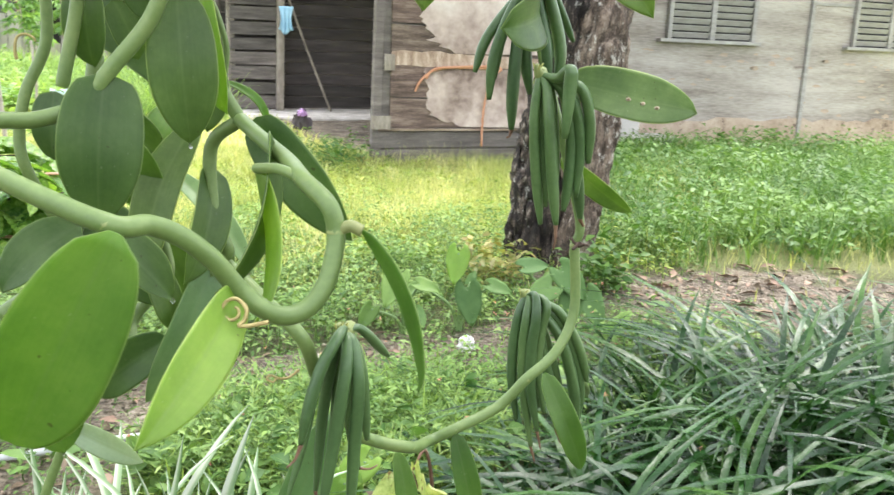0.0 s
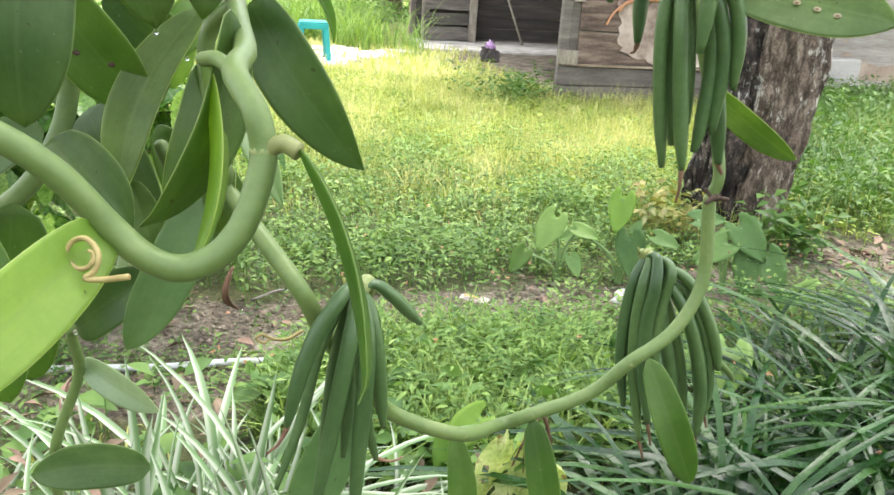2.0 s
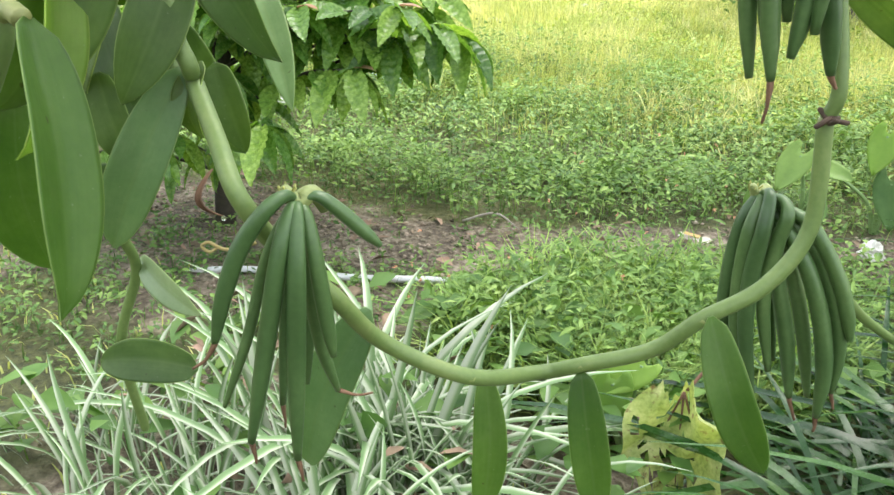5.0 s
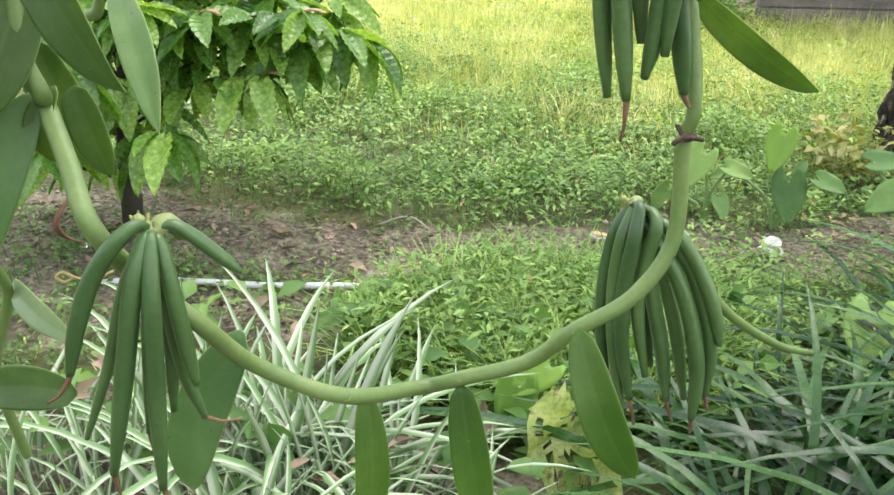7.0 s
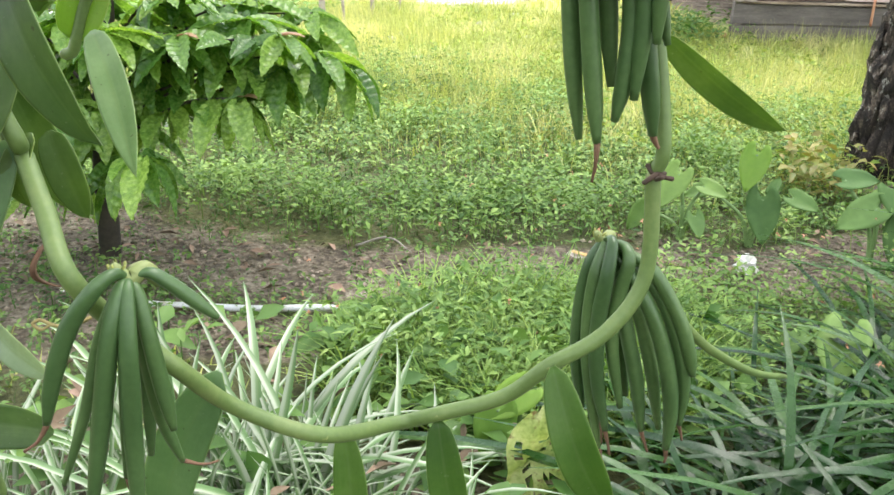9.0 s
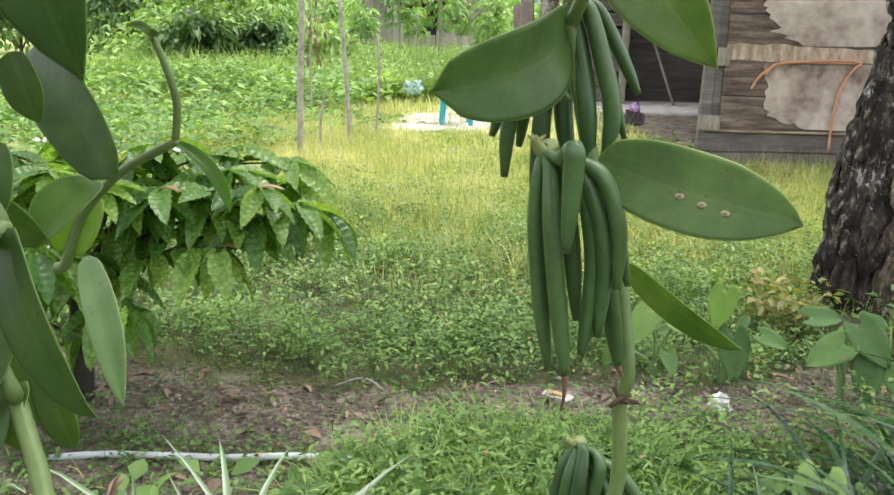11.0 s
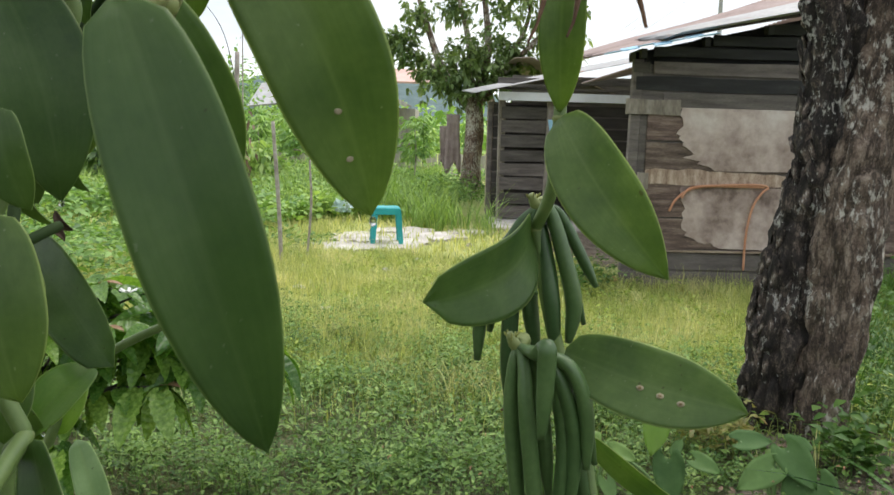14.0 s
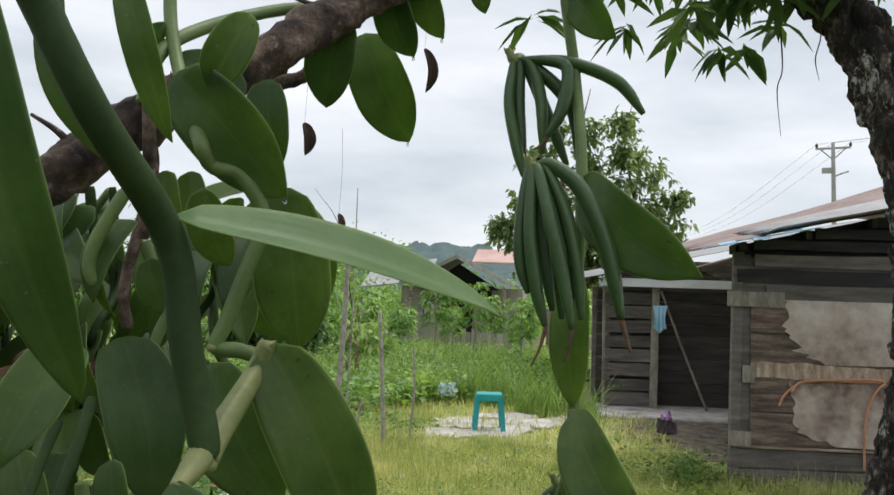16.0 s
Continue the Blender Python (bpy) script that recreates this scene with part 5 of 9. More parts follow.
        for sgn in (-1, 1):
            yaw = a + sgn * inner.uniform(0.6, 1.3)
            put(line[int(0.3 * (len(line) - 1))], (math.cos(yaw), math.sin(yaw), inner.uniform(-1.0, -0.3)), size * inner.uniform(0.6, 0.9), inner.uniform(-0.6, 0.6), inner.choice(kinds))
        n = 8
        for j in range(n):
            yaw = a + 6.283 * j / n + r.uniform(-0.25, 0.25)
            put(p2, (math.cos(yaw), math.sin(yaw), -droop * r.uniform(0.4, 1.5) + 0.25 * (j % 2)), size * r.uniform(0.7, 1.08), r.uniform(-0.5, 0.5), r.choice(kinds))
        if k in (0, 4, 6, 9, 14, 17, 26):
            put(p2, (math.cos(a), math.sin(a), 0.3), 0.075, 0, young)
            put(p2, (math.cos(a + 1), math.sin(a + 1), 0.2), 0.065, 0, young)
    for x, y, z in ((-1.10, 2.46, 0.87), (-1.32, 2.42, 0.85), (-1.75, 2.3, 0.84), (-1.5, 2.36, 0.88)):
        bm = bmesh.new()
        for k in range(6):
            a = k * 1.05
            box(bm, (x + 0.014 * math.cos(a), y + 0.014 * math.sin(a), z + 0.004), (0.026, 0.008, 0.003), Matrix.Rotation(a, 4, "Z") @ Matrix.Rotation(-0.4, 4, "Y"), 0.001)
        part("flower", bm, M["flower"], t, "small white star-shaped flower")


coffee_tree()


pts = scatter(90, -1.1, 0.05, 1.35, 2.0, lambda x, y: 0.8 + 0 * x)
pts[:, 2] += RNG.uniform(0.03, 0.22, len(pts))
ang = RNG.uniform(0, 6.283, len(pts))
L = RNG.uniform(0.04, 0.10, len(pts))
v, t = leaf_cloud(pts, np.column_stack([np.cos(ang), np.sin(ang), RNG.uniform(-0.6, 0.3, len(pts))]), L, L * 0.32, RNG, 0.2, 0.35)
tagged(fast("faded_leaves", v, t, M["brown_leaf"]), "fallen brown leaves caught in the border plants", "leaf litter", kind="stuff")
pts = scatter(60, -1.1, 0.2, 1.35, 2.1, lambda x, y: 0.8 + 0 * x)
herbs("border_seedlings", "yellow-green seedlings among the border plants", pts, 0.20, 5, 0.075, M["lush"], 0.05, 0.6)


# ---- the timber house ----
def lpart(name, bm, material, parent, label="", smooth=False):
    """A part given in its parent's own frame."""
    me = bpy.data.meshes.new(name)
    bm.to_mesh(me)
    bm.free()
    me.materials.append(material)
    if smooth:
        me.polygons.foreach_set("use_smooth", np.ones(len(me.polygons), bool))
    ob = new(name, me)
    ob.parent = parent
    return tagged(ob, label) if label else ob


def board(bm, x0, x1, z0, z1, y, thick, r, ragged=0.012):
    """A sawn board in a wall, its long edges slightly uneven."""
    n = max(2, int((x1 - x0) / 0.22))
    lo = [z0 + r.uniform(0, ragged) for _ in range(n + 1)]
    hi = [z1 - r.uniform(0, ragged) for _ in range(n + 1)]
    f = [[bm.verts.new((x0 + (x1 - x0) * i / n, y - d, (lo, hi)[e][i])) for i in range(n + 1)] for d in (0, thick) for e in (0, 1)]
    for i in range(n):
        bm.faces.new((f[2][i], f[2][i + 1], f[3][i + 1], f[3][i]))
        bm.faces.new((f[3][i], f[3][i + 1], f[1][i + 1], f[1][i]))
        bm.faces.new((f[0][i], f[0][i + 1], f[2][i + 1], f[2][i]))
        bm.faces.new((f[1][i], f[1][i + 1], f[0][i + 1], f[0][i]))
    bm.faces.new((f[0][0], f[2][0], f[3][0], f[1][0]))
    bm.faces.new((f[0][n], f[1][n], f[3][n], f[2][n]))
    return bm


def corrugated(x0, x1, y0, y1, zfun, pitch=0.076, amp=0.011, thick=0.004, torn=0.0, seed=0):
    """A corrugated sheet whose ribs run along x; zfun(x, y) gives its height."""
    bm = bmesh.new()
    r = random.Random(seed)
    ny = int((y1 - y0) / (pitch / 4))
    nx = 10
    rows = []
    for side in (0, 1):
        rr = []
        for j in range(ny + 1):
            y = y0 + (y1 - y0) * j / ny
            e = r.uniform(0, torn)
            rr.append([bm.verts.new((x0 + e * (i == 0) + (x1 - x0) * i / nx, y, zfun(x0 + (x1 - x0) * i / nx, y) + amp * math.cos(2 * math.pi * y / pitch) - side * thick)) for i in range(nx + 1)])
        rows.append(rr)
    for j in range(ny):
        for i in range(nx):
            a = rows[0]
            bm.faces.new((a[j][i], a[j][i + 1], a[j + 1][i + 1], a[j + 1][i]))
            b = rows[1]
            bm.faces.new((b[j][i], b[j + 1][i], b[j + 1][i + 1], b[j][i + 1]))
        for i in (0, nx):
            bm.faces.new((rows[0][j][i], rows[0][j + 1][i], rows[1][j + 1][i], rows[1][j][i]))
    for j in (0, ny):
        for i in range(nx):
            bm.faces.new((rows[0][j][i], rows[0][j][i + 1], rows[1][j][i + 1], rows[1][j][i]))
    return bm


def timber_house():
    r = random.Random(3)
    h = thing("timber_house", "weathered board house with patched plywood, plastered rear wall and rusty roof", "house")
    h.matrix_world = Matrix.Translation((-0.38, 8.22, 0)) @ Matrix.Rotation(radians(20), 4, "Z")
    wall = lpart("front_wall", box(bmesh.new(), (1.32, 0.05, 1.0), (2.5, 0.04, 2.0)), M["dark_plank"], h, "front wall of grey weathered boards")

    def plank(name, x0, x1, z0, z1, y, material, thick=0.022):
        lpart(name, board(bmesh.new(), x0, x1, z0, z1, y, thick, r), material, wall)
    plank("board", 0.0, 2.55, 0.04, 0.175, 0.03, M["dark_plank"])
    plank("board", 0.0, 2.55, 0.185, 0.345, 0.028, M["dark_plank"])
    plank("board", -0.01, 0.17, 0.355, 0.50, 0.03, M["pale_wood"], 0.05)
    for z0, z1 in ((0.37, 0.66), (0.663, 0.96), (1.06, 1.33), (1.335, 1.60)):
        plank("board", 0.17, 2.55, z0, z1, 0.030, M["stained_board"])
    plank("board", -0.03, 0.45, 1.555, 1.70, 0.02, M["pale_wood"], 0.03)
    plank("board", 0.30, 2.55, 1.605, 1.76, 0.028, M["dark_plank"])
    plank("board", 0.05, 2.55, 1.765, 1.90, 0.034, M["eave_shade_plank"])
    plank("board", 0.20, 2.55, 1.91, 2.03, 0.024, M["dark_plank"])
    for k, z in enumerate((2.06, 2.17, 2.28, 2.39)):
        plank("board", 0.20 + 0.52 * k, 2.55, z, z + 0.10, 0.05, M["eave_shade_plank"])
    plank("board", 0.10, 0.20, 0.90, 1.06, 0.012, M["pale_wood"], 0.02)
    plank("board", 0.02, 0.16, 1.92, 2.02, 0.012, M["dark_plank"], 0.02)
    # plywood sheets, the lower edge of each delaminated
    bm = bmesh.new()
    edge = [(0.47, 1.62), (0.45, 1.57), (0.48, 1.53), (0.49, 1.47), (0.45, 1.435), (0.43, 1.40), (0.47, 1.385), (0.45, 1.36), (0.50, 1.33), (0.49, 1.30), (0.53, 1.28), (0.57, 1.25), (0.60, 1.225), (0.56, 1.21), (0.50, 1.195), (0.58, 1.18), (0.66, 1.165), (0.63, 1.14), (0.74, 1.12), (0.80, 1.08)]
    for y in (-0.002, 0.006):
        row = [bm.verts.new((x, y, z)) for x, z in edge] + [bm.verts.new((2.4, y, 1.10)), bm.verts.new((2.4, y, 1.63)), bm.verts.new((0.44, y, 1.63))]
        bm.faces.new(row if y > 0 else row[::-1])
    bmesh.ops.bridge_loops(bm, edges=[e for e in bm.edges if e.is_boundary])
    lpart("plywood_sheet", bm, M["ply"], wall, "stained plywood patch with a torn edge")
    bm = bmesh.new()
    edge = [(0.50, 0.94), (0.49, 0.90), (0.52, 0.86), (0.50, 0.82), (0.53, 0.78), (0.55, 0.74), (0.52, 0.70), (0.54, 0.65), (0.52, 0.60), (0.53, 0.56), (0.58, 0.53), (0.56, 0.50), (0.64, 0.475), (0.68, 0.445), (0.74, 0.43), (0.80, 0.44), (0.83, 0.41), (0.88, 0.39)]
    for y in (-0.002, 0.006):
        row = [bm.verts.new((x, y, z)) for x, z in edge] + [bm.verts.new((2.4, y, 0.37)), bm.verts.new((2.4, y, 0.94))]
        bm.faces.new(row if y > 0 else row[::-1])
    bmesh.ops.bridge_loops(bm, edges=[e for e in bm.edges if e.is_boundary])
    lpart("plywood_sheet", bm, M["ply"], wall, "lower plywood patch with a torn edge")
    bm = bmesh.new()
    rr = random.Random(12)
    xs = np.linspace(0.17, 2.4, 24)
    lo, hi = [0.955 + rr.uniform(-0.008, 0.010) for _ in xs], [1.085 + rr.uniform(-0.006, 0.012) - 0.035 * min(1, max(0, x - 0.6)) for x in xs]
    for y in (-0.001, 0.007):
        row = [bm.verts.new((x, y, z)) for x, z in zip(xs, lo)] + [bm.verts.new((x, y, z)) for x, z in zip(xs[::-1], hi[::-1])]
        bm.faces.new(row if y > 0 else row[::-1])
    bmesh.ops.bridge_loops(bm, edges=[e for e in bm.edges if e.is_boundary])
    lpart("split_strip", bm, M["ply_bare"], wall, "bare splintered strip between the plywood sheets")
    lpart("skirting", box(bmesh.new(), (1.3, 0.0, 0.36), (2.5, 0.03, 0.022), None, 0.004), M["plank"], wall)
    # posts
    lpart("corner_post", box(bmesh.new(), (0.055, 0.06, 1.02), (0.085, 0.09, 2.04), Matrix.Rotation(0.015, 4, "Y"), 0.006), M["dark_plank"], h, "grey corner post")
    # roof
    slope = 0.21
    ridge = 3.2
    lpart("roof", corrugated(-0.45, ridge, -0.42, 1.5, lambda x, y: 2.02 + slope * (x + 0.48) + (0.05 + 0.056 * (x + 0.48)) * (y + 0.45) + 0.012 * math.sin(3 * x + y), torn=0.06, seed=1), M["rust"], h, "rusty corrugated iron roof", True)
    lpart("roof_sheet", corrugated(0.05, 2.2, -0.52, 0.25, lambda x, y: 2.052 + slope * (x + 0.48) + (0.05 + 0.056 * (x + 0.48)) * (y + 0.45) + 0.010 * math.sin(7 * y), torn=0.12, seed=2), M["zinc"], h, "patched pale zinc sheet on the eave", True)
    bm = bmesh.new()
    for k in range(7):
        box(bm, (-0.28 + 0.13 * k, -0.50 - 0.01 * (k % 2), 2.035 + slope * 0.13 * k + 0.006 * (k % 3)), (0.14, 0.10, 0.008), Matrix.Rotation(-0.21, 4, "Y") @ Matrix.Rotation(0.25 * (k % 2), 4, "X"), 0.003)
    lpart("tarpaulin_edge", bm, M["blue_sheet"], h, "torn pale blue tarpaulin along the eave")
    for k in range(5):
        lpart("rafter", box(bmesh.new(), (0.10 + 0.55 * k, 0.20, 2.05 + slope * (0.5 + 0.55 * k) - 0.07), (0.05, 0.45, 0.08)), M["eave_shade_plank"], h)
    bm = bmesh.new()
    row = [bm.verts.new(p) for p in ((0.05, 0.075, 2.0), (3.1, 0.075, 2.0), (3.1, 0.075, 2.78), (0.05, 0.075, 2.10))]
    bm.faces.new(row)
    bmesh.ops.solidify(bm, geom=bm.faces[:], thickness=0.03)
    lpart("gable_panel", bm, M["eave_shade_plank"], h, "dark boarded gable under the roof")
    lpart("partition", box(bmesh.new(), (1.7, 2.6, 1.1), (0.06, 5.0, 2.2)), M["dark_plank"], h, "inner board partition")
    lpart("back_roof", corrugated(0.6, ridge, 1.4, 5.4, lambda x, y: 1.96 + slope * (x + 0.4), pitch=0.15, seed=9), M["rust"], h, "lower roof over the kitchen", True)
    # the far slope of the roof
    lpart("roof", corrugated(ridge, 9.2, 0.6, 5.8, lambda x, y: 2.3 + slope * (ridge + 0.4) - 0.10 * (x - ridge), pitch=0.15, seed=3), M["rust"], h, "low rear slope of the roof", True)
    # plastered wall
    pw = lpart("plaster_wall", box(bmesh.new(), (7.3, 1.39, 1.44), (9.4, 0.14, 2.24)), M["plaster"], h, "grey peeling plaster wall")
    bm = bmesh.new()
    rr = random.Random(4)
    n = 60
    top = [0.36 + rr.uniform(-0.035, 0.035) for _ in range(n + 1)]
    a = [bm.verts.new((2.6 + 9.4 * i / n, 1.30, -0.05)) for i in range(n + 1)]
    b = [bm.verts.new((2.6 + 9.4 * i / n, 1.298, z)) for i, z in enumerate(top)]
    c = [bm.verts.new((2.6 + 9.4 * i / n, 1.34, z)) for i, z in enumerate(top)]
    for i in range(n):
        bm.faces.new((a[i], a[i + 1], b[i + 1], b[i]))
        bm.faces.new((b[i], b[i + 1], c[i + 1], c[i]))
    lpart("wall_foot", bm, M["plaster_base"], h, "crumbling brown foot of the plaster wall")
    # flaked spots on the plaster
    kinds = []
    for k in range(5):
        bm = bmesh.new()
        ring = [bm.verts.new((0.05 * math.cos(0.63 * i) * rr.uniform(0.6, 1.2), rr.uniform(-0.001, 0.001), 0.018 * math.sin(0.63 * i) * rr.uniform(0.6, 1.3))) for i in range(10)]
        bm.faces.new(ring)
        bmesh.ops.solidify(bm, geom=bm.faces[:], thickness=0.004)
        me = bpy.data.meshes.new("flake")
        bm.to_mesh(me)
        bm.free()
        me.materials.append(M["plaster_base"])
        kinds.append(me)
    for _ in range(120):
        ob = new("flake", rr.choice(kinds))
        ob.parent = pw
        s = rr.uniform(0.4, 1.5)
        ob.matrix_local = Matrix.Translation((rr.uniform(3.0, 10.5), 1.317, rr.choice((0.42, 0.62, 0.85, 1.08, 1.14)) + rr.uniform(-0.07, 0.07))) @ Matrix.Diagonal((s, 1, s * rr.uniform(0.6, 1.3), 1))
    lpart("wall_batten", box(bmesh.new(), (6.28, 1.30, 1.25), (0.06, 0.05, 2.4), None, 0.005), M["louvre"], h, "pale upright batten")
    lpart("wall_rail", box(bmesh.new(), (8.8, 1.315, 1.86), (5.0, 0.02, 0.04), None, 0.004), M["louvre"], h)
    for x0 in (4.08, 7.02):
        w = lpart("window", box(bmesh.new(), (x0 + 0.64, 1.335, 1.82), (1.30, 0.06, 0.96)), M["unlit_room"], h, "pair of louvred shutters in a pale frame")
        lpart("window_sill", box(bmesh.new(), (x0 + 0.62, 1.29, 1.315), (1.52, 0.12, 0.045), None, 0.006), M["louvre"], w)
        for x in (x0 + 0.01, x0 + 0.64, x0 + 1.27):
            lpart("stile", box(bmesh.new(), (x, 1.29, 1.82), (0.075 if x == x0 + 0.64 else 0.06, 0.05, 0.96), None, 0.004), M["louvre"], w)
        lpart("head", box(bmesh.new(), (x0 + 0.64, 1.29, 2.31), (1.36, 0.06, 0.05), None, 0.004), M["louvre"], w)
        for k in range(11):
            for c in (x0 + 0.325, x0 + 0.955):
                lpart("slat", box(bmesh.new(), (c, 1.295, 1.385 + 0.083 * k), (0.55, 0.012, 0.078), Matrix.Rotation(0.55, 4, "X"), 0.002), M["louvre"], w)
    # steps by the wall
    lpart("step", box(bmesh.new(), (3.40, 1.06, 0.09), (1.3, 0.45, 0.2), None, 0.02), M["concrete"], h, "worn concrete doorstep")
    lpart("step", box(bmesh.new(), (3.42, 1.16, 0.30), (0.42, 0.24, 0.26), None, 0.02), M["concrete"], h, "worn concrete block")
    lpart("link_wall", box(bmesh.new(), (2.58, 0.7, 1.1), (0.06, 1.35, 2.3)), M["plank"], h)
    return h


HOUSE = timber_house()


def hose():
    hz = thing("orange_hose", "faded orange hose looped on the plywood wall", "hose")
    hz.matrix_world = Matrix.Translation((-0.38, 8.22, 0)) @ Matrix.Rotation(radians(20), 4, "Z")
    lpart("loop", tube([(0.40, -0.02, 0.72), (0.45, -0.025, 0.82), (0.56, -0.025, 0.91), (0.72, -0.02, 0.945), (1.0, -0.02, 0.95), (1.24, -0.02, 0.95)], [0.011] * 6, 6, 7), M["orange"], hz, "", True)
    lpart("loop", tube([(0.50, -0.03, 0.84), (0.58, -0.03, 0.93), (0.80, -0.03, 0.955), (1.15, -0.03, 0.97), (1.27, -0.03, 0.95), (1.22, -0.03, 0.90), (1.15, -0.03, 0.78), (1.11, -0.03, 0.6), (1.10, -0.03, 0.42), (1.10, -0.03, 0.20)],
                       [0.011] * 10, 6, 7), M["orange"], hz, "", True)


hose()


def rear_shed():
    r = random.Random(6)
    s = thing("rear_shed", "open board shed with a shade-dark back and low zinc roof", "shed")
    s.matrix_world = Matrix.Translation((-0.38, 8.22, 0)) @ Matrix.Rotation(radians(20), 4, "Z")
    back = lpart("back_wall", box(bmesh.new(), (1.5, 6.42, 0.95), (4.4, 0.04, 1.9)), M["dark_plank"], s, "board wall coloured dark for the shade inside")
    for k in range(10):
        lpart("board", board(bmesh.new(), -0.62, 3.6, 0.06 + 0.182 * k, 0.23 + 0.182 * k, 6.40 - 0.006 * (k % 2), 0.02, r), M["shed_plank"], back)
    lpart("left_wall", box(bmesh.new(), (-0.62, 6.9, 1.0), (0.03, 1.0, 1.9)), M["plank"], s)
    for k in range(8):
        lpart("board", board(bmesh.new(), -0.52, 0.22, 0.06 + 0.225 * k, 0.265 + 0.225 * k - 0.02 * (k % 3 == 1), 6.07 - 0.006 * (k % 2), 0.02, r), M["dark_plank"], back)
    for x, y, w, z1 in ((0.24, 6.0, 0.11, 2.2), (-0.50, 6.15, 0.11, 2.0), (1.9, 6.1, 0.1, 2.2)):
        lpart("post", box(bmesh.new(), (x, y, z1 / 2), (w, w, z1), Matrix.Rotation(r.uniform(-0.015, 0.015), 4, "Y"), 0.008), M["pale_wood"], s, "pale weathered post")
    lpart("fascia", box(bmesh.new(), (0.9, 5.80, 1.97), (3.0, 0.02, 0.13), None, 0.004), M["skylit_zinc"], s, "sheet-metal fascia coloured pale as sky-lit")
    lpart("beam", box(bmesh.new(), (0.9, 6.0, 2.22), (3.0, 0.08, 0.09), None, 0.006), M["dark_plank"], s)
    lpart("beam", box(bmesh.new(), (0.9, 6.0, 2.10), (3.0, 0.04, 0.04), None, 0.006), M["dark_plank"], s)
    lpart("roof", corrugated(-1.0, 4.2, 5.6, 9.0, lambda x, y: 2.0 + 0.22 * (x + 1.0) + 0.06 * (y - 5.6), seed=5), M["zinc"], s, "low corrugated zinc roof", True)
    lpart("brace", tube([(0.32, 5.95, 1.86), (0.62, 5.92, 1.05), (1.02, 5.85, 0.02)], [0.018, 0.02, 0.02], 5, 7), M["pale_wood"], s, "leaning pole", True)
    lpart("floor_slab", box(bmesh.new(), (1.0, 5.6, 0.0), (3.4, 1.8, 0.08), None, 0.02), M["slab"], s, "worn grey cement floor")
    # gable of the main roof behind
    lpart("upper_roof", corrugated(0.0, 3.4, 9.2, 13.0, lambda x, y: 2.95 - 0.40 * abs(x - 0.2), pitch=0.15, seed=7), M["rust"], s, "higher roof behind", True)
    lpart("gable", box(bmesh.new(), (1.2, 9.4, 1.3), (2.4, 0.1, 2.5)), M["dark_plank"], s)
    return s


rear_shed()


def hanging_cloth(name, label, at, width, drop, material, seed, turn=0.0):
    r = random.Random(seed)
    bm = bmesh.new()
    nx, nz = 10, 12
    g = []
    for j in range(nz + 1):
        v = j / nz
        row = []
        for i in range(nx + 1):
            u = i / nx - 0.5
            pinch = 1 - 0.35 * v * (1 - v) + 0.12 * math.sin(5 * v + seed)
            row.append(bm.verts.new((at[0] + u * width * pinch, at[1] + 0.025 * math.sin(u * 19 + seed) * (0.3 + v), at[2] - drop * v * (1 + 0.10 * math.sin(u * 7 + seed)))))
        g.append(row)
    for a, b in zip(g, g[1:]):
        for i in range(nx):
            bm.faces.new((a[i], a[i + 1], b[i + 1], b[i]))
    ob = part(name, bm, material, None)
    ob.modifiers.new("thick", "SOLIDIFY").thickness = 0.008
    return tagged(ob, label, "cloth")


hanging_cloth("blue_rag", "pale blue rag hung on the shed post", (-2.05, 13.55, 1.62), 0.20, 0.38, M["blue_sheet"], 2)


# ---- yard things ----
def plastic_stool():
    s = thing("plastic_stool", "teal plastic stool standing on the broken slab", "stool", (-3.38, 10.05, 0.03))
    s.rotation_euler = (0, 0, radians(25))
    bm = bmesh.new()
    box(bm, (0, 0, 0.425), (0.31, 0.31, 0.03), None, 0.012)
    lpart("seat", bm, M["stool"], s)
    for dx, dy, w, d in ((0, 0.152, 0.29, 0.012), (0, -0.152, 0.29, 0.012), (0.152, 0, 0.012, 0.29), (-0.152, 0, 0.012, 0.29)):
        lpart("apron", box(bmesh.new(), (dx, dy, 0.385), (w, d, 0.065), None, 0.004), M["stool"], s)
    for sx in (-1, 1):
        for sy in (-1, 1):
            bm = bmesh.new()
            tilt = Matrix.Rotation(-0.08 * sx, 4, "Y") @ Matrix.Rotation(0.08 * sy, 4, "X")
            box(bm, (sx * 0.152, sy * 0.160, 0.205), (0.058, 0.010, 0.41), tilt, 0.003)
            box(bm, (sx * 0.172, sy * 0.140, 0.205), (0.010, 0.058, 0.41), tilt, 0.003)
            lpart("leg", bm, M["stool"], s)


plastic_stool()


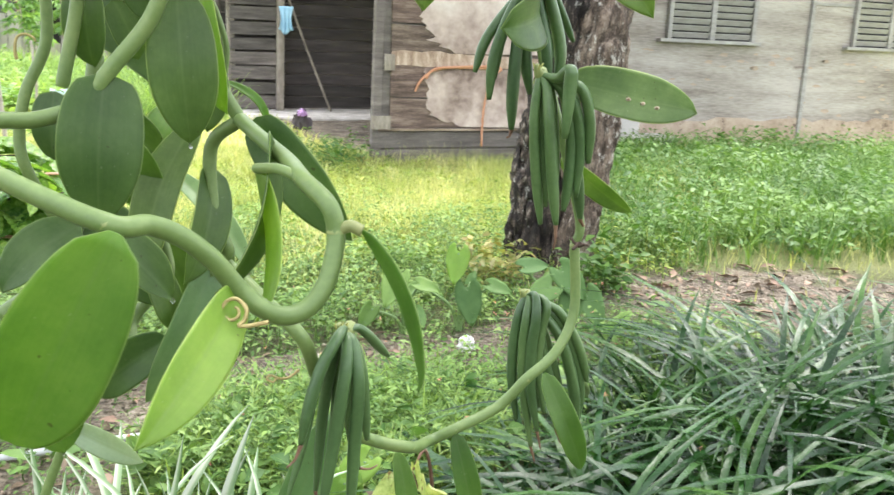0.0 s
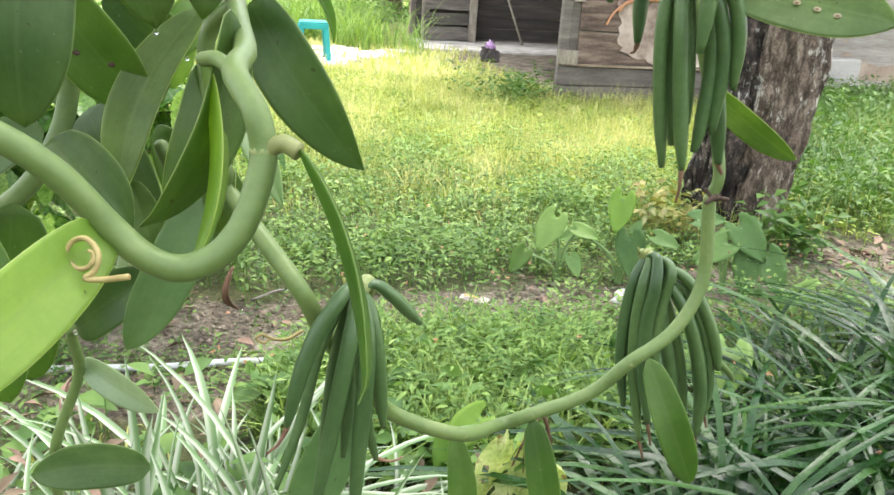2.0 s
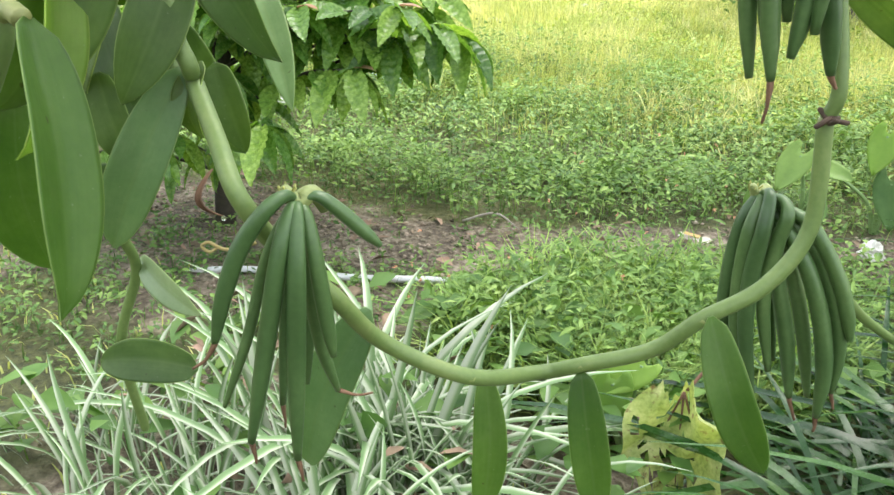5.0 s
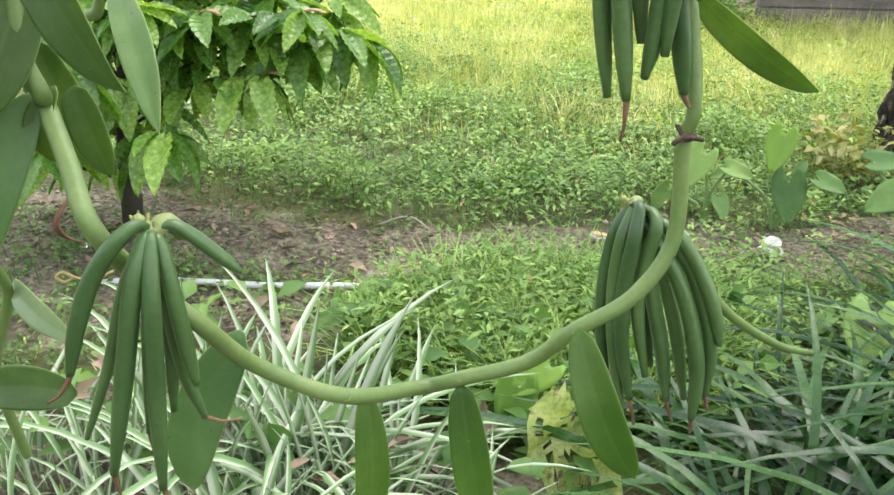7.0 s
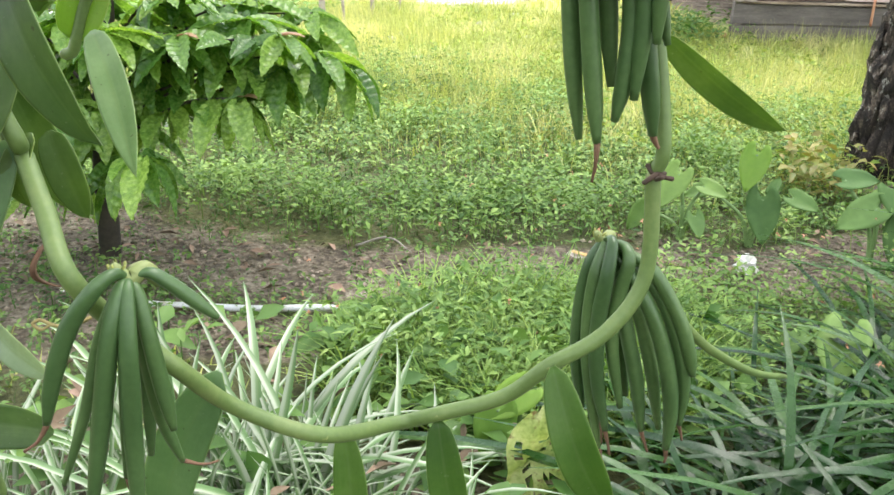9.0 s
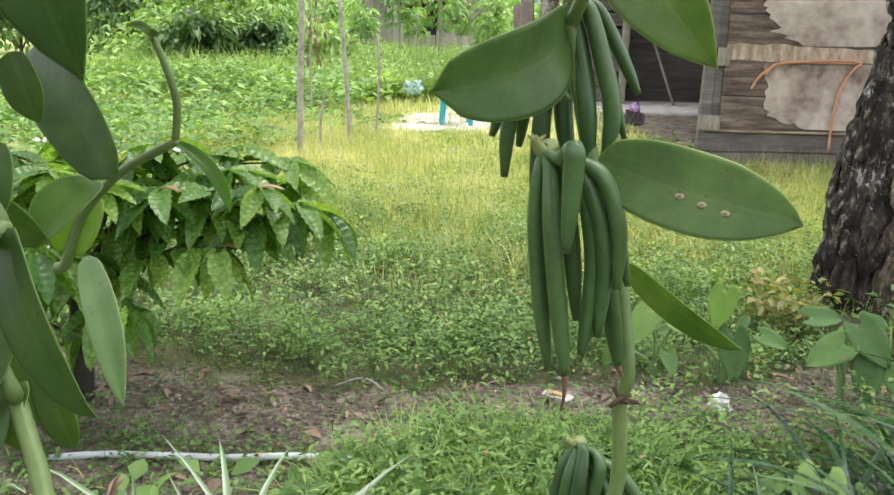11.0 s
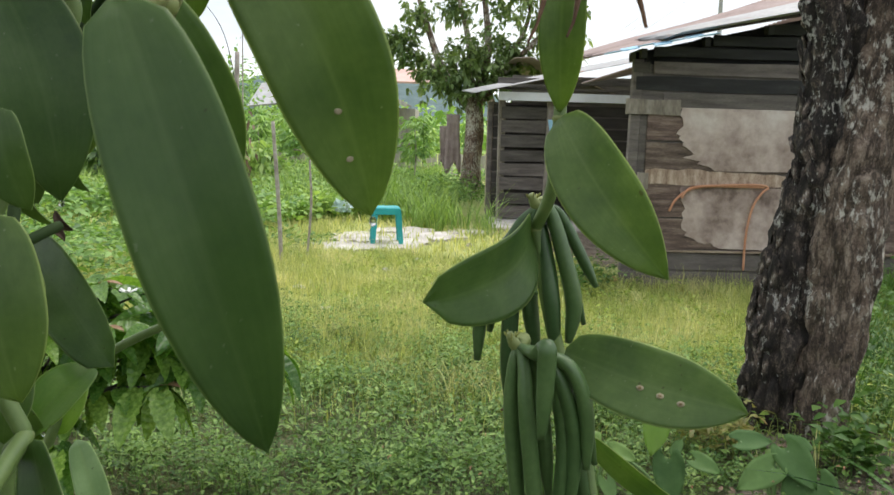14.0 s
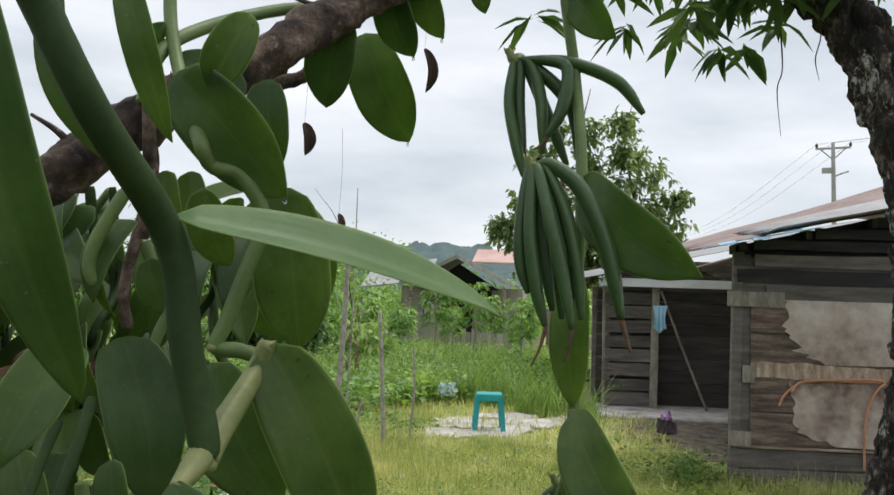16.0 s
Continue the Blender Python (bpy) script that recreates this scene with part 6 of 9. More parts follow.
def broken_slab():
    r = random.Random(14)
    s = thing("broken_slab", "broken pale concrete slab sunk in the grass", "slab", (-3.6, 10.4, 0), kind="structure")
    for k, (cx, cy, rx, ry) in enumerate(((-3.75, 9.55, 0.55, 0.45), (-3.25, 10.1, 0.42, 0.62), (-3.85, 10.6, 0.55, 0.62), (-3.15, 11.1, 0.5, 0.6), (-3.7, 11.5, 0.5, 0.45), (-2.9, 11.9, 0.4, 0.3))):
        bm = bmesh.new()
        n = 21
        rx, ry = 0.92 * rx, 0.92 * ry
        ring = [(cx + rx * (1 + r.uniform(-0.30, 0.18)) * math.cos(6.283 * i / n), cy + ry * (1 + r.uniform(-0.30, 0.18)) * math.sin(6.283 * i / n)) for i in range(n)]
        lo = [bm.verts.new((x, y, -0.05)) for x, y in ring]
        hi = [bm.verts.new((x, y, 0.028 + r.uniform(-0.012, 0.016))) for x, y in ring]
        c = bm.verts.new((cx, cy, 0.045))
        for i in range(n):
            bm.faces.new((lo[i], lo[(i + 1) % n], hi[(i + 1) % n], hi[i]))
            bm.faces.new((hi[i], hi[(i + 1) % n], c))
        part("piece", bm, M["slab"], s, smooth=False)


broken_slab()


def crumpled(name, label, category, at, size, material, seed, flat=0.6):
    r = np.random.RandomState(seed)
    bm = bmesh.new()
    bmesh.ops.create_icosphere(bm, subdivisions=3, radius=1.0)
    for v in bm.verts:
        c = v.co.normalized()
        k = 0.72 + 0.5 * noise.noise(c * 2.3 + Vector((seed, 0, 0))) + 0.25 * noise.noise(c * 6 + Vector((0, seed, 0)))
        v.co = Vector((c.x * size[0] * k, c.y * size[1] * k, max(c.z * size[2] * k, -0.35 * size[2])))
        v.co += Vector((at[0], at[1], at[2] + 0.3 * size[2]))
    return tagged(part(name, bm, material, None, smooth=False), label, category)


crumpled("plastic_bag", "pale blue crumpled plastic bag in the grass", "bag", (-5.0, 12.3, 0.16), (0.20, 0.18, 0.20), M["bag"], 3)
crumpled("crumpled_wrapper", "white crumpled plastic wrapper on the soil", "litter", (0.31, 3.32, 0.02), (0.045, 0.04, 0.05), M["paper"], 5)
for k, (x, y, s) in enumerate(((-3.5, 8.6, 0.09), (-2.57, 8.95, 0.06), (-2.3, 6.2, 0.07), (-2.9, 6.9, 0.08), (-3.4, 8.0, 0.06), (-1.95, 7.6, 0.05), (-2.55, 3.9, 0.07))):
    crumpled("litter_scrap", "small white scrap of plastic in the grass", "litter", (x, y, 0.02), (s, s * 0.7, s * 0.35), M["paper"], 20 + k)
crumpled("red_scrap", "reddish scrap lying by the house corner", "litter", (-0.50, 8.55, 0.02), (0.07, 0.05, 0.05), M["orange"], 31)
for k, (x, y, q) in enumerate(((-3.9, 8.75, 0.07), (-3.4, 8.9, 0.05), (-2.75, 9.3, 0.05), (-4.1, 7.6, 0.06), (-2.6, 8.1, 0.05), (-2.4, 10.3, 0.06), (-4.5, 9.9, 0.06))):
    tagged(crumpled("concrete_chunk", "loose pale lump of broken concrete in the grass", "rubble", (x, y, 0.02), (q, q * 0.8, q * 0.6), M["slab"], 50 + k), group="concrete lumps")
crumpled("grey_rag", "grey-blue rag half hidden in grass", "litter", (-2.35, 4.6, 0.03), (0.16, 0.10, 0.06), M["bag"], 33)


def food_wrapper():
    ob = thing("food_wrapper", "flat white and yellow wrapper on the soil", "litter", (-0.2, 3.2, 0.012))
    bm = bmesh.new()
    for i in range(9):
        for j in range(4):
            bm.verts.new((-0.085 + 0.021 * i, -0.03 + 0.02 * j, 0.012 + 0.008 * math.sin(i * 1.7 + j)))
    bm.verts.ensure_lookup_table()
    for i in range(8):
        for j in range(3):
            bm.faces.new([bm.verts[k] for k in (i * 4 + j, (i + 1) * 4 + j, (i + 1) * 4 + j + 1, i * 4 + j + 1)])
    lpart("film", bm, M["dirty_film"], ob, "crinkled dirty white film", True)
    bm = bmesh.new()
    box(bm, (-0.02, 0.0, 0.028), (0.09, 0.028, 0.002), Matrix.Rotation(0.06, 4, "Y"), 0.0)
    lpart("print", bm, M["litter_yellow"], ob, "yellow printed band")
    ob.rotation_euler = (0.05, 0, radians(-8))
    ob.scale = (0.62, 0.7, 0.5)


food_wrapper()
ob = part("water_pipe", tube([(-1.60, 2.12, -0.03), (-1.33, 2.235, 0.012), (-1.15, 2.31, 0.016), (-0.95, 2.40, 0.010), (-0.74, 2.495, 0.016), (-0.45, 2.60, 0.006), (-0.1, 2.72, -0.02)], [0.0105] * 7, 6, 9), M["pvc"], None)
tagged(ob, "thin white plastic water pipe on the soil", "pipe")
ob = part("fallen_twig", tube([(-0.93, 2.95, 0.01), (-0.82, 2.98, 0.05), (-0.72, 2.96, 0.02)], [0.004, 0.004, 0.002], 5, 5), M["stick"], None)
tagged(ob, "bare forked twig on the soil", "twig")
for k, (pts3, rad) in enumerate((([(-3.71, 7.15, -0.05), (-3.69, 7.15, 0.6), (-3.66, 7.15, 1.2), (-3.64, 7.15, 2.0)], 0.030), ([(-3.64, 7.95, -0.05), (-3.68, 7.95, 0.7), (-3.74, 7.95, 1.42)], 0.022),
                                 ([(-3.5, 7.2, -0.02), (-3.52, 7.2, 0.3), (-3.46, 7.2, 0.62)], 0.014), ([(-3.55, 8.3, -0.02), (-3.5, 8.3, 0.6), (-3.52, 8.3, 1.05)], 0.014))):
    ob = part("garden_stake", tube(pts3, [rad, rad * 0.95, rad * 0.8, rad * 0.7][:len(pts3)], 8, 8, 0.12, k), M["stick"], None)
    tagged(ob, "crooked grey stake stuck in the grass", "stake", "garden stakes")


# ---- trees and shrubs behind ----
def leafy_tree(name, label, at, trunk, limbs, clumps, leaves, size, material, seed, bark="bark", spread=0.35, whorl=1):
    r = np.random.RandomState(seed)
    t = thing(name, label, "tree", at)
    part("trunk", tube([np.add(at, p) for p in trunk[0]], trunk[1], 7, 12, 0.12, seed), M[bark], t)
    for k, (line, rad) in enumerate(limbs):
        part("limb", tube([np.add(at, p) for p in line], [rad, rad * 0.7, rad * 0.35][:len(line)], 6, 7, 0.08, seed + k), M[bark], t)
    c = np.array(clumps, float)
    leaves -= leaves % whorl
    pick = r.randint(0, len(c), leaves // whorl)
    pos = np.array(at) + c[pick, :3] + r.normal(0, 1, (len(pick), 3)) * (c[pick, 3:4] * np.array([0.5, 0.5, 0.38]))
    pick, pos = np.repeat(pick, whorl), np.repeat(pos, whorl, 0) + r.normal(0, 0.02, (leaves, 3))
    way = unit(pos - (np.array(at) + c[pick, :3]) + r.normal(0, spread, (leaves, 3)))
    way[:, 2] -= 0.25
    L = r.uniform(0.6, 1.2, leaves) * size
    v, tr = leaf_cloud(pos, way, L, L * 0.45, r)
    fast("crown", v, tr, material, t)
    return t


leafy_tree("yard_tree", "old yard tree with lichened trunk and sparse pale crown", (-4.75, 18.3, 0),
           ([(0, 0, -0.1), (0.02, 0, 0.8), (0.05, 0, 1.6), (0.0, 0, 2.3)], [0.26, 0.20, 0.19, 0.17]),
           [([(0, 0, 1.9), (-0.7, 0.1, 2.7), (-1.3, 0, 4.3)], 0.13), ([(0, 0, 2.1), (0.25, 0.2, 3.2), (0.1, 0, 4.8)], 0.12), ([(0, 0, 1.9), (0.7, 0, 2.7), (1.5, 0.2, 3.6)], 0.12),
            ([(0, 0, 2.0), (-0.2, 0.2, 3.4), (-0.7, 0.2, 5.1)], 0.09), ([(0.5, 0, 2.6), (1.0, 0.3, 3.6), (1.2, 0.3, 4.6)], 0.07), ([(-0.7, 0, 2.7), (-1.3, 0.2, 3.0), (-1.8, 0.1, 3.3)], 0.06),
            ([(-0.5, 0.2, 4.2), (-0.9, 0.2, 5.2), (-1.0, 0.1, 6.1)], 0.03), ([(0.15, 0, 4.2), (0.0, 0, 5.4), (0.15, 0.1, 6.4)], 0.03), ([(1.1, 0.3, 4.0), (0.9, 0.2, 5.2), (1.05, 0.2, 6.0)], 0.03)],
           [(-1.5, 0, 3.1, 0.45), (-1.0, 0.2, 2.7, 0.5), (-1.3, 0, 3.9, 0.35), (-0.3, 0, 2.9, 0.6), (0.3, 0, 3.3, 0.6), (0.9, 0.2, 3.0, 0.5), (1.5, 0.1, 3.7, 0.5), (1.9, 0, 3.2, 0.35), (0.6, 0, 4.2, 0.6),
            (1.3, 0, 4.4, 0.5), (0.2, 0, 4.7, 0.4), (-0.5, 0.1, 4.0, 0.3), (2.1, 0, 3.9, 0.25), (1.0, 0, 4.9, 0.35), (-1.8, 0, 3.4, 0.3), (-0.4, -0.2, 2.4, 0.4), (0.4, -0.1, 2.45, 0.5), (0.0, -0.2, 2.7, 0.6), (0.9, -0.1, 2.5, 0.4), (0.5, 0, 2.9, 0.6),
            (-1.1, 0.1, 4.9, 0.35), (-0.7, 0.2, 5.5, 0.35), (0.1, 0.1, 5.4, 0.4), (0.9, 0.2, 5.6, 0.3)], 9600, 0.17, M["sparse_leaf"], 5, "patchy_bark", 0.9, 6)
hanging_cloth("hung_shirt", "drab shirt hung on the yard tree", (-5.10, 18.05, 1.80), 0.34, 1.15, M["cloth"], 4)
hanging_cloth("hung_cloth", "grey-brown cloth hung on the yard tree", (-5.30, 18.12, 1.55), 0.22, 0.85, M["cloth"], 7)

r = random.Random(41)
for k, (x, y, rad, hgt) in enumerate(((-11.5, 14.6, 1.0, 1.7), (-10.2, 15.2, 0.8, 1.4), (-12.8, 15.4, 1.2, 2.0), (-14.5, 16.5, 1.6, 2.6), (-9.0, 16.5, 0.9, 1.5), (-13.2, 19.2, 1.5, 2.8),
                                      (-16.5, 20.0, 2.0, 3.4), (-17.5, 15.0, 1.8, 3.0), (-14.2, 23.5, 1.6, 3.0), (-18.5, 25, 2.2, 4.2), (-20.5, 19, 2.2, 3.9),
                                      (-16.0, 12.0, 1.3, 2.1), (-10.6, 14.4, 0.75, 1.9), (-9.7, 15.0, 0.6, 1.5), (-20, 30, 2.6, 4.6), (-24, 24, 2.8, 5.0), (-26, 33, 3.2, 5.6), (-22, 38, 3.2, 5.4), (-17, 36, 2.4, 4.2))):
    n = int(5 + rad * 4)
    hgt *= 0.78
    cl = [(r.uniform(-0.7, 0.7) * rad, r.uniform(-0.6, 0.6) * rad, r.uniform(0.25, 0.95) * hgt, r.uniform(0.3, 0.55) * rad) for _ in range(n)]
    leafy_tree("shrub", "dense green wild shrub behind the yard", (x, y, 0), ([(0, 0, -0.05), (0.04, 0, hgt * 0.3), (0, 0.05, hgt * 0.55)], [0.05, 0.04, 0.02]),
               [([(0, 0, 0.1), (0.3 * rad, 0.1, hgt * 0.4), (0.5 * rad, 0, hgt * 0.7)], 0.03), ([(0, 0, 0.1), (-0.3 * rad, 0, hgt * 0.4), (-0.5 * rad, 0.1, hgt * 0.75)], 0.03)],
               cl, int(750 + 420 * rad), 0.16 + 0.05 * rad, M["tree_leaf"] if rad in (0.75, 0.6) or k % 4 == 3 else M["bush"], 60 + k, "coffee_bark")["group"] = "wild shrubs"


def cassava(at, hgt, seed):
    rr = np.random.RandomState(seed)
    t = thing("cassava_plant", "tall cassava plant with pale palmate leaves", "plant", at, "cassava plants")
    part("stem", tube([at, np.add(at, (0.05, 0, hgt * 0.5)), np.add(at, (0.0, 0, hgt * 0.92))], [0.025, 0.02, 0.012], 5, 6), M["stick"], t)
    P, W = [], []
    for k in range(52):
        z = hgt * rr.uniform(0.45, 1.0)
        a = rr.uniform(0, 6.283)
        c = np.add(at, (0.32 * math.cos(a) * rr.uniform(0.4, 1), 0.32 * math.sin(a) * rr.uniform(0.4, 1), z + 0.1))
        for j in range(6):
            b = a + (j - 2.5) * 0.55
            P.append(c)
            W.append((math.cos(b), math.sin(b), rr.uniform(-0.7, 0.0)))
    L = rr.uniform(0.16, 0.25, len(P))
    v, tr = leaf_cloud(np.array(P), np.array(W), L, L * 0.3, rr)
    fast("leaves", v, tr, M["bush"], t)


for k, (x, y, hgt) in enumerate(((-11.4, 26.0, 2.2), (-10.2, 26.5, 2.0), (-9.4, 25.0, 1.7), (-8.6, 26.0, 1.9), (-12.8, 25.5, 1.6), (-9.9, 23.0, 1.5), (-8.0, 24.5, 1.5), (-14.2, 25.5, 2.0), (-7.6, 22.5, 1.3), (-11.0, 22.0, 1.4), (-12.5, 22.5, 1.5), (-9.0, 20.0, 2.1), (-8.1, 20.4, 2.1), (-12.6, 19.6, 2.2), (-13.3, 20.2, 2.3), (-12.2, 18.6, 1.5), (-6.9, 20.6, 1.7), (-11.2, 17.4, 1.6), (-10.4, 16.6, 1.4), (-9.9, 18.2, 1.6))):
    cassava((x, y, 0.0), hgt, 300 + k)


def banana(at, hgt, seed, reach=1.0):
    rr = random.Random(seed)
    t = thing("banana_plant", "young banana plant with wide arching leaves", "plant", at)
    part("stem", tube([at, np.add(at, (0.03, 0, hgt * 0.35)), np.add(at, (0.05, 0, hgt * 0.6))], [0.09, 0.075, 0.05], 5, 9), M["taro_stalk"], t)
    for k in range(7):
        a = 6.283 * k / 7 + rr.uniform(-0.3, 0.3)
        ln = rr.uniform(0.9, 1.35) * reach
        bm = bmesh.new()
        rows = []
        for i in range(11):
            u = i / 10
            out = ln * u
            z = hgt * 0.58 + ln * (0.62 * u - 0.62 * u * u)
            w = 0.21 * math.sin(math.pi * min(1, 0.06 + 0.93 * u)) ** 0.6
            c = np.array(at) + (0.05 + out * math.cos(a) * 0.85, out * math.sin(a) * 0.85, z)
            sd = np.array((-math.sin(a), math.cos(a), 0))
            rows.append([bm.verts.new(c + sd * w * s + np.array((0, 0, -0.25 * w * abs(s) + 0.02 * math.sin(17 * u + s)))) for s in (-1, -0.5, 0, 0.5, 1)])
        for p, q in zip(rows, rows[1:]):
            for i in range(4):
                bm.faces.new((p[i], p[i + 1], q[i + 1], q[i]))
        part("leaf", bm, M["taro"], t)


banana((-14.2, 17.6, 0), 4.6, 4, 1.7)
banana((-20.0, 21.0, 0), 4.6, 5, 1.5)


# ---- far house, fence, pole, hills ----
def far_house():
    f = thing("far_house", "far timber house with faded red roof behind a board fence", "house", (-12.75, 30.0, -0.08))
    f.rotation_euler = (0, 0, radians(17))
    lpart("wall", box(bmesh.new(), (0, 1.2, 1.2), (4.6, 3.0, 2.4)), M["hazed_fence_wood"], f, "grey board wall")
    for sx in (-1, 1):
        m = Matrix.Rotation(sx * 0.46, 4, "Y")
        lpart("roof", box(bmesh.new(), (sx * 1.02, -0.2, 3.02), (2.32, 3.2, 0.06), m, 0.01), M["dark_plank"], f, "grey gable roof")
        lpart("bargeboard", box(bmesh.new(), (sx * 1.02, -1.82, 2.97), (2.36, 0.05, 0.15), m, 0.008), M["hazed_fence_wood"], f, "pale grey bargeboard")
    bm = bmesh.new()
    a = [bm.verts.new(p) for p in ((-1.5, -1.1, 2.3), (1.5, -1.1, 2.3), (0, -1.1, 3.25))]
    bm.faces.new(a)
    bmesh.ops.solidify(bm, geom=bm.faces[:], thickness=0.06)
    lpart("gable", bm, M["unlit_room"], f)
    lpart("main_roof", box(bmesh.new(), (1.5, 5.6, 3.98), (3.4, 2.4, 0.08), Matrix.Rotation(0.30, 4, "X"), 0.01), M["red_roof"], f, "faded red sheet roof")
    lpart("side_roof", box(bmesh.new(), (-2.6, 0.8, 2.95), (2.6, 3.0, 0.06), Matrix.Rotation(-0.12, 4, "Y") @ Matrix.Rotation(0.34, 4, "X"), 0.01), M["zinc"], f, "zinc side roof streaked with rust")
    lpart("window", box(bmesh.new(), (0.9, -0.32, 2.0), (0.5, 0.06, 0.6)), M["unlit_room"], f)
    lpart("doorway", box(bmesh.new(), (-0.2, -0.32, 1.3), (1.3, 0.06, 1.9)), M["unlit_room"], f)
    for x in (-1.7, -0.6, 0.7, 1.7):
        lpart("porch_post", box(bmesh.new(), (x, -1.6, 1.2), (0.1, 0.1, 2.4), None, 0.01), M["plank"], f)
    lpart("curtain", box(bmesh.new(), (-0.9, -1.5, 1.75), (0.7, 0.03, 0.9), None, 0.01), M["dark_cloth"], f, "dark curtain")


far_house()
fence = thing("board_fence", "low fence of grey upright boards", "fence", (-12.0, 27.6, 0))
r = random.Random(77)
me = bpy.data.meshes.new("board")
bm = box(bmesh.new(), (0, 0, 0.5), (0.17, 0.025, 1.0), None, 0.005)
bm.to_mesh(me)
bm.free()
me.materials.append(M["hazed_fence_wood"])
for k in range(44):
    ob = new("board", me)
    ob.parent = fence
    u = -2.6 + 0.185 * k
    ob.matrix_local = Matrix.Translation((u * 0.91, u * 0.41, -0.02)) @ Matrix.Rotation(0.42 + r.uniform(-0.04, 0.04), 4, "Z") @ Matrix.Rotation(r.uniform(-0.03, 0.03), 4, "Y") @ Matrix.Diagonal((1, 1, r.uniform(0.95, 1.25) * (1.35 if 8 <= k <= 14 else 0.72), 1))


def utility_pole():
    p = thing("utility_pole", "grey utility pole with crossarm and insulators", "utility pole", (-0.35, 60.4, 0))
    lpart("pole", tube([(0, 0, -0.2), (0, 0, 6), (-0.08, 0, 13.1)], [0.20, 0.17, 0.12], 4, 10), M["pole"], p, "", True)
    lpart("crossarm", box(bmesh.new(), (-0.08, 0, 12.75), (2.1, 0.12, 0.13), None, 0.01), M["pole"], p)
    for x in (-1.05, -0.08, 0.95):
        lpart("insulator", tube([(x, 0, 12.8), (x, 0, 12.95), (x, 0, 13.1)], [0.06, 0.09, 0.05], 3, 8), M["dark_dry"], p, "", True)
    for sx in (-1, 1):
        lpart("strut", tube([(-0.08 + sx * 0.75, 0, 12.7), (-0.08, 0, 12.0)], [0.04, 0.04], 2, 6), M["pole"], p)
    lpart("lower_arm", tube([(0, 0, 10.9), (0.5, 0, 11.1), (0.85, 0, 11.2)], [0.05, 0.05, 0.05], 3, 6), M["pole"], p)
    lpart("bracket", box(bmesh.new(), (-0.45, 0, 11.3), (0.6, 0.3, 0.35), None, 0.02), M["pole"], p)
    for k, (x, z) in enumerate(((-1.05, 13.05), (-0.08, 13.1), (0.95, 13.05))):
        lpart("wire", tube([(x, 0, z), (x - 9, 22, z - 2.2), (x - 22, 60, z - 1.5)], [0.012] * 3, 6, 4), M["pole"], p)
        lpart("wire", tube([(x, 0, z), (x + 12, -10, z - 0.8), (x + 26, -22, z)], [0.012] * 3, 6, 4), M["pole"], p)


utility_pole()


def hills():
    xs = np.linspace(-420, 200, 440)
    prof = 21 + 15 * np.exp(-((xs + 188) / 55) ** 2) + 9 * np.exp(-((xs + 260) / 60) ** 2) + 7 * smooth_noise(xs, xs * 0 + 3, 0.03, 8) - 14 * np.exp(-((xs + 60) / 50) ** 2)
    v = []
    for j in range(41):
        d = xs * 0 + 345 + 2.5 * j
        z = 0.9 * prof * (j / 40) ** 0.8 + 4.2 * smooth_noise(xs, d, 0.20, 12) * smooth_noise(xs, d, 0.07, 14) + 2.4 * smooth_noise(xs, d, 0.5, 13)
        v.append(np.column_stack([xs, d, z]))
    v = np.vstack(v)
    n = len(xs)
    i, j = np.meshgrid(np.arange(n - 1), np.arange(40))
    a = (j * n + i).ravel()
    tris = np.concatenate([np.column_stack([a, a + 1, a + n + 1]), np.column_stack([a, a + n + 1, a + n])])
    hill = fast("backdrop_hill", v, tris, M["hazy_leaf"], smooth=True)
    tagged(hill, "distant forested hills", "hill", kind="structure")
    r2 = np.random.RandomState(6)
    k = 560
    x = r2.uniform(-75, 20, k)
    y = r2.uniform(48, 95, k) + 0.1 * np.abs(x)
    hgt = r2.uniform(1.2, 2.6, k) * (1 + 0.5 * smooth_noise(x, y, 0.06, 9))
    P = np.repeat(np.column_stack([x, y, hgt * 0.6]), 20, 0) + r2.normal(0, 1, (20 * k, 3)) * np.array([1.3, 1.0, 0.9])
    P[:, 2] = np.abs(P[:, 2])
    L = r2.uniform(0.5, 1.1, len(P))
    vv, tt = leaf_cloud(P, r2.normal(0, 1, (len(P), 3)), L, L * 0.7, r2)
    tagged(fast("middle_woods", vv, tt, M["bush"]), "tree belt beyond the houses", "woods", kind="stuff")


hills()


# ---- by the shed ----
crumpled("sack", "small dark cloth sack standing on cement", "sack", (-1.41, 10.81, 0.08), (0.13, 0.12, 0.22), M["dark_cloth"], 8)
crumpled("purple_ball", "faded purple ball resting on the dark sack", "ball", (-1.41, 10.77, 0.24), (0.075, 0.075, 0.08), M["purple"], 9)
pts = scatter(170, -1.26, -0.26, 7.50, 8.70, lambda x, y: np.clip(1.3 - np.hypot((x - -0.76) / 0.42, (y - 8.10) / 0.5), 0, 1))
herbs("corner_weeds", "leafy weeds at the corner of the house", pts, 0.32, 12, 0.06, M["lush"], 0.09)


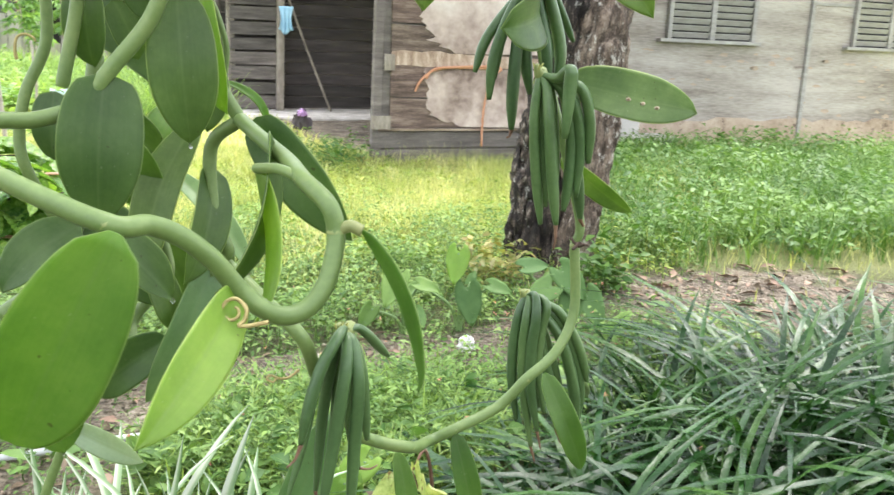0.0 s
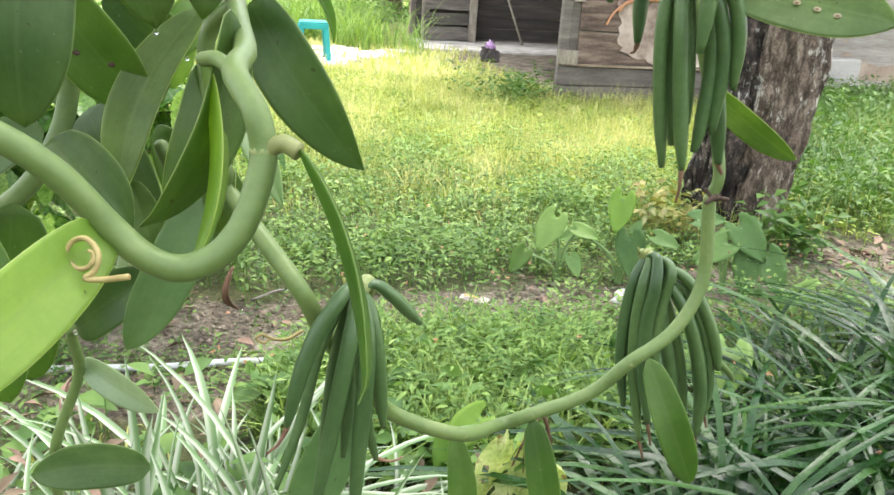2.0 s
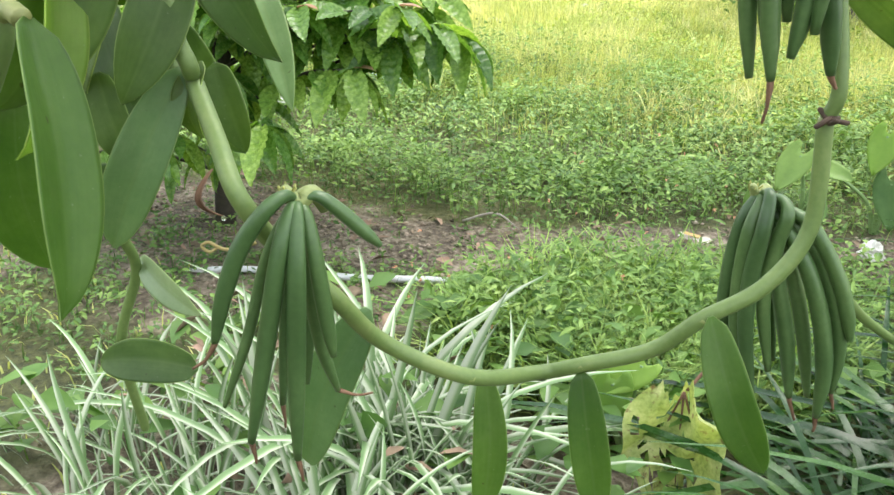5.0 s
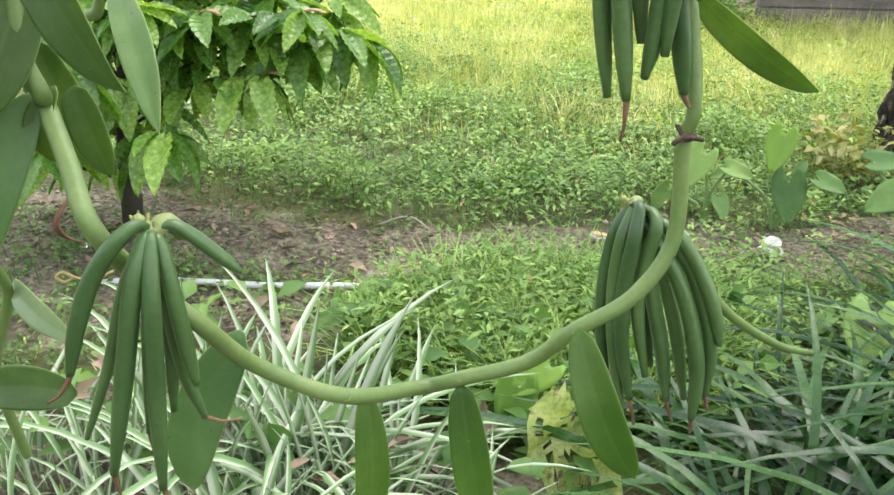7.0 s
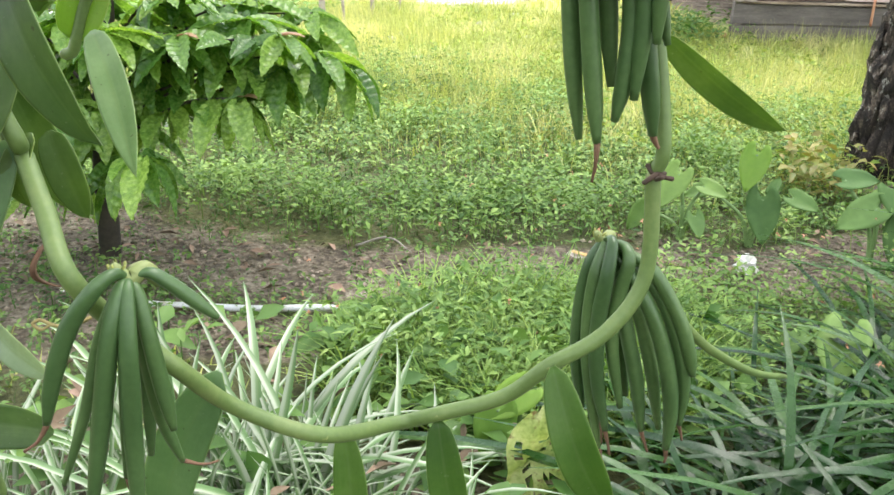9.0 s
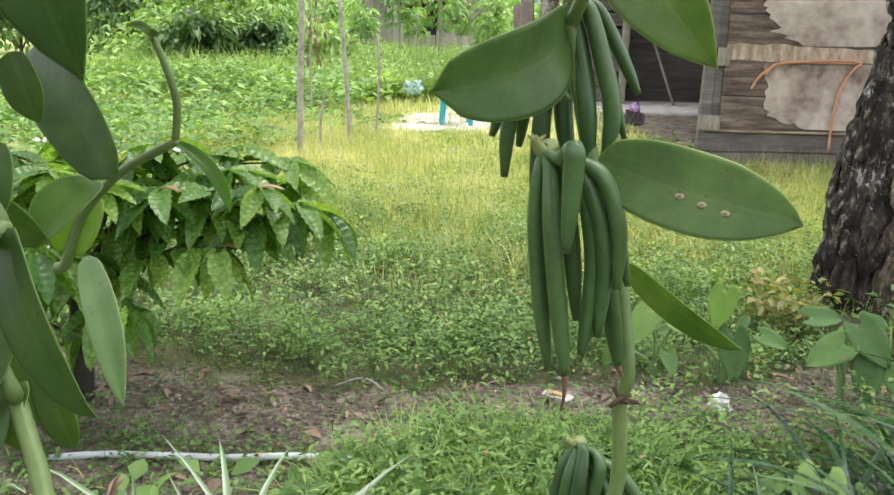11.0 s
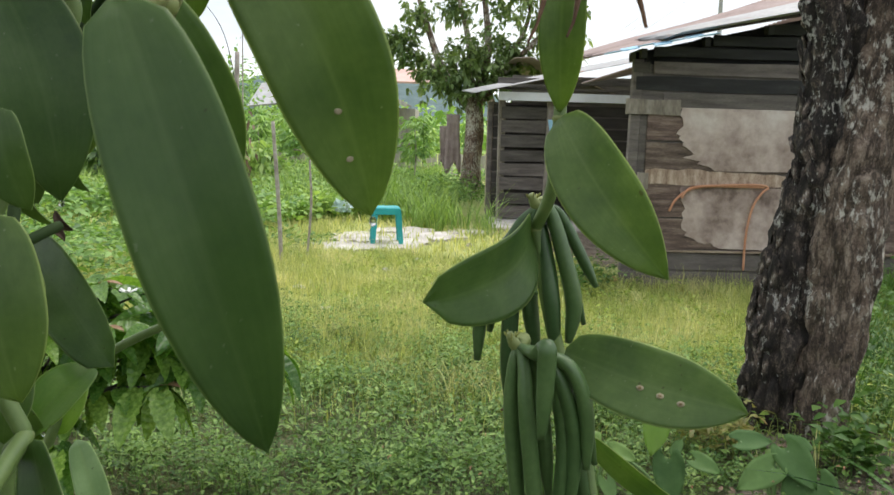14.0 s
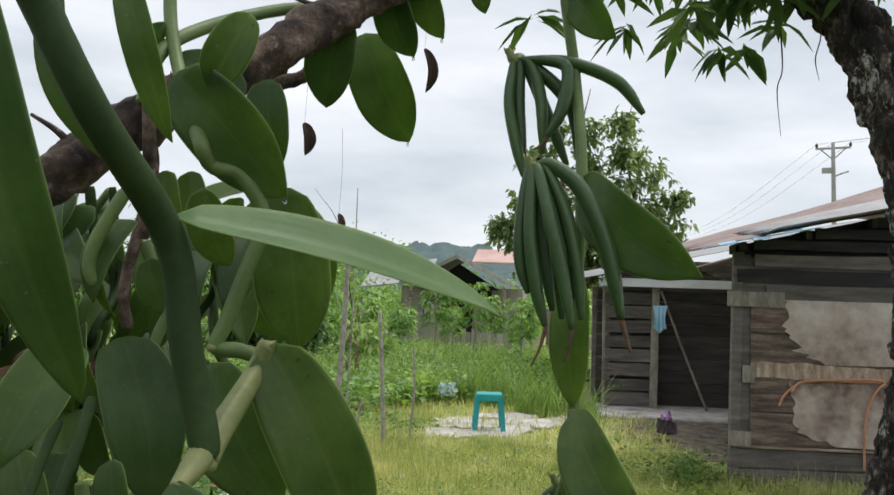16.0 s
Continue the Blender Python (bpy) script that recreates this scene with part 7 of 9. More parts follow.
def dry_sapling():
    t = thing("dry_sapling", "bare dying sapling with a few dark hanging leaves", "sapling", (-5.33, 9.98, 0.0))
    part("stem", tube([(-5.33, 9.98, 0.00), (-5.33, 9.98, 0.62), (-5.31, 9.99, 1.29), (-5.31, 9.99, 3.01)], [0.016, 0.014, 0.010, 0.006], 8, 7, 0.1, 3), M["stick"], t)
    part("twig", tube([(-5.34, 9.97, 0.99), (-5.45, 9.90, 1.43), (-5.54, 9.85, 1.72)], [0.008, 0.006, 0.003], 6, 6, 0.1, 4), M["stick"], t)
    part("twig", tube([(-5.32, 9.99, 1.43), (-5.49, 9.88, 2.47), (-5.77, 9.68, 2.98)], [0.007, 0.005, 0.002], 6, 6, 0.1, 5), M["coffee_bark"], t)
    r = np.random.RandomState(17)
    n = 34
    c = np.array((-5.29, 10.01, 0.99)) + r.normal(0, 1, (n, 3)) * np.array([0.07, 0.07, 0.22])
    v, tr = leaf_cloud(c, np.column_stack([r.normal(0, 0.5, n), r.normal(0, 0.5, n), r.uniform(-1.5, -0.4, n)]), r.uniform(0.07, 0.14, n), 0.04, r)
    fast("dead_leaves", v, tr, M["brown_leaf"], t, "dark curled leaves")


dry_sapling()


# ---- unseen hedge behind the camera, added to cut sky light on the leaves ----
def rear_hedge():
    r = np.random.RandomState(61)
    n = 6500
    x = r.uniform(-9, 9, n)
    y = -3.8 - 0.9 * r.rand(n) + 0.018 * x * x
    z = 2.5 * r.rand(n) ** 0.8 * (0.75 + 0.35 * smooth_noise(x + 20, y + 20, 0.6, 5))
    L = r.uniform(0.16, 0.30, n)
    v, tr = leaf_cloud(np.column_stack([x, y, z]), np.column_stack([r.normal(0, 0.6, n), r.uniform(-0.2, 1, n), r.normal(-0.3, 0.5, n)]), L, L * 0.5, r)
    tagged(fast("rear_hedge", v, tr, M["tree_leaf"]), "unseen green hedge added to cut sky light from behind", "hedge", kind="stuff")


rear_hedge()


# ---- the vanilla vines ----
def vine_leaf(parent, base, tip, width, normal, bow=0.05, cup=0.12, material=None, label="", blunt=False):
    """A thick pointed leaf from base to tip, its face along normal; bow arches it, cup hollows it."""
    base, tip, n = np.array(base), np.array(tip), np.array(normal, float)
    ax = tip - base
    ln = np.linalg.norm(ax)
    ax /= ln
    n -= ax * (n @ ax)
    n /= np.linalg.norm(n)
    side = np.cross(ax, n)
    seed = int(abs(base[0] * 7919 + base[2] * 104729 + tip[1] * 1299) * 10) % 100000
    r = random.Random(seed)
    lean, wav, shape = r.uniform(-0.05, 0.05), r.uniform(0, 6), r.uniform(0.86, 1.08)
    rows, cols = 18, (-1, -0.86, -0.55, -0.22, 0, 0.22, 0.55, 0.86, 1)
    bm = bmesh.new()
    thick = 0.0016
    faces = []
    for layer in (0, 1):
        grid = []
        for i in range(rows + 1):
            u = i / rows
            if u < 0.035:
                w = width * 0.5 * (0.14 + u * 6)
            else:
                x = 2 * (0.02 + 0.98 * u) ** shape - 1
                w = width * 0.5 * (max(0.0, 1 - abs(x) ** 2.3) ** (0.47 if x < 0 else 0.36 if blunt else 0.60 + 0.22 * min(1, x * 2)))
            if u > 0.93 and not blunt:
                w = min(w, width * 0.5 * ((1 - u) / 0.07 * 0.36 + 0.012))
            c = base + ax * ln * u + n * 2.3 * bow * ln * math.sin(math.pi * u) + side * lean * ln * math.sin(math.pi * u)
            c = c - n * 0.10 * width * max(0, u - 0.93) / 0.07
            row = []
            for s in cols:
                hollow = cup * width * (abs(s) ** 1.6) - (0.012 * width if s == 0 else 0)
                ripple = 0.012 * width * math.sin(7 * u + wav + 2 * s) * abs(s)
                t = thick * (0.5 - layer) * (0.35 if abs(s) == 1 else 1.0)
                row.append(bm.verts.new(c + side * w * s + n * (hollow * (w / (width * 0.5)) + ripple + t)))
            grid.append(row)
        faces.append(grid)
    k = len(cols)
    a, b = faces
    for i in range(rows):
        for j in range(k - 1):
            bm.faces.new((a[i][j], a[i][j + 1], a[i + 1][j + 1], a[i + 1][j]))
            bm.faces.new((b[i][j], b[i + 1][j], b[i + 1][j + 1], b[i][j + 1]))
        for j in (0, k - 1):
            bm.faces.new((a[i][j], a[i + 1][j], b[i + 1][j], b[i][j]))
    for i in (0, rows):
        for j in range(k - 1):
            bm.faces.new((a[i][j], b[i][j], b[i][j + 1], a[i][j + 1]))
    bmesh.ops.recalc_face_normals(bm, faces=bm.faces[:])
    ob = part("leaf", bm, material or M["vine_leaf"], parent, label)
    me = ob.data
    s_all = np.tile(np.array(cols) * width * 0.5, 2 * (rows + 1))
    u_all = np.tile(np.repeat(np.linspace(0, ln, rows + 1), k), 2)
    for key, val in (("across", s_all), ("along", u_all), ("rim", np.tile(np.abs(np.array(cols)), 2 * (rows + 1)))):
        me.attributes.new(key, "FLOAT", "POINT").data.foreach_set("value", val.astype(np.float32))
    if seed % 6 == 1 and ax[2] < -0.5:
        drop = bmesh.new()
        bmesh.ops.create_icosphere(drop, subdivisions=2, radius=0.0019, matrix=Matrix.Translation(tip + np.array((0, 0, -0.0016))) @ Matrix.Diagonal((1, 1, 1.25, 1)))
        dp = part("water_drop", drop, M["drop"], None, "clear water drop on the leaf tip")
        dp.parent = ob
        dp.matrix_parent_inverse = Matrix.Translation(-parent.location)
    ob["frame"] = [*base, *ax, *side, *n, ln, width, 2.3 * bow, cup]
    return ob


def vine_stem(parent, points, radii, material=None, name="stem"):
    p = [np.array(q, float) for q in points]
    ends = [(a - b) / np.linalg.norm(a - b) for a, b in ((p[1], p[0]), (p[-2], p[-1]))]
    p = [p[0], p[0] + ends[0] * radii[0] * 0.8] + p[1:-1] + [p[-1] + ends[1] * radii[-1] * 0.8, p[-1]]
    if name == "petiole":
        return part(name, tube(points, radii, 8, 12, 0.03, 1), material or M["petiole"], parent)
    rad = [radii[0] * 0.45, radii[0]] + list(radii[1:-1]) + [radii[-1], radii[-1] * 0.45]
    bm = tube(p, rad, 8, 12, 0.03, 1)
    return part(name, bm, material or M["vine_stem"], parent)


def vine_node(parent, at, radius):
    bm = bmesh.new()
    bmesh.ops.create_icosphere(bm, subdivisions=2, radius=0.93 * radius, matrix=Matrix.Translation(at) @ Matrix.Diagonal((1.0, 1.0, 0.72, 1)))
    return part("node", bm, M["vine_node"], parent, "swollen green stem joint")


def withered(parent, at, size):
    bm = bmesh.new()
    r = random.Random(3)
    for k in range(5):
        a = k * 1.3
        box(bm, (at[0] + 0.3 * size * math.cos(a), at[1] + 0.3 * size * math.sin(a), at[2] + r.uniform(-0.1, 0.2) * size), (size * 0.7, size * 0.22, size * 0.16),
            Matrix.Rotation(a, 4, "Z") @ Matrix.Rotation(r.uniform(-0.8, 0.8), 4, "Y"), size * 0.05)
    return part("bract", bm, M["dark_dry"], parent, "withered brown bract")


def pod_cluster(parent, at):
    """The short flower stalk from which the pods hang."""
    at = np.array(at)
    ob = part("pod_stalk", tube([at + (0.0, 0.028, -0.012), at + (0.004, 0.012, 0.004), at, at + (-0.006, -0.006, 0.012)], [0.005, 0.006, 0.007, 0.003], 4, 8, 0.1, 2), M["vine_node"], parent,
              "short stalk with a bunch of hanging pods")
    bm = bmesh.new()
    r = random.Random(int(at[2] * 1000))
    for k in range(5):
        a = k * 1.25
        p = at + (-0.004 + 0.005 * math.cos(a), -0.004 + 0.005 * math.sin(a), 0.008 + 0.003 * r.random())
        box(bm, p, (0.0022, 0.0016, 0.008), Matrix.Rotation(a, 4, "Z") @ Matrix.Rotation(r.uniform(0.2, 0.9), 4, "Y"), 0.0008)
    part("bract", bm, M["yellow"], ob, "small yellow bracts")
    return ob


def pod(parent, points, radius, dry=None):
    """A three-ridged pod along points, narrow at the stalk; dry: where its withered flower end reaches."""
    n = 8
    prof = [0.42, 0.55, 0.74, 0.88, 0.95, 1.0, 0.98, 0.84, 0.42]
    ob = part("pod", tube(points, [radius * p for p in prof], 7, 12, 0.02, int(abs(points[-1][0]) * 9999) % 99, 0.07), M["pod"], parent)
    if dry:
        a, b = np.array(points[-1]), np.array(dry)
        mid = (a + b) / 2 + np.array([0.001, 0.0, -0.003])
        part("flower_end", tube([a, mid, b], [radius * 0.34, radius * 0.20, radius * 0.15], 4, 6, 0.3, 5), M["dry"], ob, "withered brown flower end")
    return ob


def tendril(parent, points):
    return part("tendril", tube(points, np.linspace(0.0015, 0.0010, len(points)), 5, 7, 0.1, 4), M["tendril"], parent, "curled brown tendril")


def support_branch(points, radius):
    t = thing("support_branch", "rough brown branch that carries the vine", "branch", points[1])
    r0 = [radius * k for k in (1.1, 1.05, 1.0, 1.06, 0.95, 0.9)][:len(points)]
    bm = tube(points, r0, 16, 22, 0.04, 6)
    bm.normal_update()
    for v in bm.verts:
        v.co += v.normal * radius * (0.34 * noise.noise(v.co * 26) + 0.26 * noise.noise(v.co * 75) + 0.12 * noise.noise(v.co * 160))
    part("limb", bm, M["branch"], t)
    line = spline(points, 10)
    rr = random.Random(int(radius * 10000))
    for k in range(4):
        c = line[int(len(line) * (0.3 + 0.13 * k))]
        bm = bmesh.new()
        bmesh.ops.create_icosphere(bm, subdivisions=2, radius=radius * 0.55, matrix=Matrix.Translation(c + np.array((rr.uniform(-0.5, 0.5), -0.8, rr.uniform(-0.6, 0.6))) * radius) @ Matrix.Diagonal((1.3, 0.6, 0.9, 1)))
        part("knot", bm, M["branch"], t)
        d = np.array((rr.uniform(-1, 1), rr.uniform(-0.6, 0.2), rr.uniform(0.2, 1.0)))
        e = c + d * radius * 3.2
        part("twig", tube([c, (c + e) / 2 + np.array((0.004, 0, 0.003)), e], [radius * 0.22, radius * 0.15, radius * 0.07], 5, 6, 0.1, k), M["branch"], t)
    return t


def dry_leaf(top, low, width):
    t = thing("dead_leaf", "curled dark dead leaf hanging on a thread", "leaf", top)
    a, b = np.array(top), np.array(low)
    vine_leaf(t, a, b, width * 0.75, (0.9, -0.6, 0.2), 0.08, 0.25, M["dark_dry"])
    part("thread", tube([a + (0, 0, 0.10), a + (0.002, 0, 0.05), a], [0.00018] * 3, 3, 4), M["dark_dry"], t)
    return t


def leaf_mark(leaf, along, across, size, material, label):
    """A scar on a leaf's face."""
    f = list(leaf["frame"])
    base, ax, side, n, ln, width = np.array(f[0:3]), np.array(f[3:6]), np.array(f[6:9]), np.array(f[9:12]), f[12], f[13]
    c = base + ax * ln * along + side * width * across + n * (f[14] * ln * math.sin(math.pi * along) + f[15] * width * abs(2 * across) ** 1.6 + 0.0012)
    bm = bmesh.new()
    m = Matrix.Translation(c) @ Vector(n).to_track_quat("Z", "Y").to_matrix().to_4x4() @ Matrix.Diagonal((1.25, 0.9, 0.25, 1))
    bmesh.ops.create_icosphere(bm, subdivisions=2, radius=size, matrix=m)
    for v in bm.verts:
        v.co += Vector(n) * 0.2 * size * noise.noise(v.co * 900)
    ob = part("scar", bm, material, None, label)
    ob.parent = leaf
    ob.matrix_parent_inverse = Matrix.Translation(-leaf.parent.location) if leaf.parent else Matrix.Identity(4)
    return ob


STRAND = thing("vanilla_vine", "hanging vanilla vine with green pod clusters and thick leaves", "vine", (0.28, 1.3, 0.70), "vanilla vines")
vine_stem(STRAND, [(-0.068, 1.026, 0.950), (-0.025, 1.001, 0.919), (0.018, 0.976, 0.888), (0.030, 1.006, 0.836), (0.055, 1.026, 0.801), (0.064, 1.074, 0.743), (0.122, 1.112, 0.709), (0.144, 1.203, 0.672), (0.179, 1.219, 0.683), (0.234, 1.243, 0.703), (0.272, 1.254, 0.740), (0.314, 1.281, 0.771), (0.338, 1.306, 0.821), (0.334, 1.315, 0.909)], [0.0070, 0.0070, 0.0070, 0.0070, 0.0070, 0.0070, 0.0070, 0.0070, 0.0070, 0.0070, 0.0070, 0.0070, 0.0070, 0.0070])
vine_stem(STRAND, [(0.334, 1.315, 0.909), (0.339, 1.316, 0.940), (0.320, 1.335, 1.020), (0.285, 1.340, 1.130), (0.262, 1.342, 1.231)], [0.0062, 0.0062, 0.0070, 0.0070, 0.0070])
vine_stem(STRAND, [(0.262, 1.342, 1.231), (0.280, 1.325, 1.273), (0.284, 1.326, 1.338), (0.284, 1.326, 1.406), (0.300, 1.286, 1.585), (0.281, 1.321, 1.698), (0.271, 1.315, 1.775), (0.246, 1.299, 1.968)], [0.0062, 0.0062, 0.0062, 0.0062, 0.0062, 0.0062, 0.0062, 0.0062])
vine_node(STRAND, (0.122, 1.112, 0.709), 0.0078)
vine_node(STRAND, (0.179, 1.219, 0.683), 0.0078)
vine_node(STRAND, (0.272, 1.254, 0.740), 0.0078)
vine_node(STRAND, (0.334, 1.315, 0.909), 0.0078)
vine_node(STRAND, (0.284, 1.326, 1.338), 0.0078)
vine_node(STRAND, (0.262, 1.342, 1.231), 0.0078)
withered(STRAND, (0.338, 1.307, 0.913), 0.022)
SCARRED = vine_leaf(STRAND, (0.306, 1.287, 1.126), (0.466, 1.264, 1.096), 0.066, (-0.041, -0.895, 0.445), 0.03, 0.10)
vine_leaf(STRAND, (0.318, 1.377, 1.019), (0.428, 1.400, 0.940), 0.034, (-0.162, -0.863, -0.479), 0.03, 0.15)
vine_leaf(STRAND, (0.258, 1.343, 1.231), (0.215, 1.168, 1.185), 0.070, (0.960, -0.264, 0.091), 0.05, 0.10, blunt=True)
vine_leaf(STRAND, (0.287, 1.316, 1.338), (0.394, 1.243, 1.207), 0.066, (-0.273, -0.918, 0.289), 0.06, 0.12)
vine_leaf(STRAND, (0.287, 1.306, 1.487), (0.286, 1.318, 1.342), 0.042, (0.290, -0.953, -0.082), 0.05, 0.25)
vine_leaf(STRAND, (0.300, 1.286, 1.585), (0.430, 1.236, 1.482), 0.066, (-0.361, -0.933, 0.004), 0.05, 0.10)
vine_leaf(STRAND, (0.271, 1.315, 1.805), (0.326, 1.309, 1.743), 0.045, (-0.320, -0.925, -0.203), 0.05, 0.10)
vine_leaf(STRAND, (0.281, 1.315, 1.825), (0.247, 1.256, 1.815), 0.037, (0.866, -0.499, -0.041), 0.05, 0.10)
vine_leaf(STRAND, (0.106, 1.172, 0.674), (0.114, 1.153, 0.528), 0.032, (0.511, -0.849, 0.135), 0.03, 0.12, material=M["loop_leaf"])
vine_leaf(STRAND, (0.179, 1.219, 0.677), (0.212, 1.212, 0.521), 0.036, (0.478, -0.867, 0.141), 0.03, 0.12, material=M["loop_leaf"])
vine_leaf(STRAND, (0.288, 1.209, 0.767), (0.348, 1.217, 0.630), 0.036, (0.422, -0.897, 0.131), 0.06, 0.12, material=M["loop_leaf"])
# paler material stands for the light falling on this leaf
vine_leaf(STRAND, (0.037, 1.092, 0.758), (-0.028, 1.076, 0.580), 0.048, (0.309, -0.90, 0.30), 0.04, 0.10, material=M["pale_leaf"])
CLUSTER_A = pod_cluster(STRAND, (0.058, 0.988, 0.889))
pod(CLUSTER_A, [(0.058, 0.988, 0.889), (0.057, 0.978, 0.897), (0.051, 0.963, 0.889), (0.039, 0.951, 0.866), (0.029, 0.941, 0.831), (0.023, 0.935, 0.798)], 0.0062, (0.012, 0.923, 0.780))
pod(CLUSTER_A, [(0.058, 0.988, 0.889), (0.046, 0.985, 0.874), (0.032, 0.979, 0.840), (0.022, 0.968, 0.788), (0.007, 0.952, 0.731)], 0.0042)
pod(CLUSTER_A, [(0.058, 0.988, 0.889), (0.061, 0.977, 0.886), (0.061, 0.963, 0.858), (0.053, 0.954, 0.800), (0.041, 0.942, 0.719)], 0.0068, (0.043, 0.943, 0.701))
pod(CLUSTER_A, [(0.058, 0.988, 0.889), (0.066, 0.978, 0.885), (0.073, 0.966, 0.847), (0.070, 0.963, 0.782), (0.067, 0.960, 0.703)], 0.0066, (0.069, 0.962, 0.683))
pod(CLUSTER_A, [(0.058, 0.988, 0.889), (0.067, 0.986, 0.882), (0.075, 0.983, 0.852), (0.078, 0.986, 0.812), (0.081, 0.989, 0.778)], 0.0058)
pod(CLUSTER_A, [(0.058, 0.988, 0.889), (0.060, 0.990, 0.875), (0.061, 0.991, 0.832), (0.065, 0.995, 0.781), (0.072, 1.003, 0.739)], 0.0052, (0.090, 1.022, 0.733))
pod(CLUSTER_A, [(0.058, 0.988, 0.889), (0.068, 0.996, 0.893), (0.078, 1.003, 0.885), (0.089, 1.014, 0.869), (0.099, 1.024, 0.854)], 0.0052)
pod(CLUSTER_A, [(0.058, 0.988, 0.889), (0.049, 0.993, 0.871), (0.037, 0.995, 0.811), (0.030, 0.988, 0.721)], 0.0058, (0.031, 0.988, 0.700))
pod(CLUSTER_A, [(0.058, 0.988, 0.889), (0.053, 0.996, 0.871), (0.048, 1.004, 0.809), (0.045, 1.000, 0.738)], 0.0055)
CLUSTER_B = pod_cluster(STRAND, (0.280, 1.383, 0.814))
pod(CLUSTER_B, [(0.280, 1.383, 0.814), (0.279, 1.378, 0.813), (0.271, 1.371, 0.790), (0.266, 1.370, 0.740), (0.268, 1.370, 0.682), (0.277, 1.372, 0.629)], 0.0075)
pod(CLUSTER_B, [(0.280, 1.383, 0.814), (0.285, 1.373, 0.814), (0.281, 1.361, 0.789), (0.279, 1.360, 0.740), (0.284, 1.361, 0.677), (0.300, 1.365, 0.590)], 0.0075, (0.308, 1.367, 0.563))
pod(CLUSTER_B, [(0.280, 1.383, 0.814), (0.292, 1.370, 0.822), (0.294, 1.355, 0.794), (0.290, 1.354, 0.745), (0.293, 1.355, 0.683), (0.307, 1.358, 0.618)], 0.0080, (0.314, 1.360, 0.588))
pod(CLUSTER_B, [(0.280, 1.383, 0.814), (0.302, 1.378, 0.816), (0.310, 1.369, 0.804), (0.305, 1.368, 0.774), (0.302, 1.367, 0.718), (0.317, 1.371, 0.641)], 0.0075)
pod(CLUSTER_B, [(0.280, 1.383, 0.814), (0.306, 1.383, 0.807), (0.333, 1.383, 0.792), (0.361, 1.389, 0.747), (0.375, 1.392, 0.711), (0.382, 1.394, 0.683)], 0.0075)
pod(CLUSTER_B, [(0.280, 1.383, 0.814), (0.307, 1.386, 0.797), (0.336, 1.391, 0.771), (0.359, 1.396, 0.725), (0.374, 1.399, 0.669), (0.375, 1.399, 0.620)], 0.0075, (0.380, 1.400, 0.601))
pod(CLUSTER_B, [(0.280, 1.383, 0.814), (0.306, 1.380, 0.793), (0.333, 1.376, 0.758), (0.354, 1.381, 0.705), (0.366, 1.384, 0.648), (0.367, 1.384, 0.597)], 0.0085, (0.367, 1.384, 0.579))
pod(CLUSTER_B, [(0.280, 1.383, 0.814), (0.302, 1.390, 0.782), (0.322, 1.398, 0.734), (0.339, 1.401, 0.678), (0.354, 1.405, 0.605)], 0.0075)
pod(CLUSTER_B, [(0.280, 1.383, 0.814), (0.298, 1.382, 0.785), (0.313, 1.380, 0.727), (0.328, 1.383, 0.671), (0.339, 1.386, 0.610)], 0.0080, (0.348, 1.388, 0.584))
pod(CLUSTER_B, [(0.280, 1.383, 0.814), (0.293, 1.394, 0.780), (0.301, 1.403, 0.701), (0.315, 1.406, 0.635)], 0.0075)
CLUSTER_C = pod_cluster(STRAND, (0.266, 1.262, 1.134))
pod(CLUSTER_C, [(0.266, 1.262, 1.134), (0.264, 1.261, 1.117), (0.263, 1.261, 1.075), (0.270, 1.263, 1.007), (0.279, 1.266, 0.947)], 0.0072)
pod(CLUSTER_C, [(0.266, 1.262, 1.134), (0.274, 1.256, 1.119), (0.280, 1.249, 1.075), (0.289, 1.252, 1.004), (0.297, 1.254, 0.949)], 0.0078, (0.296, 1.254, 0.916))
pod(CLUSTER_C, [(0.266, 1.262, 1.134), (0.286, 1.250, 1.131), (0.298, 1.236, 1.141), (0.299, 1.236, 1.121), (0.297, 1.235, 1.060)], 0.0085)
pod(CLUSTER_C, [(0.266, 1.262, 1.134), (0.287, 1.264, 1.123), (0.302, 1.264, 1.102), (0.312, 1.267, 1.050), (0.311, 1.266, 0.997), (0.307, 1.265, 0.965)], 0.0075)
pod(CLUSTER_C, [(0.266, 1.262, 1.134), (0.292, 1.262, 1.125), (0.309, 1.260, 1.104), (0.322, 1.263, 1.053), (0.321, 1.263, 0.984)], 0.0078)
pod(CLUSTER_C, [(0.266, 1.262, 1.134), (0.297, 1.260, 1.128), (0.319, 1.256, 1.117), (0.332, 1.260, 1.078), (0.334, 1.261, 1.028)], 0.0072)
pod(CLUSTER_C, [(0.266, 1.262, 1.134), (0.280, 1.271, 1.117), (0.290, 1.279, 1.059), (0.298, 1.281, 0.989)], 0.0075)
pod(CLUSTER_C, [(0.266, 1.262, 1.134), (0.296, 1.275, 1.118), (0.314, 1.284, 1.060), (0.327, 1.287, 0.997), (0.334, 1.290, 0.951)], 0.0085, (0.340, 1.291, 0.941))
pod(CLUSTER_C, [(0.266, 1.262, 1.134), (0.272, 1.270, 1.112), (0.277, 1.278, 1.038), (0.286, 1.280, 0.967)], 0.0075)
pod(CLUSTER_C, [(0.266, 1.262, 1.134), (0.301, 1.274, 1.118), (0.325, 1.283, 1.072), (0.338, 1.286, 1.024)], 0.0060)
CLUSTER_D = pod_cluster(STRAND, (0.261, 1.353, 1.253))
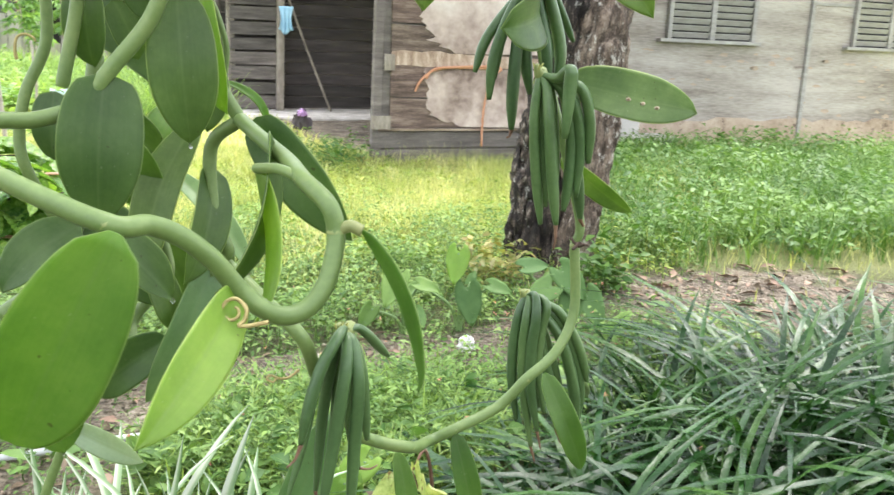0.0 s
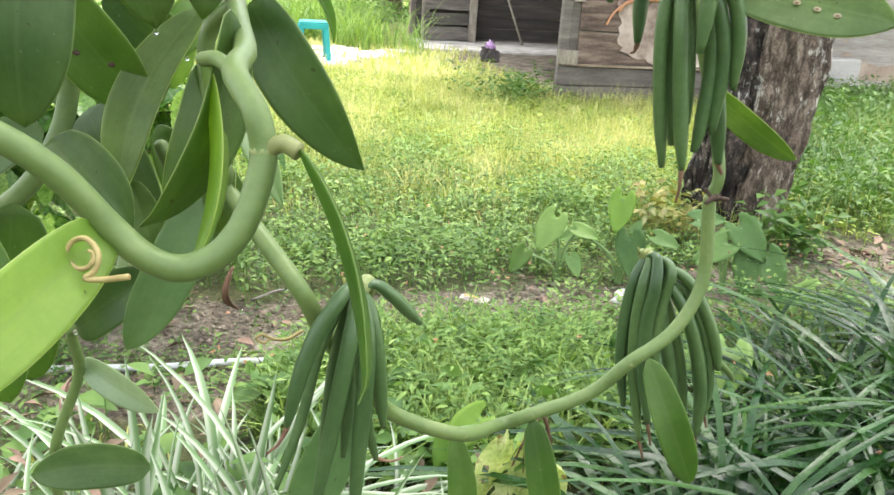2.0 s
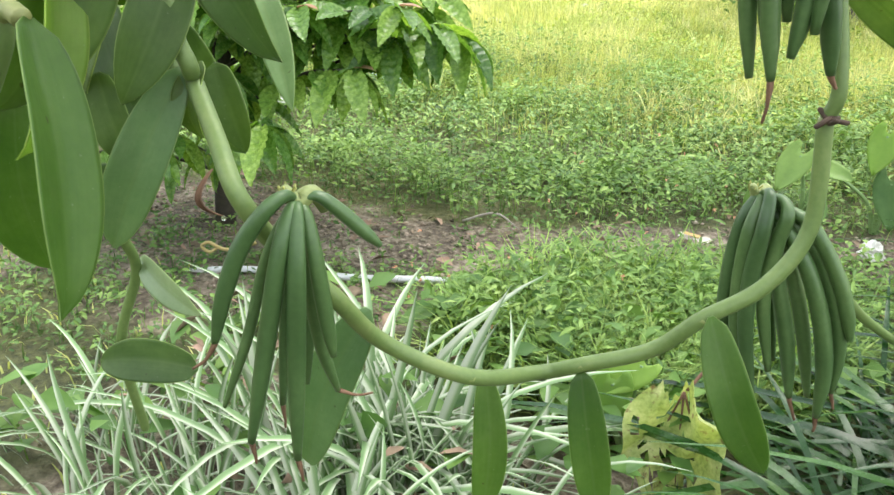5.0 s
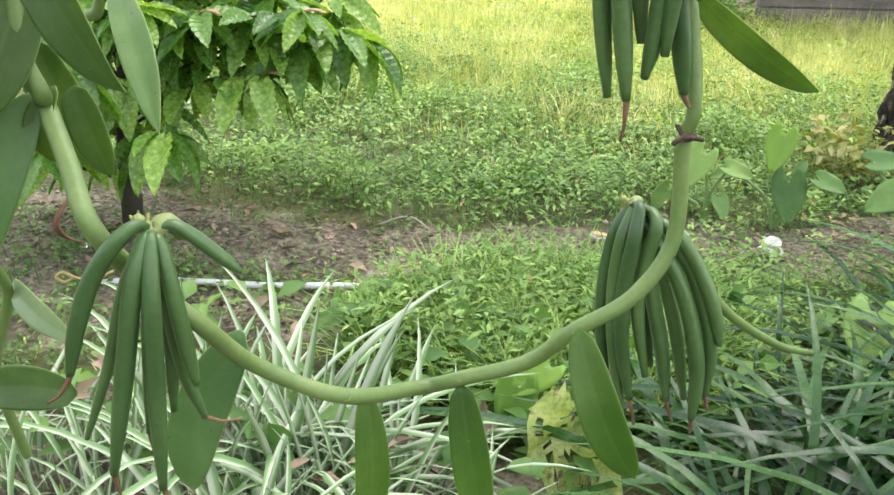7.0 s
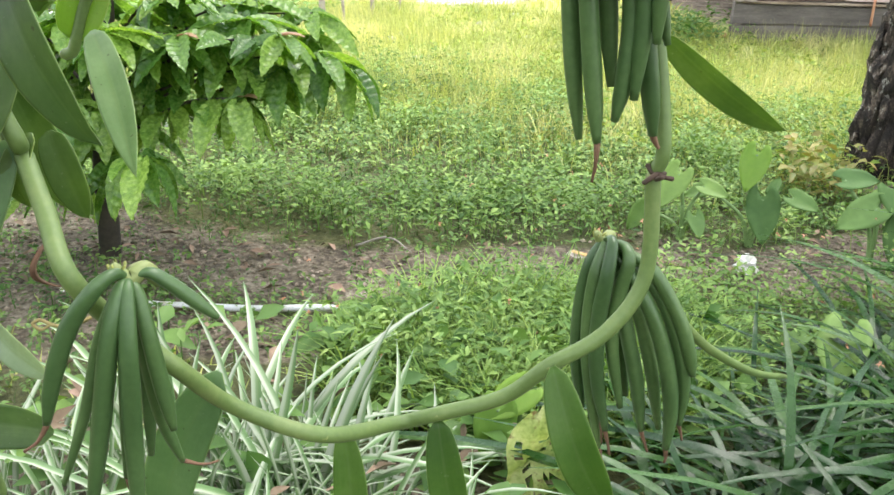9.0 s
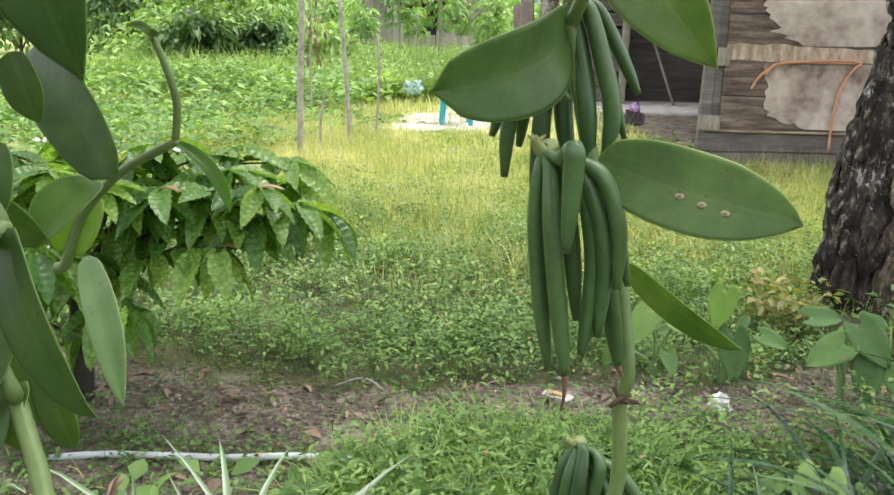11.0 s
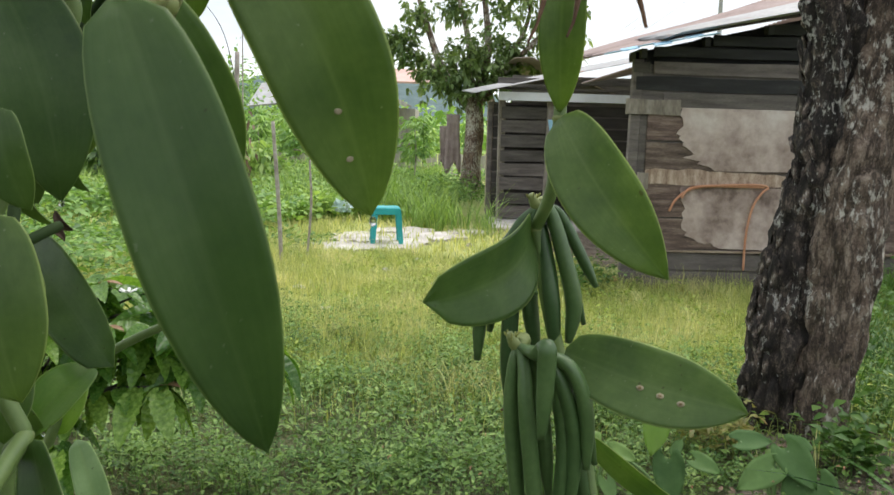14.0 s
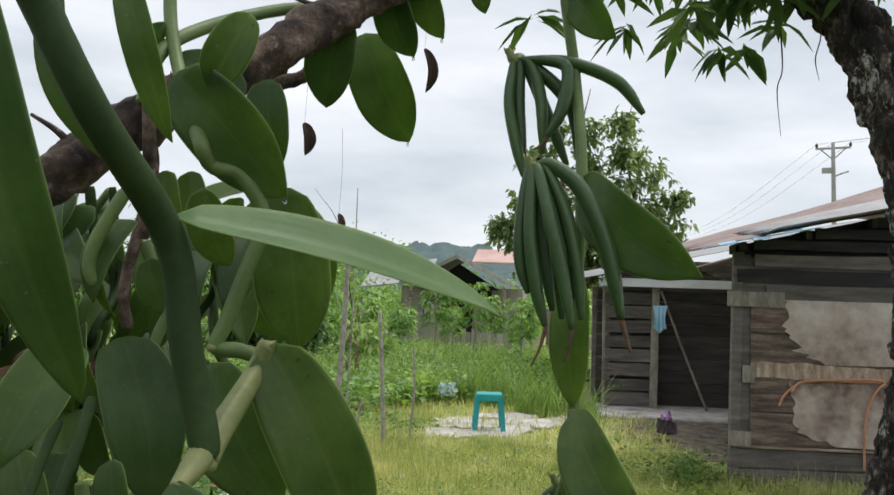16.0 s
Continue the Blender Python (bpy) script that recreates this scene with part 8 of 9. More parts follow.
pod(CLUSTER_D, [(0.261, 1.353, 1.253), (0.246, 1.346, 1.235), (0.226, 1.338, 1.192), (0.213, 1.334, 1.146), (0.210, 1.334, 1.097)], 0.0075)
pod(CLUSTER_D, [(0.261, 1.353, 1.253), (0.244, 1.354, 1.222), (0.224, 1.354, 1.175), (0.217, 1.352, 1.123)], 0.0070)
pod(CLUSTER_D, [(0.261, 1.353, 1.253), (0.241, 1.355, 1.227), (0.205, 1.353, 1.175), (0.191, 1.350, 1.131)], 0.0070)
pod(CLUSTER_D, [(0.261, 1.353, 1.253), (0.249, 1.344, 1.218), (0.243, 1.336, 1.163), (0.241, 1.336, 1.107), (0.242, 1.336, 1.059)], 0.0085, (0.236, 1.334, 1.048))
pod(CLUSTER_D, [(0.261, 1.353, 1.253), (0.275, 1.348, 1.248), (0.291, 1.344, 1.205), (0.302, 1.347, 1.160), (0.299, 1.346, 1.121)], 0.0085)
pod(CLUSTER_D, [(0.261, 1.353, 1.253), (0.269, 1.345, 1.223), (0.281, 1.337, 1.170), (0.287, 1.339, 1.113)], 0.0085)
pod(CLUSTER_D, [(0.261, 1.353, 1.253), (0.281, 1.356, 1.248), (0.302, 1.359, 1.212), (0.321, 1.364, 1.175)], 0.0060)
pod(CLUSTER_D, [(0.261, 1.353, 1.253), (0.255, 1.352, 1.213), (0.257, 1.352, 1.157), (0.266, 1.354, 1.105)], 0.0085)
pod(CLUSTER_D, [(0.261, 1.353, 1.253), (0.280, 1.363, 1.223), (0.295, 1.372, 1.178), (0.309, 1.376, 1.134)], 0.0055)
pod(CLUSTER_D, [(0.261, 1.353, 1.253), (0.245, 1.334, 1.206), (0.254, 1.322, 1.187), (0.270, 1.326, 1.170)], 0.0045)
CLUSTER_E = pod_cluster(STRAND, (0.272, 1.215, 1.587))
pod(CLUSTER_E, [(0.272, 1.215, 1.587), (0.267, 1.210, 1.581), (0.262, 1.205, 1.532), (0.263, 1.205, 1.493), (0.271, 1.208, 1.462)], 0.0062)
pod(CLUSTER_E, [(0.272, 1.215, 1.587), (0.273, 1.208, 1.581), (0.274, 1.201, 1.526), (0.281, 1.203, 1.470), (0.290, 1.207, 1.431)], 0.0068, (0.279, 1.202, 1.393))
pod(CLUSTER_E, [(0.272, 1.215, 1.587), (0.279, 1.207, 1.584), (0.293, 1.201, 1.537), (0.306, 1.206, 1.482), (0.316, 1.209, 1.429)], 0.0068, (0.309, 1.207, 1.398))
pod(CLUSTER_E, [(0.272, 1.215, 1.587), (0.283, 1.215, 1.589), (0.304, 1.218, 1.544), (0.316, 1.222, 1.488), (0.321, 1.224, 1.438)], 0.0068)
pod(CLUSTER_E, [(0.272, 1.215, 1.587), (0.289, 1.215, 1.591), (0.320, 1.219, 1.564), (0.344, 1.228, 1.506), (0.358, 1.233, 1.440)], 0.0088, (0.367, 1.236, 1.408))
pod(CLUSTER_E, [(0.272, 1.215, 1.587), (0.273, 1.218, 1.582), (0.278, 1.224, 1.517), (0.290, 1.228, 1.446)], 0.0068)
pod(CLUSTER_E, [(0.272, 1.215, 1.587), (0.280, 1.218, 1.585), (0.299, 1.225, 1.517), (0.312, 1.229, 1.458)], 0.0068)
pod(CLUSTER_E, [(0.272, 1.215, 1.587), (0.274, 1.222, 1.583), (0.290, 1.234, 1.512), (0.297, 1.237, 1.438)], 0.0068)
CLUSTER_F = pod_cluster(STRAND, (0.214, 1.300, 1.728))
pod(CLUSTER_F, [(0.214, 1.300, 1.728), (0.214, 1.297, 1.718), (0.212, 1.293, 1.677), (0.220, 1.296, 1.632), (0.229, 1.300, 1.594)], 0.0068)
pod(CLUSTER_F, [(0.214, 1.300, 1.728), (0.220, 1.303, 1.723), (0.221, 1.303, 1.672), (0.227, 1.306, 1.601)], 0.0068)
pod(CLUSTER_F, [(0.214, 1.300, 1.728), (0.233, 1.302, 1.722), (0.246, 1.302, 1.683), (0.250, 1.304, 1.619)], 0.0068)
pod(CLUSTER_F, [(0.214, 1.300, 1.728), (0.250, 1.301, 1.724), (0.277, 1.298, 1.711), (0.273, 1.296, 1.667), (0.258, 1.291, 1.635)], 0.0072, (0.246, 1.286, 1.622))
pod(CLUSTER_F, [(0.214, 1.300, 1.728), (0.250, 1.311, 1.728), (0.282, 1.320, 1.722), (0.325, 1.337, 1.702), (0.351, 1.347, 1.667)], 0.0075)
pod(CLUSTER_F, [(0.214, 1.300, 1.728), (0.227, 1.309, 1.719), (0.248, 1.320, 1.668), (0.270, 1.329, 1.610)], 0.0072)
pod(CLUSTER_F, [(0.214, 1.300, 1.728), (0.238, 1.308, 1.718), (0.278, 1.321, 1.672), (0.289, 1.325, 1.596)], 0.0085)

TANGLE = thing("vanilla_vine", "tangled vanilla vine with thick stems and broad leaves on a branch", "vine", (-0.1, 1.0, 0.62), "vanilla vines")
vine_stem(TANGLE, [(-0.165, 0.719, 1.097), (-0.133, 0.733, 1.074), (-0.059, 0.707, 1.053), (-0.040, 0.726, 1.049), (-0.024, 0.738, 1.039), (-0.007, 0.750, 1.021), (0.008, 0.760, 0.998), (0.023, 0.762, 0.985), (0.038, 0.766, 0.979), (0.052, 0.774, 0.983), (0.062, 0.783, 0.996), (0.067, 0.792, 1.014), (0.068, 0.799, 1.032), (0.062, 0.803, 1.051), (0.041, 0.826, 1.065), (0.021, 0.882, 1.070), (-0.013, 0.948, 1.080), (-0.046, 1.013, 1.090)], [0.0068, 0.0068, 0.0068, 0.0068, 0.0068, 0.0068, 0.0068, 0.0068, 0.0068, 0.0068, 0.0068, 0.0068, 0.0068, 0.0068, 0.0068, 0.0068, 0.0068, 0.0068])
vine_node(TANGLE, (0.041, 0.826, 1.065), .0075)
vine_node(TANGLE, (0.068, 0.799, 1.032), .0078)
vine_node(TANGLE, (-0.059, 0.707, 1.053), .0076)
vine_node(TANGLE, (-0.046, 1.013, 1.090), .0072)
vine_stem(TANGLE, [(-0.046, 1.013, 1.090), (-0.076, 1.025, 1.060), (-0.072, 1.016, 0.993), (-0.060, 1.016, 0.963), (-0.068, 1.026, 0.950)], [0.0066, 0.0066, 0.0066, 0.0066, 0.0066])
vine_stem(TANGLE, [(-0.046, 1.013, 1.090), (-0.070, 1.011, 1.135), (-0.078, 1.009, 1.196), (-0.085, 1.000, 1.272)], [0.0066, 0.0066, 0.0066, 0.0066])
vine_stem(TANGLE, [(0.068, 0.799, 1.032), (0.078, 0.798, 1.037), (0.087, 0.797, 1.034)], [0.0045, 0.0045, 0.0045], name="petiole")
vine_leaf(TANGLE, (0.086, 0.800, 1.034), (0.134, 0.762, 0.926), 0.038, (0.93, 0.28, 0.15), 0.025, 0.14, material=M["loop_leaf"])
vine_leaf(TANGLE, (-0.130, 0.907, 1.132), (-0.135, 0.890, 1.010), 0.066, (0.495, -0.863, 0.097), 0.04, 0.12)
vine_leaf(TANGLE, (-0.084, 0.956, 1.200), (-0.075, 0.951, 1.072), 0.058, (0.420, -0.905, 0.065), 0.05, 0.12)
vine_leaf(TANGLE, (-0.030, 1.003, 1.091), (0.064, 0.971, 0.985), 0.050, (-0.182, -0.975, 0.129), 0.04, 0.08)
vine_leaf(TANGLE, (-0.041, 0.671, 1.056), (-0.116, 0.686, 0.913), 0.066, (0.150, -0.972, -0.183), 0.03, 0.12, material=M["thin_leaf"])
vine_leaf(TANGLE, (0.006, 0.760, 0.997), (-0.024, 0.640, 0.940), 0.037, (0.80, -0.35, 0.50), 0.02, 0.12, material=M["thin_leaf"])
vine_leaf(TANGLE, (-0.074, 1.022, 0.958), (-0.134, 0.982, 0.813), 0.041, (0.50, -0.82, 0.05), 0.05, 0.14, material=M["pale_leaf"])
vine_leaf(TANGLE, (-0.113, 0.996, 0.876), (-0.198, 1.008, 0.812), 0.046, (0.25, -0.85, 0.45), 0.05, 0.15)
EATEN = vine_leaf(TANGLE, (-0.200, 1.004, 1.098), (-0.122, 1.026, 0.998), 0.058, (0.223, -0.966, -0.131), 0.04, 0.10, material=M["loop_leaf"])
vine_leaf(TANGLE, (-0.209, 1.064, 0.990), (-0.120, 1.023, 0.899), 0.062, (0.001, -0.912, 0.410), 0.05, 0.10)
vine_stem(TANGLE, [(0.041, 0.826, 1.065), (0.018, 0.853, 1.068), (-0.005, 0.879, 1.064)], [0.0042, 0.0042, 0.0042])
vine_leaf(TANGLE, (-0.005, 0.879, 1.064), (0.006, 0.836, 0.950), 0.040, (0.86, 0.46, 0.22), 0.03, 0.20, material=M["thin_leaf"])
vine_leaf(TANGLE, (0.002, 0.905, 1.090), (-0.026, 0.846, 0.968), 0.054, (0.86, 0.06, 0.20), 0.04, 0.12)
vine_leaf(TANGLE, (-0.156, 0.947, 0.992), (-0.090, 0.933, 0.936), 0.040, (0.30, -0.75, 0.58), 0.04, 0.28)
vine_leaf(TANGLE, (-0.198, 1.108, 0.617), (-0.314, 1.074, 0.607), 0.046, (0.30, -0.80, 0.52), 0.03, 0.12)
vine_leaf(TANGLE, (-0.274, 1.117, 0.722), (-0.184, 1.107, 0.683), 0.030, (0.028, -0.946, 0.323), 0.06, 0.12, material=M["leaf_under"], label="leaf showing its pale underside")
vine_stem(TANGLE, [(-0.258, 1.114, 0.825), (-0.260, 1.087, 0.770), (-0.270, 1.106, 0.713), (-0.299, 1.095, 0.621), (-0.309, 1.115, 0.501)], [0.0055, 0.0055, 0.0055, 0.0055, 0.0055])
vine_stem(TANGLE, [(-0.192, 1.056, 1.142), (-0.202, 1.043, 1.053), (-0.209, 1.034, 0.990), (-0.218, 1.009, 0.949), (-0.235, 0.987, 0.923), (-0.258, 0.960, 0.904)], [0.0082, 0.0082, 0.0082, 0.0082, 0.0082, 0.0082])
vine_leaf(TANGLE, (-0.062, 1.030, 0.880), (-0.056, 1.030, 0.842), 0.006, (0.059, -0.998, 0.009), 0.20, 0.50, material=M["dry"], label="shrivelled brown leaf")
vine_leaf(TANGLE, (-0.164, 1.198, 1.007), (-0.055, 1.118, 0.908), 0.030, (0.226, -0.604, 0.764), 0.03, 0.12, material=M["pale_leaf"])
vine_leaf(TANGLE, (-0.163, 1.100, 0.976), (-0.133, 1.138, 0.851), 0.042, (0.523, -0.843, -0.129), 0.05, 0.12)
vine_leaf(TANGLE, (-0.066, 1.034, 0.962), (-0.069, 1.030, 0.903), 0.024, (0.168, -0.984, 0.054), 0.12, 0.20)
vine_leaf(TANGLE, (-0.099, 1.061, 1.080), (-0.130, 0.975, 0.937), 0.042, (0.039, -0.861, 0.508), 0.04, 0.12)
vine_leaf(TANGLE, (-0.078, 1.034, 1.040), (-0.090, 0.977, 0.937), 0.044, (0.778, -0.584, 0.231), 0.04, 0.12)
vine_leaf(TANGLE, (-0.126, 0.988, 0.955), (-0.105, 0.988, 0.886), 0.030, (0.544, -0.821, 0.172), 0.04, 0.12)
vine_leaf(TANGLE, (-0.094, 1.074, 0.951), (-0.076, 1.082, 0.877), 0.030, (0.480, -0.877, 0.026), 0.04, 0.12)
vine_leaf(TANGLE, (-0.210, 1.108, 1.091), (-0.162, 1.152, 1.031), 0.046, (0.483, -0.845, -0.228), 0.04, 0.12)
vine_stem(TANGLE, [(-0.145, 1.067, 0.970), (-0.136, 1.070, 0.942), (-0.134, 1.065, 0.920), (-0.150, 1.053, 0.898), (-0.165, 1.041, 0.876), (-0.167, 1.022, 0.842), (-0.260, 1.087, 0.770)], [0.0060, 0.0060, 0.0060, 0.0060, 0.0060, 0.0060, 0.0060])
tendril(TANGLE, [(0.012, 0.994, 0.848), (0.004, 0.984, 0.844), (-0.004, 0.976, 0.846), (-0.011, 0.971, 0.851), (-0.014, 0.967, 0.849), (-0.009, 0.969, 0.845), (-0.006, 0.974, 0.847)])
vine_stem(TANGLE, [(-0.262, 1.245, 0.968), (-0.250, 1.250, 0.974), (-0.243, 1.252, 0.990), (-0.230, 1.262, 1.030), (-0.190, 1.276, 1.074), (-0.125, 1.288, 1.110)], [0.0060, 0.0060, 0.0058, 0.0054, 0.0050, 0.0045])
vine_stem(TANGLE, [(-0.125, 1.288, 1.110), (-0.120, 1.287, 1.150), (-0.128, 1.283, 1.186), (-0.138, 1.280, 1.212)], [0.0042, 0.0040, 0.0038, 0.0034])
vine_leaf(TANGLE, (-0.138, 1.280, 1.212), (-0.160, 1.268, 1.222), 0.012, (0.845, -0.149, 0.514), 0.10, 0.30)
vine_leaf(TANGLE, (-0.138, 1.280, 1.212), (-0.124, 1.274, 1.216), 0.011, (-0.451, -0.828, 0.335), 0.10, 0.30)
vine_node(TANGLE, (-0.125, 1.288, 1.110), .0052)
vine_leaf(TANGLE, (-0.125, 1.288, 1.110), (-0.072, 1.303, 1.040), 0.017, (0.62, -0.42, 0.66), 0.10, 0.30, material=M["thin_leaf"])
vine_leaf(TANGLE, (-0.248, 1.250, 0.985), (-0.239, 1.290, 1.056), 0.046, (0.62, -0.75, 0.20), 0.05, 0.15, material=M["thin_leaf"])
vine_leaf(TANGLE, (-0.107, 1.116, 1.246), (-0.097, 1.126, 1.229), 0.008, (0.381, -0.877, -0.291), 0.12, 0.40, material=M["dark_dry"], label="black withered leaf")
vine_leaf(TANGLE, (-0.102, 1.106, 1.229), (-0.092, 1.110, 1.222), 0.007, (0.521, -0.580, 0.626), 0.15, 0.40, material=M["dark_dry"])
vine_leaf(TANGLE, (0.262, 0.741, 1.356), (0.306, 0.750, 1.220), 0.037, (0.555, -0.823, 0.123), 0.04, 0.12)
HOLED = vine_leaf(TANGLE, (0.230, 0.851, 1.418), (0.280, 0.891, 1.280), 0.054, (0.534, -0.844, -0.051), 0.04, 0.12)
vine_leaf(TANGLE, (-0.006, 0.962, 1.411), (0.043, 0.958, 1.272), 0.064, (0.648, -0.720, 0.248), 0.04, 0.12)
vine_leaf(TANGLE, (0.108, 0.939, 1.395), (0.161, 0.967, 1.288), 0.066, (0.354, -0.933, -0.064), 0.04, 0.12)
vine_leaf(TANGLE, (-0.291, 1.267, 1.192), (-0.122, 1.197, 1.089), 0.064, (0.30, -0.93, 0.20), 0.03, 0.12, blunt=True)
vine_leaf(TANGLE, (0.230, 0.766, 1.488), (0.359, 0.920, 1.442), 0.038, (0.607, -0.294, 0.738), 0.01, 0.15, material=M["pale_leaf"])
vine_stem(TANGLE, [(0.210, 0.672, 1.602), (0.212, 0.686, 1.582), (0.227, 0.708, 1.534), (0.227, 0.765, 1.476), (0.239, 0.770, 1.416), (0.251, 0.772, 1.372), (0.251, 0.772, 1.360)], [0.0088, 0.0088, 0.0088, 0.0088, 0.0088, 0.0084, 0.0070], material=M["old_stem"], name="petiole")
vine_stem(TANGLE, [(0.251, 0.772, 1.364), (0.257, 0.756, 1.358), (0.262, 0.741, 1.352)], [0.0078, 0.0062, 0.0040], name="petiole")
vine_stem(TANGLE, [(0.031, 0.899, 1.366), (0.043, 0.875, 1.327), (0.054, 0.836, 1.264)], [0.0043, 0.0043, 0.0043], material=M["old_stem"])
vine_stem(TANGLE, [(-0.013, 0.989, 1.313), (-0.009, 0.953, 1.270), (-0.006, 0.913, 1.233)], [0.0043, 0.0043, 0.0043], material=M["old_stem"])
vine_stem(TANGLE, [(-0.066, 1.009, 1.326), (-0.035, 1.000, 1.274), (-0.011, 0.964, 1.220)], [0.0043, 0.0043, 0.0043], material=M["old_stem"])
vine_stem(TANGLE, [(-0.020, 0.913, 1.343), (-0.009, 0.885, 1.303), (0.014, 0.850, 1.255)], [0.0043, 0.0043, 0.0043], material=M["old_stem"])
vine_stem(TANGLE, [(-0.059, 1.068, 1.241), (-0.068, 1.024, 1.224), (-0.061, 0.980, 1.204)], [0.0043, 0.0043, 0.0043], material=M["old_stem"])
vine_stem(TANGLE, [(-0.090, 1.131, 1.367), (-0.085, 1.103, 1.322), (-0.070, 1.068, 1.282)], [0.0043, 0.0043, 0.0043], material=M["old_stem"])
vine_leaf(TANGLE, (-0.074, 0.921, 1.315), (-0.050, 0.927, 1.237), 0.044, (0.443, -0.894, 0.069), 0.04, 0.12)
vine_leaf(TANGLE, (-0.163, 1.045, 1.287), (-0.165, 1.018, 1.207), 0.045, (0.395, -0.875, 0.282), 0.04, 0.12)
vine_leaf(TANGLE, (-0.165, 0.978, 1.369), (-0.145, 0.990, 1.295), 0.042, (0.461, -0.887, -0.024), 0.04, 0.12)
vine_leaf(TANGLE, (-0.180, 1.091, 1.244), (-0.151, 1.099, 1.174), 0.041, (0.393, -0.918, 0.061), 0.04, 0.12)
vine_leaf(TANGLE, (-0.190, 1.169, 1.321), (-0.176, 1.168, 1.245), 0.042, (0.333, -0.940, 0.075), 0.04, 0.12)
vine_leaf(TANGLE, (-0.301, 1.123, 1.330), (-0.268, 1.146, 1.252), 0.048, (0.455, -0.887, -0.073), 0.04, 0.12)
vine_leaf(TANGLE, (-0.219, 1.184, 1.198), (-0.195, 1.186, 1.135), 0.037, (0.350, -0.931, 0.104), 0.04, 0.12)
vine_stem(TANGLE, [(0.251, 0.772, 1.360), (0.243, 0.794, 1.373), (0.225, 0.845, 1.399), (0.230, 0.851, 1.418), (0.230, 0.851, 1.406)], [0.0085, 0.0078, 0.0068, 0.0055, 0.0030], name="petiole")
vine_node(TANGLE, (0.251, 0.772, 1.359), .0090)
vine_stem(TANGLE, [(0.141, 0.975, 1.399), (0.121, 0.960, 1.406), (0.107, 0.949, 1.409), (0.112, 0.954, 1.430), (0.122, 0.961, 1.467), (0.133, 0.967, 1.511), (0.120, 0.951, 1.544), (0.104, 0.936, 1.550), (0.098, 0.926, 1.571), (0.026, 0.982, 1.632), (-0.013, 1.004, 1.701), (-0.027, 1.014, 1.772)], [0.0062, 0.0062, 0.0062, 0.0062, 0.0062, 0.0062, 0.0062, 0.0062, 0.0062, 0.0062, 0.0062, 0.0062])
vine_node(TANGLE, (0.106, 0.948, 1.408), .007)
vine_node(TANGLE, (0.133, 0.966, 1.511), .007)
vine_leaf(TANGLE, (0.124, 1.006, 1.542), (0.124, 1.037, 1.405), 0.066, (0.438, -0.876, -0.203), 0.04, 0.12)
vine_leaf(TANGLE, (0.058, 0.979, 1.540), (0.060, 1.014, 1.474), 0.041, (0.225, -0.860, -0.458), 0.04, 0.12)
vine_leaf(TANGLE, (0.009, 0.985, 1.558), (0.014, 0.999, 1.498), 0.033, (0.230, -0.953, -0.197), 0.04, 0.12)
vine_leaf(TANGLE, (0.076, 0.921, 1.622), (0.146, 0.976, 1.528), 0.064, (0.303, -0.904, -0.302), 0.04, 0.12)
vine_leaf(TANGLE, (0.139, 0.931, 1.666), (0.106, 0.925, 1.608), 0.036, (0.506, -0.839, -0.201), 0.04, 0.14)
vine_leaf(TANGLE, (0.083, 1.028, 1.645), (0.080, 1.047, 1.560), 0.046, (0.114, -0.968, -0.225), 0.04, 0.12)
vine_leaf(TANGLE, (0.067, 1.169, 1.751), (0.041, 1.184, 1.658), 0.053, (0.383, -0.890, -0.248), 0.04, 0.12)
vine_leaf(TANGLE, (0.008, 1.307, 1.782), (0.046, 1.367, 1.654), 0.075, (0.250, -0.903, -0.349), 0.04, 0.12)
vine_leaf(TANGLE, (0.091, 1.223, 1.805), (0.106, 1.261, 1.730), 0.046, (0.218, -0.887, -0.406), 0.04, 0.12)
vine_leaf(TANGLE, (0.127, 1.234, 1.824), (0.137, 1.270, 1.750), 0.045, (-0.166, -0.879, -0.446), 0.04, 0.12)
vine_leaf(TANGLE, (0.187, 1.262, 1.826), (0.184, 1.281, 1.778), 0.028, (-0.055, -0.930, -0.363), 0.04, 0.12)
vine_leaf(TANGLE, (0.101, 0.784, 1.645), (0.132, 0.832, 1.522), 0.026, (0.269, -0.919, -0.289), 0.08, 0.15)
vine_leaf(TANGLE, (0.131, 0.810, 1.662), (0.149, 0.843, 1.548), 0.024, (0.301, -0.926, -0.225), 0.05, 0.15)
vine_leaf(TANGLE, (0.262, 0.604, 1.580), (0.262, 0.683, 1.397), 0.032, (0.86, -0.42, -0.15), 0.03, 0.12)
vine_leaf(TANGLE, (0.199, 0.730, 1.421), (0.199, 0.692, 1.364), 0.034, (0.473, -0.730, 0.493), 0.04, 0.12)
vine_leaf(TANGLE, (-0.035, 0.983, 1.670), (-0.011, 0.995, 1.698), 0.021, (0.777, -0.406, -0.482), 0.04, 0.12)
vine_leaf(TANGLE, (0.035, 1.057, 1.640), (-0.012, 1.006, 1.669), 0.041, (0.781, -0.582, 0.229), 0.04, 0.12)
vine_leaf(TANGLE, (-0.017, 0.997, 1.481), (-0.006, 1.018, 1.430), 0.031, (0.554, -0.806, -0.209), 0.04, 0.12)
vine_leaf(TANGLE, (0.069, 0.886, 1.326), (0.082, 0.891, 1.273), 0.029, (0.292, -0.956, -0.031), 0.04, 0.12)
vine_leaf(TANGLE, (0.103, 0.840, 1.276), (0.127, 0.834, 1.189), 0.049, (0.446, -0.875, 0.188), 0.04, 0.12)
vine_leaf(TANGLE, (-0.087, 1.044, 1.144), (-0.077, 1.022, 1.076), 0.039, (0.556, -0.766, 0.322), 0.04, 0.12)
